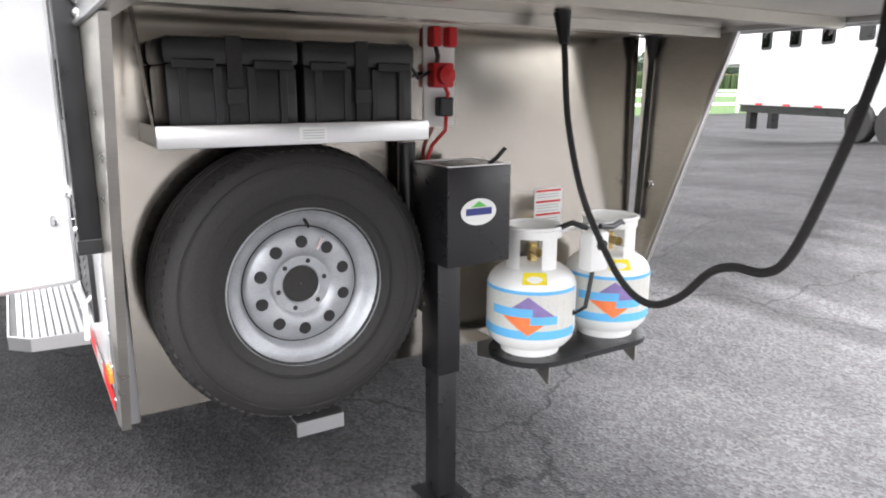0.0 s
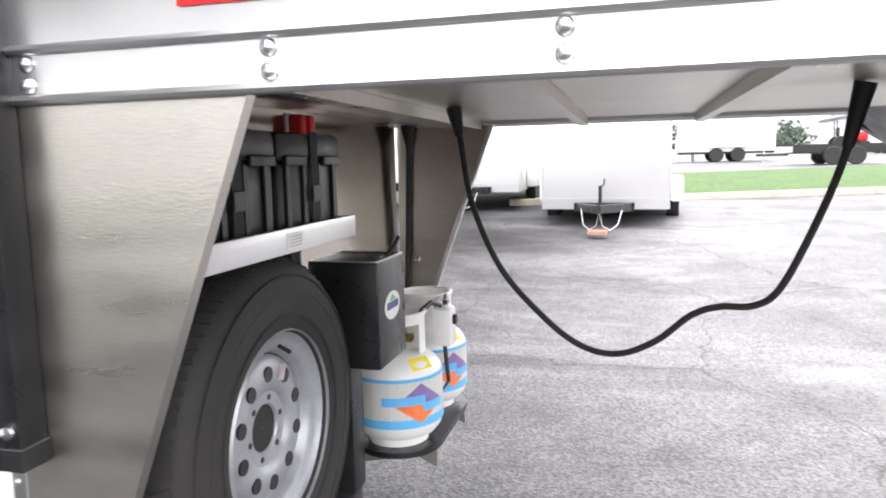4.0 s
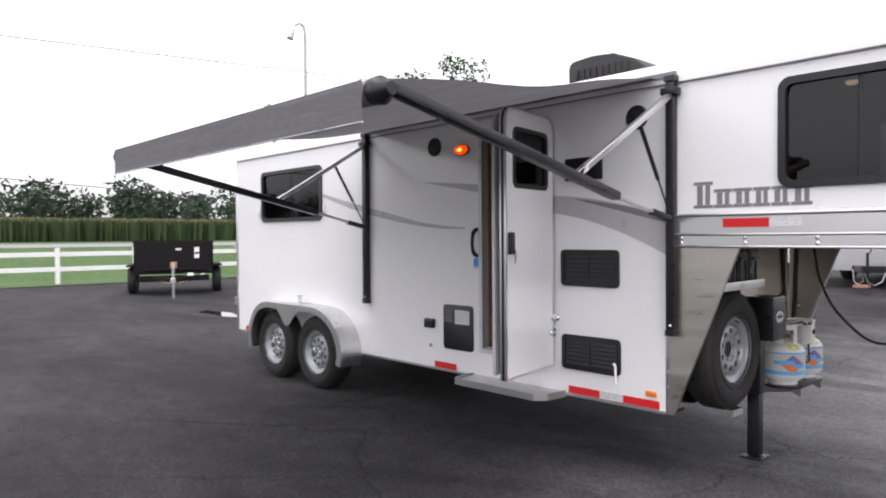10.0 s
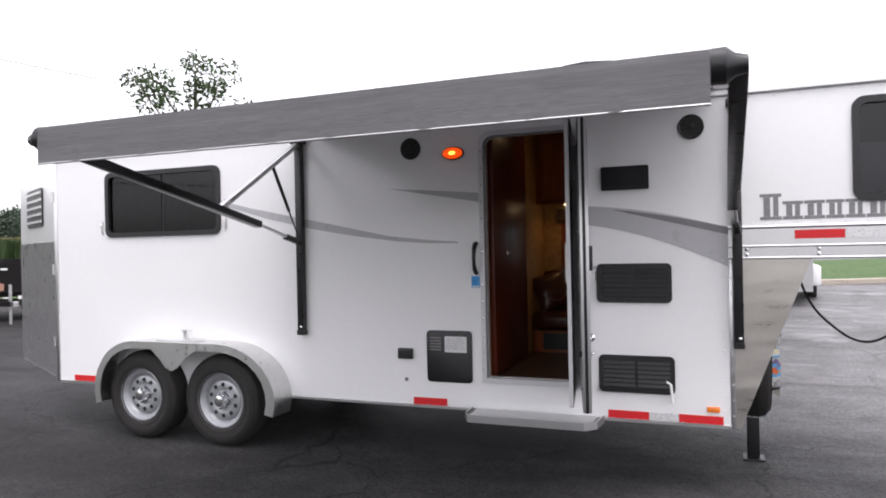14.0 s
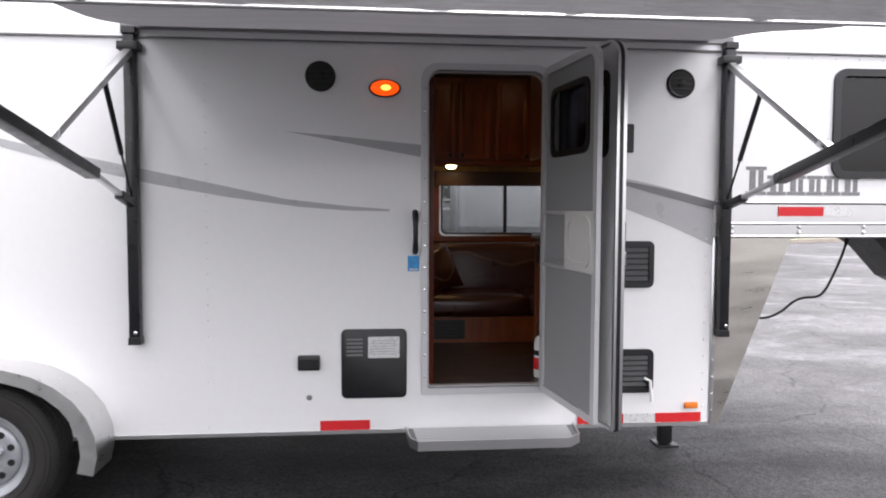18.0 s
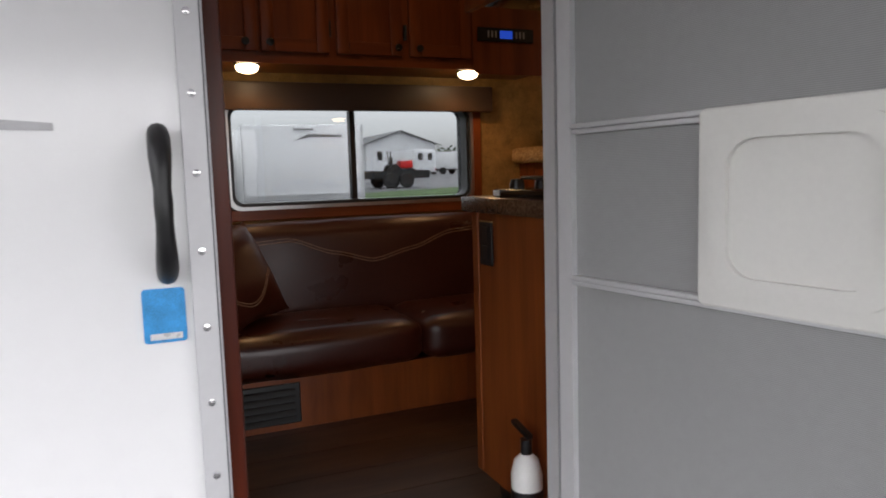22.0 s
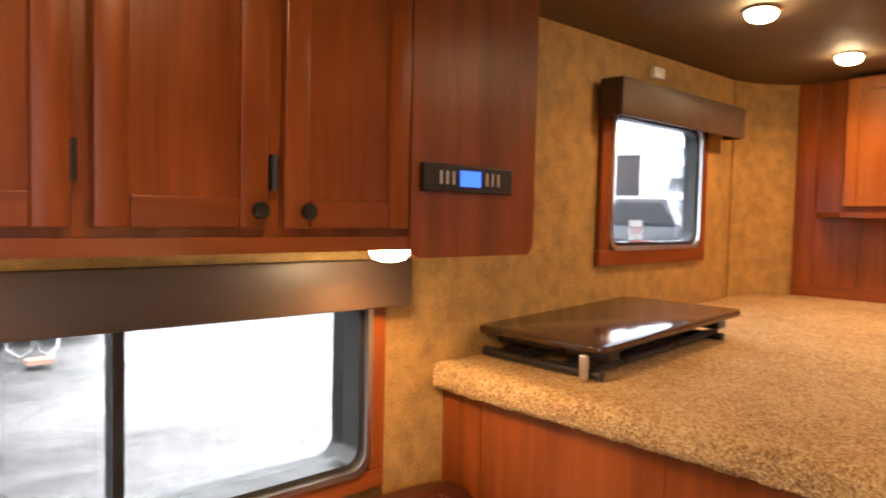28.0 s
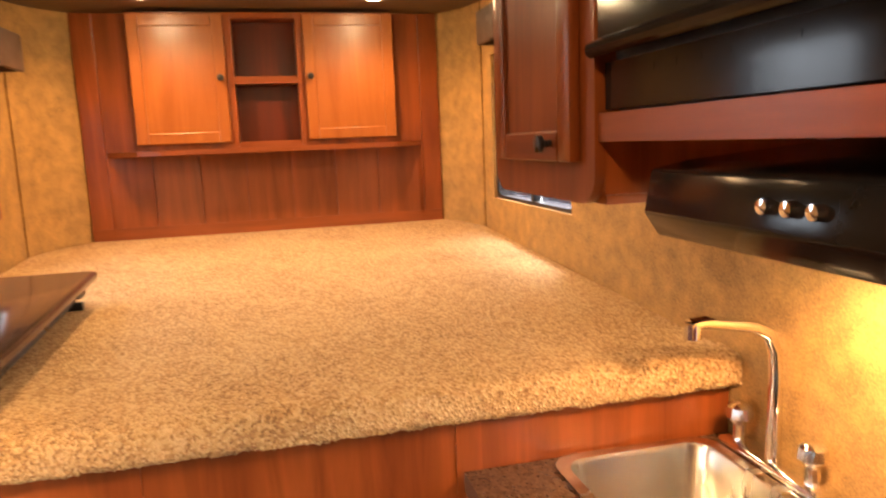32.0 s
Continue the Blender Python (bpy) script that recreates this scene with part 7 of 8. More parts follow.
for x, y in ((-0.73, 0.26), (-0.52, 0.26)):
    part("burner", bm_lathe([(0.05, 0), (0.046, 0.012), (0.03, 0.02), (0.001, 0.022)], 22, Matrix.Translation((x, y, CZ + 0.022))), M_BLACKM, ck, "", True)
    part("grate", join(bm_tube([(x - 0.09, y, CZ + 0.05), (x + 0.09, y, CZ + 0.05)], 0.005, 8), bm_tube([(x, y - 0.11, CZ + 0.05), (x, y + 0.11, CZ + 0.05)], 0.005, 8), bm_tube([(x - 0.09, y - 0.1, CZ + 0.02), (x - 0.09, y - 0.1, CZ + 0.05), (x - 0.09, y + 0.1, CZ + 0.05), (x - 0.09, y + 0.1, CZ + 0.02)], 0.005, 8), bm_tube([(x + 0.09, y - 0.1, CZ + 0.02), (x + 0.09, y - 0.1, CZ + 0.05), (x + 0.09, y + 0.1, CZ + 0.05), (x + 0.09, y + 0.1, CZ + 0.02)], 0.005, 8)), M_BLACKM, ck, "wire grate", True)
part("label", bm_boxes((-0.836, 0.455, CZ + 0.004, -0.8355, 0.49, CZ + 0.018)), M_PROPANE, ck, "small white label")
ot = thing("outlet", "black outlet plate with a bright edge on the galley end", "outlet", at=(CX0 + 0.03, 0.55, 1.32))
part("plate", bm_boxes((CX0 + 0.0225, 0.462, 1.335, CX0 + 0.0295, 0.532, 1.452), bevel=0.002), M_BLACK, ot)
part("top_edge", bm_boxes((CX0 + 0.0222, 0.463, 1.4522, CX0 + 0.0296, 0.531, 1.4542)), M_BRASS, ot, "worn bright edge")
part("switch", bm_boxes((CX0 + 0.0205, 0.48, 1.352, CX0 + 0.0224, 0.514, 1.388)), M_BLACKM, ot)
part("switch", bm_boxes((CX0 + 0.0205, 0.48, 1.402, CX0 + 0.0224, 0.514, 1.438)), M_BLACKM, ot)
# overhead galley units on the door wall
gc = thing("galley_overhead", "cherry overhead galley cabinet with one framed door", "cabinet", at=(0.1, 0.3, 2.03))
YG = 0.455
part("body", bm_boxes((-0.205, 0.067, 2.045, 0.25, YG, ZC - 0.001)), M_CHERRY, gc)
part("face_frame", bm_ring(rrect(-0.207, 2.03, 0.27, ZC - 0.002, 0.05), rrect(-0.155, 2.12, 0.195, ZC - 0.04, 0.01), "y", YG + 0.0005, YG + 0.018), M_CHERRY, gc, "face frame with rounded corners", True)
panel_door(-0.16, 2.095, 0.205, 2.665, YG + 0.0185, gc, -0.085, 2.125, out=1)
part("lower_lip", bm_boxes((-0.205, 0.10, 2.03, 0.24, YG - 0.002, 2.0445)), M_CHERRYX, gc)
mwc = thing("microwave_shelf", "cherry shelf unit holding the microwave", "shelf", at=(-0.5, 0.3, 2.1))
part("shelf", bm_boxes((-0.905, 0.067, 2.126, -0.207, YG + 0.012, 2.168)), M_CHERRYX, mwc)
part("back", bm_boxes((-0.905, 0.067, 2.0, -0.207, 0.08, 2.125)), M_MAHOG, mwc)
part("end_panel", bm_boxes((-0.923, 0.067, 1.985, -0.9055, YG, ZC - 0.001)), M_CHERRY, mwc)
mw = thing("microwave", "black microwave oven above the galley", "microwave", at=(-0.5, 0.3, 2.2))
part("body", bm_boxes((-0.90, 0.09, 2.169, -0.212, YG - 0.01, 2.66), bevel=0.01), M_BLACK, mw)
part("door_glass", bm_boxes((-0.898, YG - 0.0095, 2.262, -0.214, YG + 0.022, 2.655), bevel=0.012), M_ENAMEL, mw, "glossy black door")
part("handle_bar", bm_tube([(-0.896, YG + 0.026, 2.258), (-0.216, YG + 0.026, 2.258)], 0.012, 10), M_ENAMEL, mw, "", True)
part("vent_strip", bm_boxes((-0.898, YG - 0.0098, 2.172, -0.214, YG + 0.004, 2.24)), M_ENAMEL, mw)
for i in range(12):
    part("vent_slot", bm_boxes((-0.87 + 0.052 * i, YG + 0.0042, 2.217, -0.832 + 0.052 * i, YG + 0.0046, 2.226)), M_ENAMEL, mw)
part("badge", bm_prism([(-0.395, 2.30), (-0.385, 2.31), (-0.375, 2.30)], "y", YG + 0.0222, YG + 0.0235), M_TRIM, mw, "small bright badge")
hood = thing("range_hood", "black sloping range hood under the microwave shelf", "range hood", at=(-0.5, 0.25, 2.0))
part("body", bm_prism([(0.081, 1.998), (0.081, 2.124), (0.40, 2.098), (0.452, 2.088), (0.462, 2.03), (0.44, 1.998)], "x", -0.904, -0.33, 0.004), M_ENAMEL, hood, "", True)
for i in range(3):
    part("knob", bm_lathe([(0.009, 0), (0.008, 0.01), (0.001, 0.011)], 14, Matrix.Translation((-0.64 + 0.035 * i, 0.457, 2.058)) @ Matrix.Rotation(radians(-90), 4, "X")), M_CHROME, hood, "small bright knob", True)
fx = thing("fire_extinguisher", "small white fire extinguisher with a red label by the door", "fire extinguisher", at=(-0.898, 0.225, ZF))
m = Matrix.Translation((-0.898, 0.225, ZF + 0.004))
part("bottle", bm_lathe([(0.034, 0), (0.038, 0.01), (0.038, 0.20), (0.03, 0.235), (0.014, 0.25)], 24, m), M_PROPANE, fx, "", True)
part("label", bm_lathe([(0.0385, 0.05), (0.039, 0.051), (0.039, 0.12), (0.0385, 0.121)], 24, m), M_RED, fx, "red label")
part("head", join(bm_tube([(-0.898, 0.225, ZF + 0.25), (-0.898, 0.225, ZF + 0.29)], 0.014, 12), bm_bar((-0.898, 0.205, ZF + 0.30), (-0.898, 0.285, ZF + 0.315), 0.015, 0.012)), M_BLACK, fx, "black valve and lever", True)
part("band", bm_lathe([(0.0385, 0.135), (0.039, 0.136), (0.039, 0.165), (0.0385, 0.166)], 24, m), M_BLACK, fx, "black band")
# sticker on the bed window, emergency handle
es_ = thing("exit_sticker", "white exit sticker with red letters on the bed window", "sticker", at=(1.01, YI, 2.01))
part("sheet", bm_boxes((0.963, 1.9005, 2.017, 1.057, 1.9009, 2.09)), M_STICKER, es_)
cu = bpy.data.curves.new("exit_text", "FONT")
cu.body = "EXIT"
cu.size = 0.039
cu.extrude = 0.0006
cu.align_x = "CENTER"
tx = new("text", cu)
tx.parent = es_
tx.matrix_parent_inverse = base_of(es_).inverted()
tx.matrix_basis = pose(1.01, 1.8994, 2.037, 90, 0, 0)
cu.materials.append(M_RED)
eh = thing("window_latch", "red emergency latch on the bed window", "latch", at=(0.95, YI, 2.0))
part("lever", bm_boxes((0.95, 1.872, 2.0, 1.07, 1.886, 2.014), bevel=0.004), M_RED, eh, "", True)


# ---- the lot around ----
M_BRICKISH = paint("reddish_wood", (0.36, 0.19, 0.14), 0.8, 0, 8, 0.3)


def box_trailer(at, label, k=1.0):
    """A white enclosed trailer seen from its front, built round its own base point with the front at y = 0."""
    t = thing("cargo_trailer", label, "trailer", "trailers on the lot")
    part("body", bm_boxes((-0.96, 0.0, 0.27, 0.96, 3.6, 2.06), bevel=0.03), M_WHITE, t, "white body", True)
    part("stone_guard", bm_boxes((-0.94, -0.012, 0.445, 0.94, -0.002, 0.95)), M_TRIM, t, "bright aluminium stone guard")
    part("lower_panel", bm_boxes((-0.96, -0.010, 0.275, 0.96, -0.002, 0.415)), M_TRIM, t, "", True)
    part("corner", bm_boxes((-0.97, -0.016, 0.475, -0.945, 0.03, 2.06), (0.945, -0.016, 0.475, 0.97, 0.03, 2.06), (-0.97, -0.03, 0.415, 0.97, 0.03, 0.445)), M_TRIM, t)
    part("tongue", join(bm_bar((-0.42, -0.02, 0.31), (0.0, -1.0, 0.34), 0.06, 0.12), bm_bar((0.42, -0.02, 0.31), (0.0, -1.0, 0.34), 0.06, 0.12), bm_boxes((-0.45, -0.1, 0.24, 0.45, -0.04, 0.38))), M_BLACKM, t, "black A-frame tongue")
    part("tongue_jack", join(bm_tube([(0, -0.7, 0.1), (0, -0.7, 0.66)], 0.026, 10), bm_tube([(0, -0.7, 0.65), (0.05, -0.7, 0.67), (0.06, -0.7, 0.76)], 0.012, 8)), M_BLACKM, t, "", True)
    part("safety_chain", bm_tube([(-0.28, -0.6, 0.32), (-0.24, -0.7, 0.1), (-0.14, -0.8, 0.035), (-0.04, -0.85, 0.1), (0.0, -0.88, 0.3), (0.05, -0.85, 0.09), (0.15, -0.8, 0.03), (0.25, -0.7, 0.1), (0.3, -0.6, 0.3)], 0.008, 8), M_TRIM, t, "", True)
    part("block", bm_boxes((-0.13, -1.15, 0.0, 0.13, -0.95, 0.05)), M_BRICKISH, t, "reddish wooden block")
    for s in (-1, 1):
        part("wheel_cover", bm_boxes((s * 1.065 - 0.1, 0.9, 0.33, s * 1.065 + 0.1, 2.2, 0.74), bevel=0.04), M_WHITE, t, "white fender", True)
        part("tyre", bm_lathe([(0.2, -0.1), (0.31, -0.1), (0.33, -0.07), (0.33, 0.07), (0.31, 0.1), (0.2, 0.1)], 28, Matrix.Translation((s * 1.0, 1.55, 0.33)) @ Matrix.Rotation(radians(90), 4, "Y")), M_RUBBER, t, "", True)
    part("maker_mark", bm_prism([(-0.15, 1.80), (0.1, 1.86), (0.62, 1.86), (0.62, 1.89), (0.08, 1.91)], "y", -0.006, -0.002), M_LETTER, t, "dark slanted maker's mark")
    part("marker_lights", bm_boxes((-0.16, -0.015, 1.97, 0.16, -0.002, 1.995)), M_LETTER, t)
    t.matrix_basis = at @ Matrix.Diagonal((k, 1, k, 1))
    return t


box_trailer(pose(0.68, 10.05, ground_z(0, 10.05), 0, 0, -3), "white enclosed cargo trailer with a bright aluminium guard on the lot")


def stock_trailer(at, label):
    """A long white slatted horse trailer, side towards -y, from x = 0 (rear) to x = -8 (nose)."""
    t = thing("horse_trailer", label, "trailer", "trailers on the lot")
    part("body", bm_boxes((-7.0, 0.0, 0.62, 0.0, 1.35, 2.85), bevel=0.05), M_WHITE, t, "white body", True)
    part("neck", bm_boxes((-9.2, 0.05, 1.65, -7.0, 1.3, 2.85), bevel=0.05), M_WHITE, t, "", True)
    for i in range(10):
        part("slat", bm_boxes((-6.9, -0.02, 0.72 + 0.09 * i, -0.1, -0.001, 0.77 + 0.09 * i)), M_WHITE, t)
    for i in range(5):
        x = -6.0 + 1.15 * i
        w = part("window", bm_prism(rrect(x, 1.95, x + 0.42, 2.5, 0.06), "y", -0.03, -0.001), M_BLACK, t, "dark window")
        part("pane", bm_prism(rrect(x + 0.05, 2.0, x + 0.37, 2.45, 0.04), "y", -0.034, -0.0305), M_GLASS, w)
        part("tie_ring", bm_tube([(x + 0.2, -0.02, 1.65), (x + 0.24, -0.05, 1.65), (x + 0.28, -0.02, 1.65)], 0.01, 6), M_TRIM, t)
        part("reflector", bm_boxes((x, -0.024, 0.64, x + 0.25, -0.001, 0.68)), M_RED, t)
    part("fender", bm_prism([(-2.6, 0.55), (-2.45, 0.86), (-2.1, 0.95), (-1.15, 0.95), (-0.8, 0.86), (-0.65, 0.55)], "y", -0.1, -0.001), M_WHITE, t)
    for x in (-2.05, -1.2):
        w = part("tyre", bm_lathe([(0.2, -0.1), (0.36, -0.1), (0.385, -0.07), (0.385, 0.07), (0.36, 0.1), (0.2, 0.1)], 28, Matrix.Translation((x, -0.1, 0.385)) @ Matrix.Rotation(radians(90), 4, "X")), M_RUBBER, t, "", True)
        part("rim", bm_lathe([(0.2, 0.09), (0.19, 0.06), (0.06, 0.07), (0.05, 0.1), (0.001, 0.1)], 24, Matrix.Translation((x, -0.1, 0.385)) @ Matrix.Rotation(radians(90), 4, "X")), M_RIM, w, "silver rim", True)
    part("underbody", bm_boxes((-6.9, 0.1, 0.45, -0.1, 1.25, 0.62)), M_BLACKM, t)
    part("front_leg", bm_boxes((-7.1, 0.4, 0.0, -6.9, 0.6, 0.7)), M_BLACKM, t)
    part("front_leg", bm_boxes((-7.1, 1.0, 0.0, -6.9, 1.2, 0.7)), M_BLACKM, t)
    t.matrix_basis = at
    return t


stock_trailer(pose(-3.41, 13.2, ground_z(-5.0, 13.9), 0, 0, -25), "long white slatted horse trailer parked across the lot")
box2 = box_trailer(pose(-1.88, 11.9, ground_z(-1.9, 13.4), 0, 0, 0), "white cargo trailer with a spare wheel beside the horse trailer")
sp2 = part("spare_tyre", bm_lathe([(0.2, -0.09), (0.3, -0.09), (0.33, -0.06), (0.33, 0.06), (0.3, 0.09), (0.2, 0.09)], 28, Matrix.Translation((-0.78, -0.12, 1.25)) @ Matrix.Rotation(radians(90), 4, "X")), M_RUBBER, None, "black spare tyre", True)
sp2.parent = box2
sr2 = part("spare_rim", bm_lathe([(0.2, 0.08), (0.19, 0.05), (0.06, 0.06), (0.05, 0.09), (0.001, 0.09)], 24, Matrix.Translation((-0.78, -0.12, 1.25)) @ Matrix.Rotation(radians(90), 4, "X")), M_RIM, None, "silver rim", True)
sr2.parent = box2

# grass island with kerb, in front and to the right of the far lot


def near_edge(x):
    return 13.2 + 0.29 * x


bm = bmesh.new()
rows = []
for x in [-1.2, -0.6, 0, 0.5, 1, 2, 4, 6, 8, 11, 14, 18, 22]:
    y0, y1 = near_edge(x), 19.7 + 0.58 * x
    rows.append([bm.verts.new((x, y, ground_z(x, y) + 0.09 + 0.02 * noise.noise((x, y, 0)))) for y in [y0 + (y1 - y0) * k / 8 for k in range(9)]])
for a, b in zip(rows, rows[1:]):
    for i in range(len(a) - 1):
        bm.faces.new((a[i], b[i], b[i + 1], a[i + 1]))
tagged(part("grass", bm, M_GRASS, None, "", True), "mown green grass island", "grass", kind="structure")
run = [(-1.25 + 1.0 * i, near_edge(-1.25 + 1.0 * i) - 0.08) for i in range(24)]
kerb = thing("kerb", "worn concrete kerb along the grass", "kerb", kind="structure")
for p, q in zip(run, run[1:]):
    part("kerb_stone", bm_bar((*p, ground_z(*p) + 0.04), (*q, ground_z(*q) + 0.04), 0.16, 0.16), M_KERB, kerb)


def fence_run(p, q, label):
    f = thing("rail_fence", label, "fence", "white rail fences", at=(p[0], p[1], 0))
    p, q = Vector((*p, 0)), Vector((*q, 0))
    L = (q - p).length
    d = (q - p) / L
    n = max(2, int(L / 2.6))
    for i in range(n + 1):
        c = p + d * (L * i / n)
        g = ground_z(c.x, c.y)
        part("post", bm_boxes((c.x - 0.07, c.y - 0.07, g - 0.05, c.x + 0.07, c.y + 0.07, g + 1.3), bevel=0.015), M_FENCE, f)
    for z in (0.55, 1.08):
        for i in range(n):
            a, b = p + d * (L * i / n), p + d * (L * (i + 1) / n)
            part("rail", bm_bar((a.x, a.y, z + ground_z(a.x, a.y)), (b.x, b.y, z + ground_z(b.x, b.y)), 0.05, 0.16), M_FENCE, f)


def slope_strip(x0, x1, h):
    """A strip along y that lies on the rising land."""
    bm = bmesh.new()
    xs = sorted({x0, x1, *[x for x in (-27, -30, -34, -48, -100) if x0 < x < x1]})
    ys = [-200, -100, -40, 2.5, 13, 30, 60, 100, 150, 220]
    g = [[bm.verts.new((x, y, ground_z(x, y) + h)) for y in ys] for x in xs]
    for i in range(len(xs) - 1):
        for j in range(len(ys) - 1):
            bm.faces.new((g[i][j], g[i + 1][j], g[i + 1][j + 1], g[i][j + 1]))
    return bm


fence_run((-25, -16), (-25, 40), "white two-rail vinyl fence along the lot")
tagged(part("verge", slope_strip(-34, -24.0, 0.03), M_GRASS), "grass verge by the road", "grass", kind="structure")
tagged(part("road", slope_strip(-41, -34.2, 0.04), paint("pale_road", (0.2, 0.2, 0.2), 0.6, 0, 1, 0.1)), "grey country road", "road", kind="structure")
tagged(part("field", slope_strip(-200, -41.2, 0.03), M_GRASS), "green field beyond the road", "field", kind="structure")

M_CORN = paint("corn_leaves", (0.03, 0.055, 0.014), 0.8, 0, 2, 0.4)
M_TASSEL = paint("corn_tassels", (0.16, 0.14, 0.06), 0.8, 0, 2, 0.3)
M_LEAF = paint("tree_leaves", (0.045, 0.075, 0.025), 0.8, 0, 1.5, 0.4)
# Distance haze put into the colour: greyer and bluer than the near leaves.
M_HAZED_LEAF = paint("hazed_far_leaves", (0.04, 0.06, 0.04), 0.9, 0, 0.4, 0.35)
M_BARK = paint("bark", (0.1, 0.075, 0.055), 0.9, 0, 6, 0.3, 0.5, 40)


def leaf_cloud(bm, centre, radius, count, size, rng, flat=0.8):
    """Small leaf blades thrown through a rounded volume."""
    for _ in range(count):
        u = Vector((rng.gauss(0, 1), rng.gauss(0, 1), rng.gauss(0, 1))).normalized() * radius * (rng.random() ** 0.4)
        c = Vector(centre) + Vector((u.x, u.y, u.z * flat))
        a = Vector((rng.uniform(-1, 1), rng.uniform(-1, 1), rng.uniform(-1, 1))).normalized()
        b = a.orthogonal().normalized() * rng.uniform(0.35, 0.6)
        s = size * rng.uniform(0.6, 1.3)
        vs = [bm.verts.new(c + s * v) for v in (-a, b * 0.9, a, -b * 0.9)]
        bm.faces.new(vs)


rng = random.Random(4)
bm = bmesh.new()
for i in range(38000):
    x, y = -46 - 14 * rng.random() ** 1.6, rng.uniform(-45, 90)
    h = rng.uniform(1.36, 1.54)
    a = rng.uniform(0, 3.14)
    g = ground_z(x, y)
    dx, dy = 0.13 * math.cos(a), 0.13 * math.sin(a)
    vs = [bm.verts.new(p) for p in ((x - dx * 0.25, y - dy * 0.25, g), (x + dx * 0.25, y + dy * 0.25, g), (x + dx, y + dy, g + h * 0.72), (x, y, g + h), (x - dx, y - dy, g + h * 0.8))]
    bm.faces.new(vs)
corn = tagged(part("corn_field", bm, M_CORN), "tall green corn with tan tassels beyond the road", "corn", kind="stuff")
bm = bmesh.new()
for i in range(9000):
    x, y = -46 - 14 * rng.random() ** 1.6, rng.uniform(-45, 90)
    g, h = ground_z(x, y), rng.uniform(1.42, 1.66)
    vs = [bm.verts.new(p) for p in ((x, y - 0.05, g + h - 0.2), (x, y + 0.05, g + h - 0.2), (x, y + rng.uniform(-0.1, 0.1), g + h))]
    bm.faces.new(vs)
tagged(part("tassels", bm, M_TASSEL, corn), kind="stuff")
bm = bmesh.new()
for i in range(170):
    x, y = -rng.uniform(150, 190), -120 + 400 * i / 170 + rng.uniform(-2, 2)
    leaf_cloud(bm, (x, y, ground_z(x, y) + rng.uniform(2.2, 5.6)), rng.uniform(3.6, 5.6), 330, 0.62, rng, 0.95)
tagged(part("far_woods", bm, M_HAZED_LEAF), "dark line of woods on the horizon", "woods", kind="stuff")
bm = bmesh.new()
for i in range(110):
    x, y = -60 + 260 * i / 110 + rng.uniform(-3, 3), rng.uniform(190, 220)
    leaf_cloud(bm, (x, y, ground_z(x, y) + rng.uniform(2, 4)), rng.uniform(3, 5), 110, 0.9, rng, 1.1)
tagged(part("far_woods", bm, M_HAZED_LEAF), "dark line of woods behind the lot", "woods", kind="stuff")


def tree(at, h, spread, count, seed, label):
    t = thing("tree", label, "tree")
    r = random.Random(seed)
    limbs = bm_tube([(0, 0, 0), (0.05, 0.02, h * 0.3), (-0.05, 0.04, h * 0.62), (0.02, 0, h * 0.95)], [0.22, 0.17, 0.1, 0.03], 10)
    tips = []
    for i in range(15):
        a, z = r.uniform(0, 6.28), h * r.uniform(0.3, 0.75)
        e = Vector((math.cos(a) * spread * r.uniform(0.5, 0.95), math.sin(a) * spread * r.uniform(0.5, 0.95), z + h * r.uniform(0.12, 0.3)))
        m = Vector((e.x * 0.45, e.y * 0.45, z + (e.z - z) * 0.3))
        bm_tube([(0, 0, z), m, e], [0.07, 0.045, 0.012], 6, limbs)
        tips += [e, m.lerp(e, 0.6)]
    part("trunk", limbs, M_BARK, t, "grey-brown trunk and limbs", True)
    crown = bmesh.new()
    tips += [Vector((0.1 * k, -0.1 * k, h * (0.6 + 0.09 * k))) for k in range(5)]
    for e in tips:
        leaf_cloud(crown, e, spread * r.uniform(0.22, 0.36), count, 0.085, r, 0.9)
    part("crown", crown, M_LEAF, t, "thin crown of small leaves")
    t.matrix_basis = at
    return t


tree(pose(-16.1, 13.6, ground_z(-16.1, 13.6)), 8.1, 2.0, 170, 5, "young leafy tree behind the trailer")

# light pole and power lines
def light_pole(px, py, top, label):
    g = ground_z(px, py)
    lp = thing("light_pole", label, "light pole", "light poles by the road", at=(px, py, g))
    part("pole", bm_tube([(px, py, g), (px, py, top - 0.5), (px, py - 0.08, top - 0.12), (px, py - 0.3, top), (px, py - 0.55, top - 0.15), (px, py - 0.72, top - 0.5)], [0.11, 0.075, 0.065, 0.06, 0.055, 0.055], 12), M_GREY, lp, "", True)
    part("lamp_head", bm_tube([(px, py - 0.70, top - 0.45), (px, py - 0.76, top - 0.62), (px, py - 0.84, top - 0.85)], [0.08, 0.14, 0.16], 14), M_GREY, lp, "drooping lamp head", True)


light_pole(-27, 14.2, 12.0, "tall grey light pole with a drooping lamp head")


def power_line(pts, label):
    tagged(part("power_line", bm_tube(pts, 0.02, 5), M_RUBBER), label, "cable", kind="structure")


power_line([(-30, -60 + 8 * i, 9.85 + 0.052 * (-60 + 8 * i - 3.6)) for i in range(20)], "thin black overhead power line")
power_line([(-30, -60 + 8 * i, 4.0 - 0.055 * (-60 + 8 * i - 3.3)) for i in range(12)], "thin low overhead cable by the road")

# black dump trailers by the fence
M_DUMP = paint("black_steel", (0.008, 0.0068, 0.0070), 0.8, 0.0, 4, 0.3)
M_DUMP.node_tree.nodes["Principled BSDF"].inputs["Specular IOR Level"].default_value = 0.2


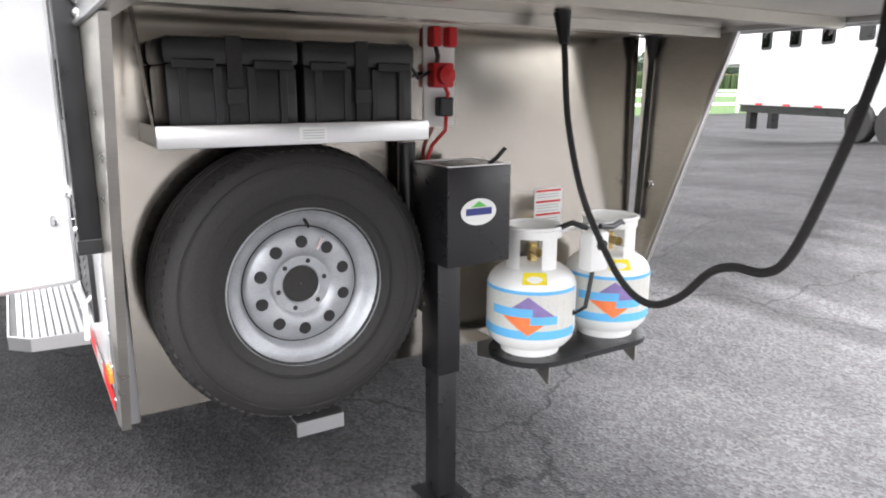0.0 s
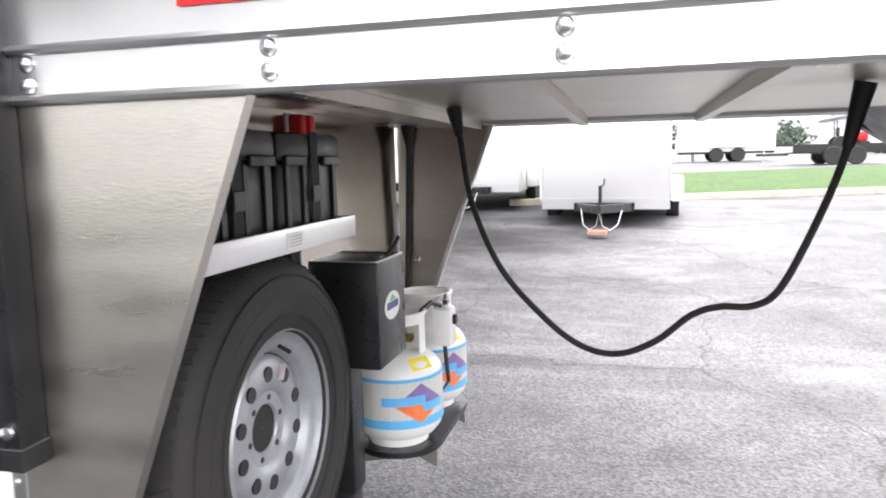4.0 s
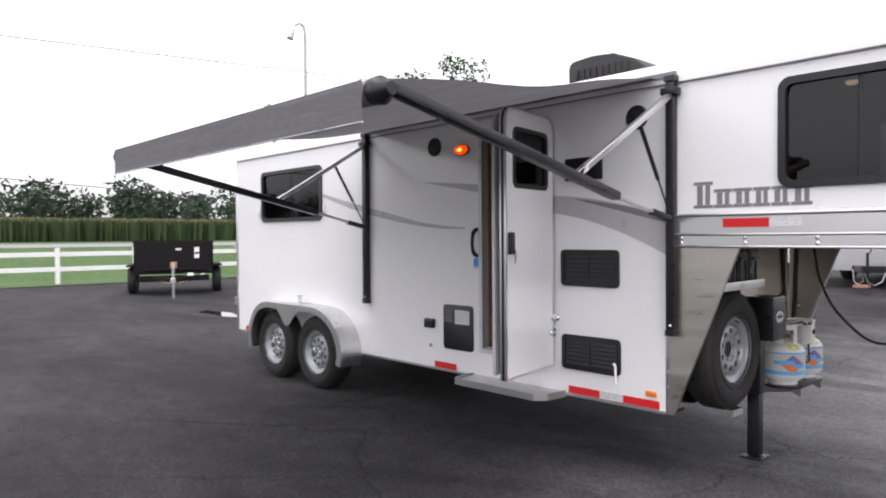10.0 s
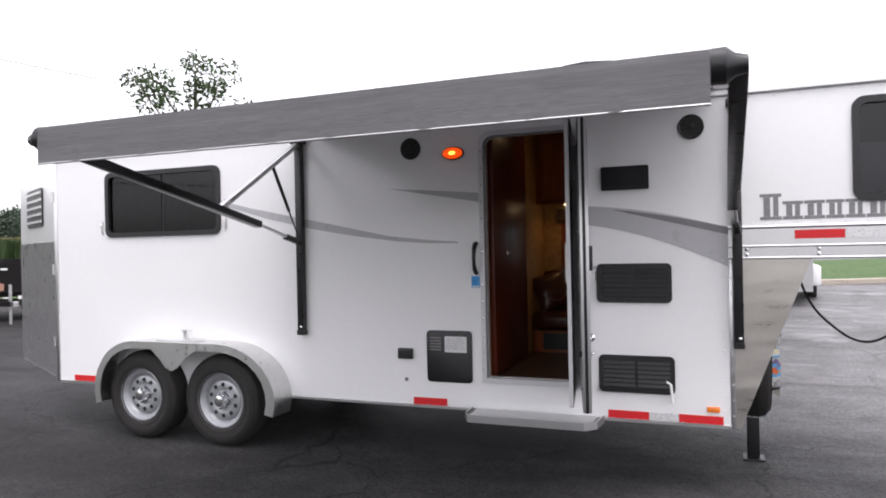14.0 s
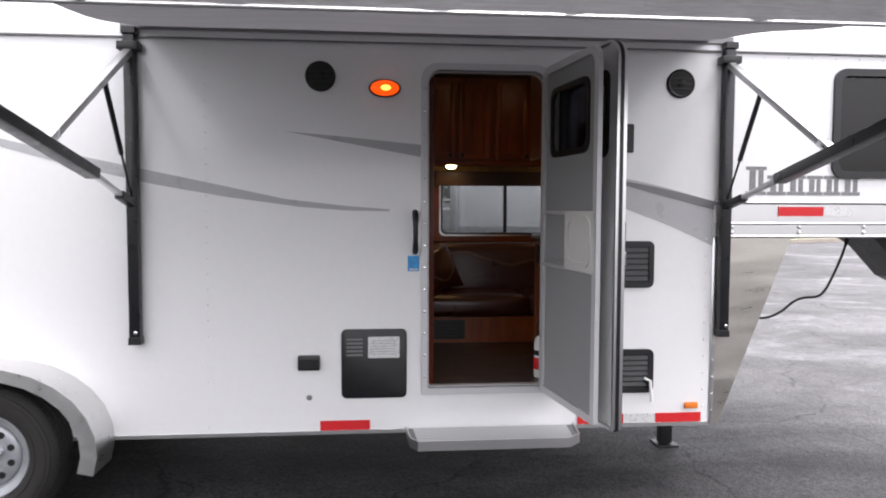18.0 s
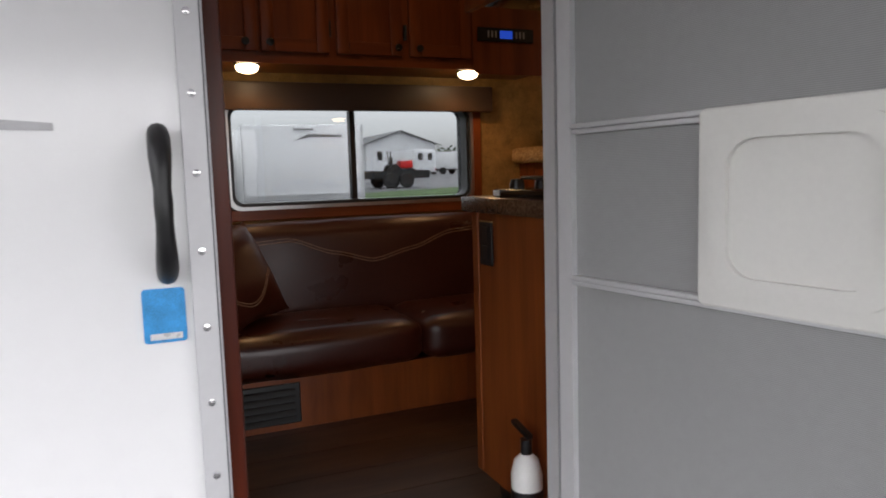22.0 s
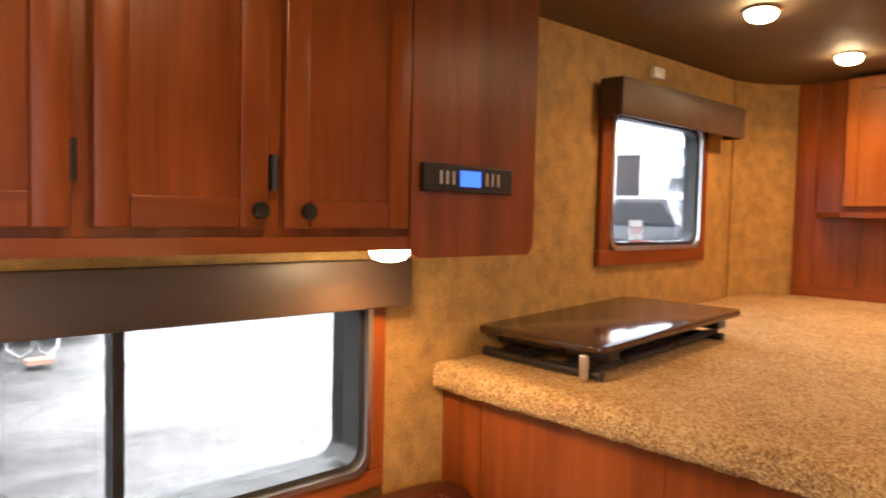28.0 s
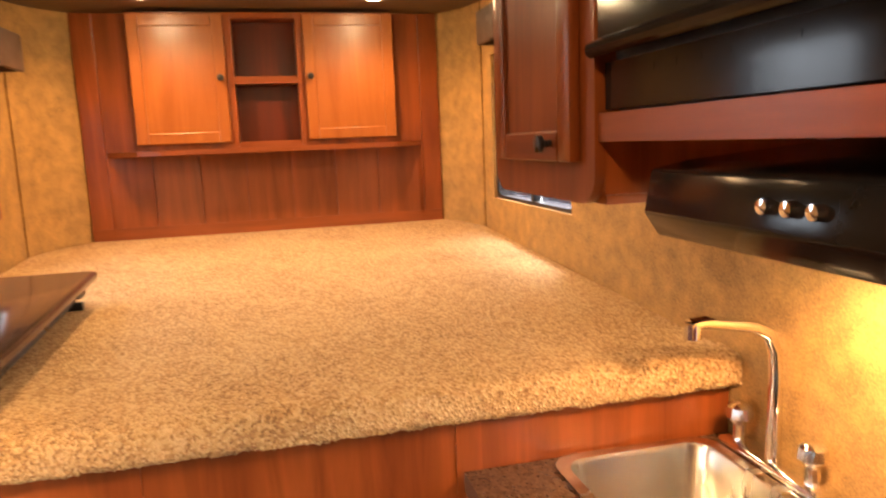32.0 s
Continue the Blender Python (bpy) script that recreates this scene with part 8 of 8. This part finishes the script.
def dump_trailer(at, label):
    """A low steel dump trailer, tongue towards +x, built round the middle of its front."""
    t = thing("dump_trailer", label, "trailer", "black dump trailers by the fence")
    bed = part("bed", bm_boxes((-3.4, -1.02, 0.6, 0.0, 1.03, 0.68)), M_DUMP, t, "black steel bed")
    part("side", bm_boxes((-3.4, -1.02, 0.681, 0.0, -0.96, 1.5)), M_DUMP, t)
    part("side", bm_boxes((-3.4, 0.97, 0.681, 0.0, 1.03, 1.5)), M_DUMP, t)
    part("front", bm_prism([(-0.94, 0.681), (0.95, 0.681), (1.07, 1.5), (-1.06, 1.5)], "x", -0.005, 0.03), M_DUMP, t)
    part("under_frame", bm_boxes((-0.12, -0.95, 0.40, -0.01, 0.95, 0.56), bevel=0.01), M_DUMP, t)
    part("cross_bar", bm_boxes((0.03, -0.7, 0.70, 0.07, 0.75, 0.76), bevel=0.01), M_DUMP, t)
    part("chain", bm_tube([(0.30, -0.42, 0.50), (0.34, -0.30, 0.40), (0.36, -0.12, 0.37), (0.36, 0.0, 0.46), (0.36, 0.16, 0.38), (0.34, 0.32, 0.41), (0.30, 0.45, 0.5)], 0.022, 8), M_BRASS, t, "gold-coloured safety chain", True)
    part("plate", bm_boxes((0.031, 0.05, 1.28, 0.036, 0.2, 1.33)), M_PROPANE, t, "small white plate")
    part("tag", bm_boxes((0.30, 0.36, 0.56, 0.31, 0.52, 0.64)), M_PROPANE, t, "white paper tag")
    part("winch", bm_boxes((0.10, -0.10, 0.76, 0.22, 0.08, 0.95), bevel=0.02), M_BRICKISH, t, "rusty red winch")
    for i in range(7):
        for y in (-1.06, 1.031):
            part("stake", bm_boxes((-3.3 + 0.52 * i, y, 0.6, -3.22 + 0.52 * i, y + 0.035, 1.49)), M_DUMP, t)
    part("top_rail", bm_boxes((-3.4, -1.07, 1.501, 0.02, -0.95, 1.55), (-3.4, 0.96, 1.501, 0.02, 1.08, 1.55), (-0.1, -0.949, 1.501, 0.02, 0.959, 1.55)), M_DUMP, t)
    part("tongue", join(bm_bar((0.0, -0.6, 0.5), (1.4, 0.0, 0.5), 0.08, 0.12), bm_bar((0.0, 0.65, 0.5), (1.4, 0.0, 0.5), 0.08, 0.12)), M_DUMP, t)
    part("jack", bm_tube([(1.1, 0.0, 0.0), (1.1, 0.0, 0.95)], 0.035, 10), M_TRIM, t, "grey tongue jack", True)
    part("coupler", bm_boxes((1.35, -0.06, 0.44, 1.6, 0.06, 0.56), bevel=0.01), M_TRIM, t)
    for y in (-1.17, 1.2):
        for x in (-1.2, -2.1):
            w = part("tyre", bm_lathe([(0.2, -0.11), (0.36, -0.11), (0.385, -0.07), (0.385, 0.07), (0.36, 0.11), (0.2, 0.11)], 24, Matrix.Translation((x, y, 0.385)) @ Matrix.Rotation(radians(90), 4, "X")), M_RUBBER, t, "", True)
            part("rim", bm_lathe([(0.2, 0.1), (0.17, 0.05), (0.06, 0.06), (0.001, 0.07)], 20, Matrix.Translation((x, y, 0.385)) @ Matrix.Rotation(radians(90 if y < 0 else -90), 4, "X")), M_DUMP, w, "", True)
        part("fender", bm_boxes((-2.6, y - 0.14, 0.79, -0.7, y + 0.14, 0.84), bevel=0.01), M_DUMP, t)
    part("label", bm_boxes((0.031, 0.55, 1.05, 0.036, 0.68, 1.36)), M_PROPANE, t, "white label")
    part("label_print", bm_boxes((0.0361, 0.565, 1.16, 0.038, 0.665, 1.22)), M_DUMP, t)
    t.matrix_basis = at
    return t


dump_trailer(pose(-17.3, 3.73, ground_z(-18.2, 4.1), 0, 0, -23), "black low dump trailer parked by the fence")
dump_trailer(pose(-16.7, 7.1, ground_z(-17.7, 7.1) + 0.02, 0, 0, -23), "second black dump trailer parked beside the first")

# buildings
def house(at, w, d, h, ridge, label, wall, roofm):
    b = thing("building", label, "building", "white buildings round the lot")
    part("wall", bm_boxes((-w / 2, 0, 0, w / 2, d, h)), wall, b, "white siding")
    part("gable", bm_prism([(-w / 2, h), (0, h + ridge), (w / 2, h)], "y", 0.0, d), wall, b)
    for s in (-1, 1):
        part("roof", bm_prism([(s * (w / 2 + 0.4), h - 0.1), (s * (w / 2 + 0.4), h + 0.05), (0, h + ridge + 0.22), (0, h + ridge + 0.05)], "y", -0.4, d + 0.4), roofm, b, "grey shingle roof")
    for i in range(4):
        x = -w / 2 + w * (i + 0.7) / 4.4
        win = part("window", bm_boxes((x, -0.04, h * 0.45, x + w * 0.07, -0.001, h * 0.75)), M_BLACK, b)
        part("frame", bm_boxes((x - 0.06, -0.06, h * 0.45 - 0.06, x, -0.041, h * 0.75 + 0.06), (x + w * 0.07, -0.06, h * 0.45 - 0.06, x + w * 0.07 + 0.06, -0.041, h * 0.75 + 0.06), (x - 0.06, -0.06, h * 0.75, x + w * 0.07 + 0.06, -0.041, h * 0.75 + 0.06)), M_FENCE, win)
    for i in range(int(h / 0.25)):
        part("siding_line", bm_boxes((-w / 2, -0.02, 0.25 * i, w / 2, -0.001, 0.25 * i + 0.225)), wall, b)
    b.matrix_basis = at
    return b


M_SIDING = paint("white_siding", (0.72, 0.73, 0.74), 0.55, 0, 2, 0.05)
M_SHINGLE = paint("grey_shingles", (0.16, 0.165, 0.17), 0.85, 0, 3, 0.25, 0.4, 20)
house(pose(30.9, 90, ground_z(30.9, 90), 0, 0, 0), 10, 16, 3.8, 1.7, "white gabled barn behind the lot", M_SIDING, M_SHINGLE)
hs = house(pose(25.5, 12.5, ground_z(25.5, 12.5), 0, 0, -66), 14, 9, 5.6, 2.4, "white two-storey house with a porch", M_SIDING, M_SHINGLE)
for x0, x1, z0 in ((-2.6, 6.6, 2.5), (-2.6, 6.6, 3.7)):
    pr = part("porch_roof", bm_prism([(-2.0, z0), (-2.0, z0 + 0.12), (-0.05, z0 + 0.75), (-0.05, z0 + 0.6)], "x", x0, x1), M_SHINGLE, None, "grey sloping porch roof")
    pr.parent = hs
    fa = part("fascia", bm_boxes((x0, -2.06, z0 - 0.12, x1, -2.0, z0 + 0.1)), M_SIDING, None, "white fascia")
    fa.parent = hs
for x in (-2.5, 0.4, 3.4, 6.4):
    po = part("porch_post", bm_boxes((x, -1.95, 0, x + 0.16, -1.8, 2.5)), M_SIDING, None)
    po.parent = hs


DRIVE_Z = ground_z(14.6, 9.9) + 0.45
tagged(part("driveway", bm_prism([(11.2, DRIVE_Z - 0.9), (12.4, DRIVE_Z), (21.0, DRIVE_Z), (22.2, DRIVE_Z - 0.9)], "y", 2.6, 13.6), M_ASPHALT), "raised dark asphalt driveway in front of the house", "driveway", kind="structure")


def pickup(at, colour, label):
    t = thing("pickup_truck", label, "truck", "pickup trucks by the house")
    part("body", bm_prism([(-2.6, 0.5), (-2.65, 1.05), (-1.0, 1.1), (-0.85, 1.12), (0.9, 1.12), (2.4, 1.0), (2.6, 0.8), (2.6, 0.5)], "y", -0.95, 0.95, 0.05), colour, t, "painted body", True)
    part("cab", bm_prism([(-0.95, 1.121), (-0.7, 1.78), (0.55, 1.8), (1.1, 1.121)], "y", -0.85, 0.85, 0.05), colour, t, "", True)
    part("side_glass", bm_prism([(-0.8, 1.2), (-0.62, 1.68), (0.5, 1.7), (0.92, 1.2)], "y", -0.858, 0.858), M_BLACK, t, "dark windows")
    part("bumper", bm_boxes((-2.75, -0.9, 0.5, -2.66, 0.9, 0.72), (2.61, -0.9, 0.45, 2.7, 0.9, 0.7), bevel=0.02), M_TRIM, t)
    for s in (-1, 1):
        part("tail_lamp", bm_boxes((-2.665, s * 0.85 - 0.08, 0.8, -2.64, s * 0.85 + 0.08, 1.03)), M_RED, t)
        for x in (-1.65, 1.65):
            part("tyre", bm_lathe([(0.22, -0.12), (0.37, -0.12), (0.4, -0.08), (0.4, 0.08), (0.37, 0.12), (0.22, 0.12)], 24, Matrix.Translation((x, s * 0.86, 0.4)) @ Matrix.Rotation(radians(90), 4, "X")), M_RUBBER, t, "", True)
    t.matrix_basis = at
    return t


pickup(pose(14.6, 9.9, DRIVE_Z, 0, 0, 100), paint("dark_truck_paint", (0.02, 0.022, 0.025), 0.25, 0.0, 3, 0.1, coat=0.3), "dark grey pickup truck parked by the house")
pickup(pose(17.2, 5.9, DRIVE_Z, 0, 0, -80), paint("red_truck_paint", (0.5, 0.02, 0.02), 0.2, 0.0, 3, 0.1, coat=0.6), "red pickup truck parked by the house")

# far side of the lot: parked trailers, a red-seated cart, a cross fence
def small_trailer(at, label, w=2.0, long=4.6, h=2.2):
    t = thing("livestock_trailer", label, "trailer", "trailers on the far lot")
    part("body", bm_boxes((-w / 2, 0, 0.5, w / 2, long, h), bevel=0.06), M_WHITE, t, "white body", True)
    part("door", bm_boxes((-w / 2 + 0.12, -0.03, 0.6, -0.03, -0.001, h - 0.15), bevel=0.01), M_SIDING, t)
    part("door", bm_boxes((0.03, -0.03, 0.6, w / 2 - 0.12, -0.001, h - 0.15), bevel=0.01), M_SIDING, t)
    for s in (-1, 1):
        part("window", bm_boxes((s * w * 0.22 - 0.2, -0.045, 1.4, s * w * 0.22 + 0.2, -0.031, h - 0.3)), M_BLACK, t, "dark rear window")
        part("tail_lamp", bm_boxes((s * (w / 2 - 0.08) - 0.04, -0.03, 0.55, s * (w / 2 - 0.08) + 0.04, -0.001, 0.68)), M_RED, t)
        for y in (long * 0.4, long * 0.62):
            part("tyre", bm_lathe([(0.2, -0.1), (0.33, -0.1), (0.35, -0.07), (0.35, 0.07), (0.33, 0.1), (0.2, 0.1)], 20, Matrix.Translation((s * (w / 2 + 0.02), y, 0.35)) @ Matrix.Rotation(radians(90), 4, "Y")), M_RUBBER, t, "", True)
        part("fender", bm_boxes((s * (w / 2 + 0.03) - 0.12, long * 0.28, 0.72, s * (w / 2 + 0.03) + 0.12, long * 0.74, 0.78), bevel=0.02), M_TRIM, t)
    part("bumper", bm_boxes((-w / 2, -0.1, 0.42, w / 2, -0.031, 0.5)), M_TRIM, t)
    part("underbody", bm_boxes((-w / 2 + 0.1, 0.05, 0.4, w / 2 - 0.1, long - 0.05, 0.499)), M_BLACKM, t)
    t.matrix_basis = at
    return t


small_trailer(pose(18.6, 50, ground_z(18.6, 50), 0, 0, 8), "white livestock trailer parked on the far lot")
small_trailer(pose(21.8, 45, ground_z(21.8, 45), 0, 0, -62), "white two-horse trailer parked side-on on the far lot", 2.1, 5.0, 2.3)
small_trailer(pose(27.5, 62, ground_z(27.5, 62), 0, 0, 40), "small white trailer parked near the barn")
ct2 = thing("garden_tractor", "small garden tractor with a red bonnet and black seat", "tractor", at=(9.4, 30, ground_z(9.4, 30)))
gq = ground_z(9.4, 30)
part("bonnet", bm_boxes((9.3, 29.7, gq + 0.55, 10.2, 30.4, gq + 1.05), bevel=0.08), M_RED, ct2, "red bonnet", True)
part("seat", bm_boxes((8.75, 29.8, gq + 0.75, 9.15, 30.3, gq + 0.85), (8.72, 29.8, gq + 0.85, 8.82, 30.3, gq + 1.3), bevel=0.03), M_BLACK, ct2, "black seat", True)
part("canopy_bar", join(bm_tube([(8.7, 29.75, gq + 0.6), (8.65, 29.75, gq + 1.7)], 0.03, 8), bm_tube([(8.7, 30.35, gq + 0.6), (8.65, 30.35, gq + 1.7)], 0.03, 8)), M_BLACKM, ct2)
part("chassis", bm_boxes((8.6, 29.8, gq + 0.4, 10.3, 30.3, gq + 0.54)), M_BLACKM, ct2)
for x, rr in ((8.85, 0.42), (10.0, 0.28)):
    for y in (29.6, 30.5):
        part("tyre", bm_lathe([(rr * 0.5, -0.1), (rr * 0.95, -0.1), (rr, -0.06), (rr, 0.06), (rr * 0.95, 0.1), (rr * 0.5, 0.1)], 20, Matrix.Translation((x, y, gq + rr)) @ Matrix.Rotation(radians(90), 4, "X")), M_RUBBER, ct2, "", True)
puddle = [(-11.6 + (0.62 + 0.12 * math.sin(3 * a + 1)) * math.cos(a) * 1.6, 2.42 + (0.2 + 0.05 * math.sin(5 * a)) * math.sin(a)) for a in [2 * math.pi * k / 28 for k in range(28)]]
tagged(part("puddle", bm_prism(puddle, "z", 0.0005, 0.004), paint("still_water", (0.02, 0.02, 0.022), 0.03, 0, 3, 0.1, rough_vary=0.01)), "shallow puddle on the asphalt", "puddle", kind="structure")
light_pole(-30.4, 14.4, 8.6, "shorter grey light pole by the road")
tree(pose(-30.2, 13.5, ground_z(-30.2, 13.5)), 3.3, 1.5, 150, 8, "low bushy dark green tree by the road")
ct2.scale = (0.72, 0.72, 0.72)
ct2.location.z += 0.5
ut = thing("utility_trailer", "low black utility trailer carrying the garden tractor", "trailer", at=(8.8, 30, gq))
part("deck", bm_boxes((7.2, 29.3, gq + 0.44, 10.6, 30.9, gq + 0.499)), M_BLACKM, ut, "flat deck")
part("side_rail", bm_boxes((7.2, 29.25, gq + 0.5, 10.6, 29.3, gq + 0.8)), M_BLACKM, ut)
part("tongue", bm_bar((7.2, 30.1, gq + 0.42), (6.0, 30.1, gq + 0.42), 0.1, 0.1), M_BLACKM, ut)
part("tongue_jack", bm_tube([(6.3, 30.1, gq), (6.3, 30.1, gq + 0.8)], 0.03, 8), M_TRIM, ut, "", True)
for x in (8.6, 9.4):
    for y in (29.15, 31.05):
        w = part("tyre", bm_lathe([(0.18, -0.1), (0.33, -0.1), (0.35, -0.07), (0.35, 0.07), (0.33, 0.1), (0.18, 0.1)], 20, Matrix.Translation((x, y, gq + 0.35)) @ Matrix.Rotation(radians(90), 4, "X")), M_RUBBER, ut, "", True)
        part("rim", bm_lathe([(0.18, 0.09), (0.16, 0.05), (0.001, 0.06)], 18, Matrix.Translation((x, y, gq + 0.35)) @ Matrix.Rotation(radians(90 if y < 30 else -90), 4, "X")), M_FENCE, w, "white rim", True)
small_trailer(pose(3.4, 38, ground_z(6, 38), 0, 0, -90), "white livestock trailer side-on beyond the grass")
fence_run((-22, 42), (4.2, 38), "white rail fence across the end of the lot")
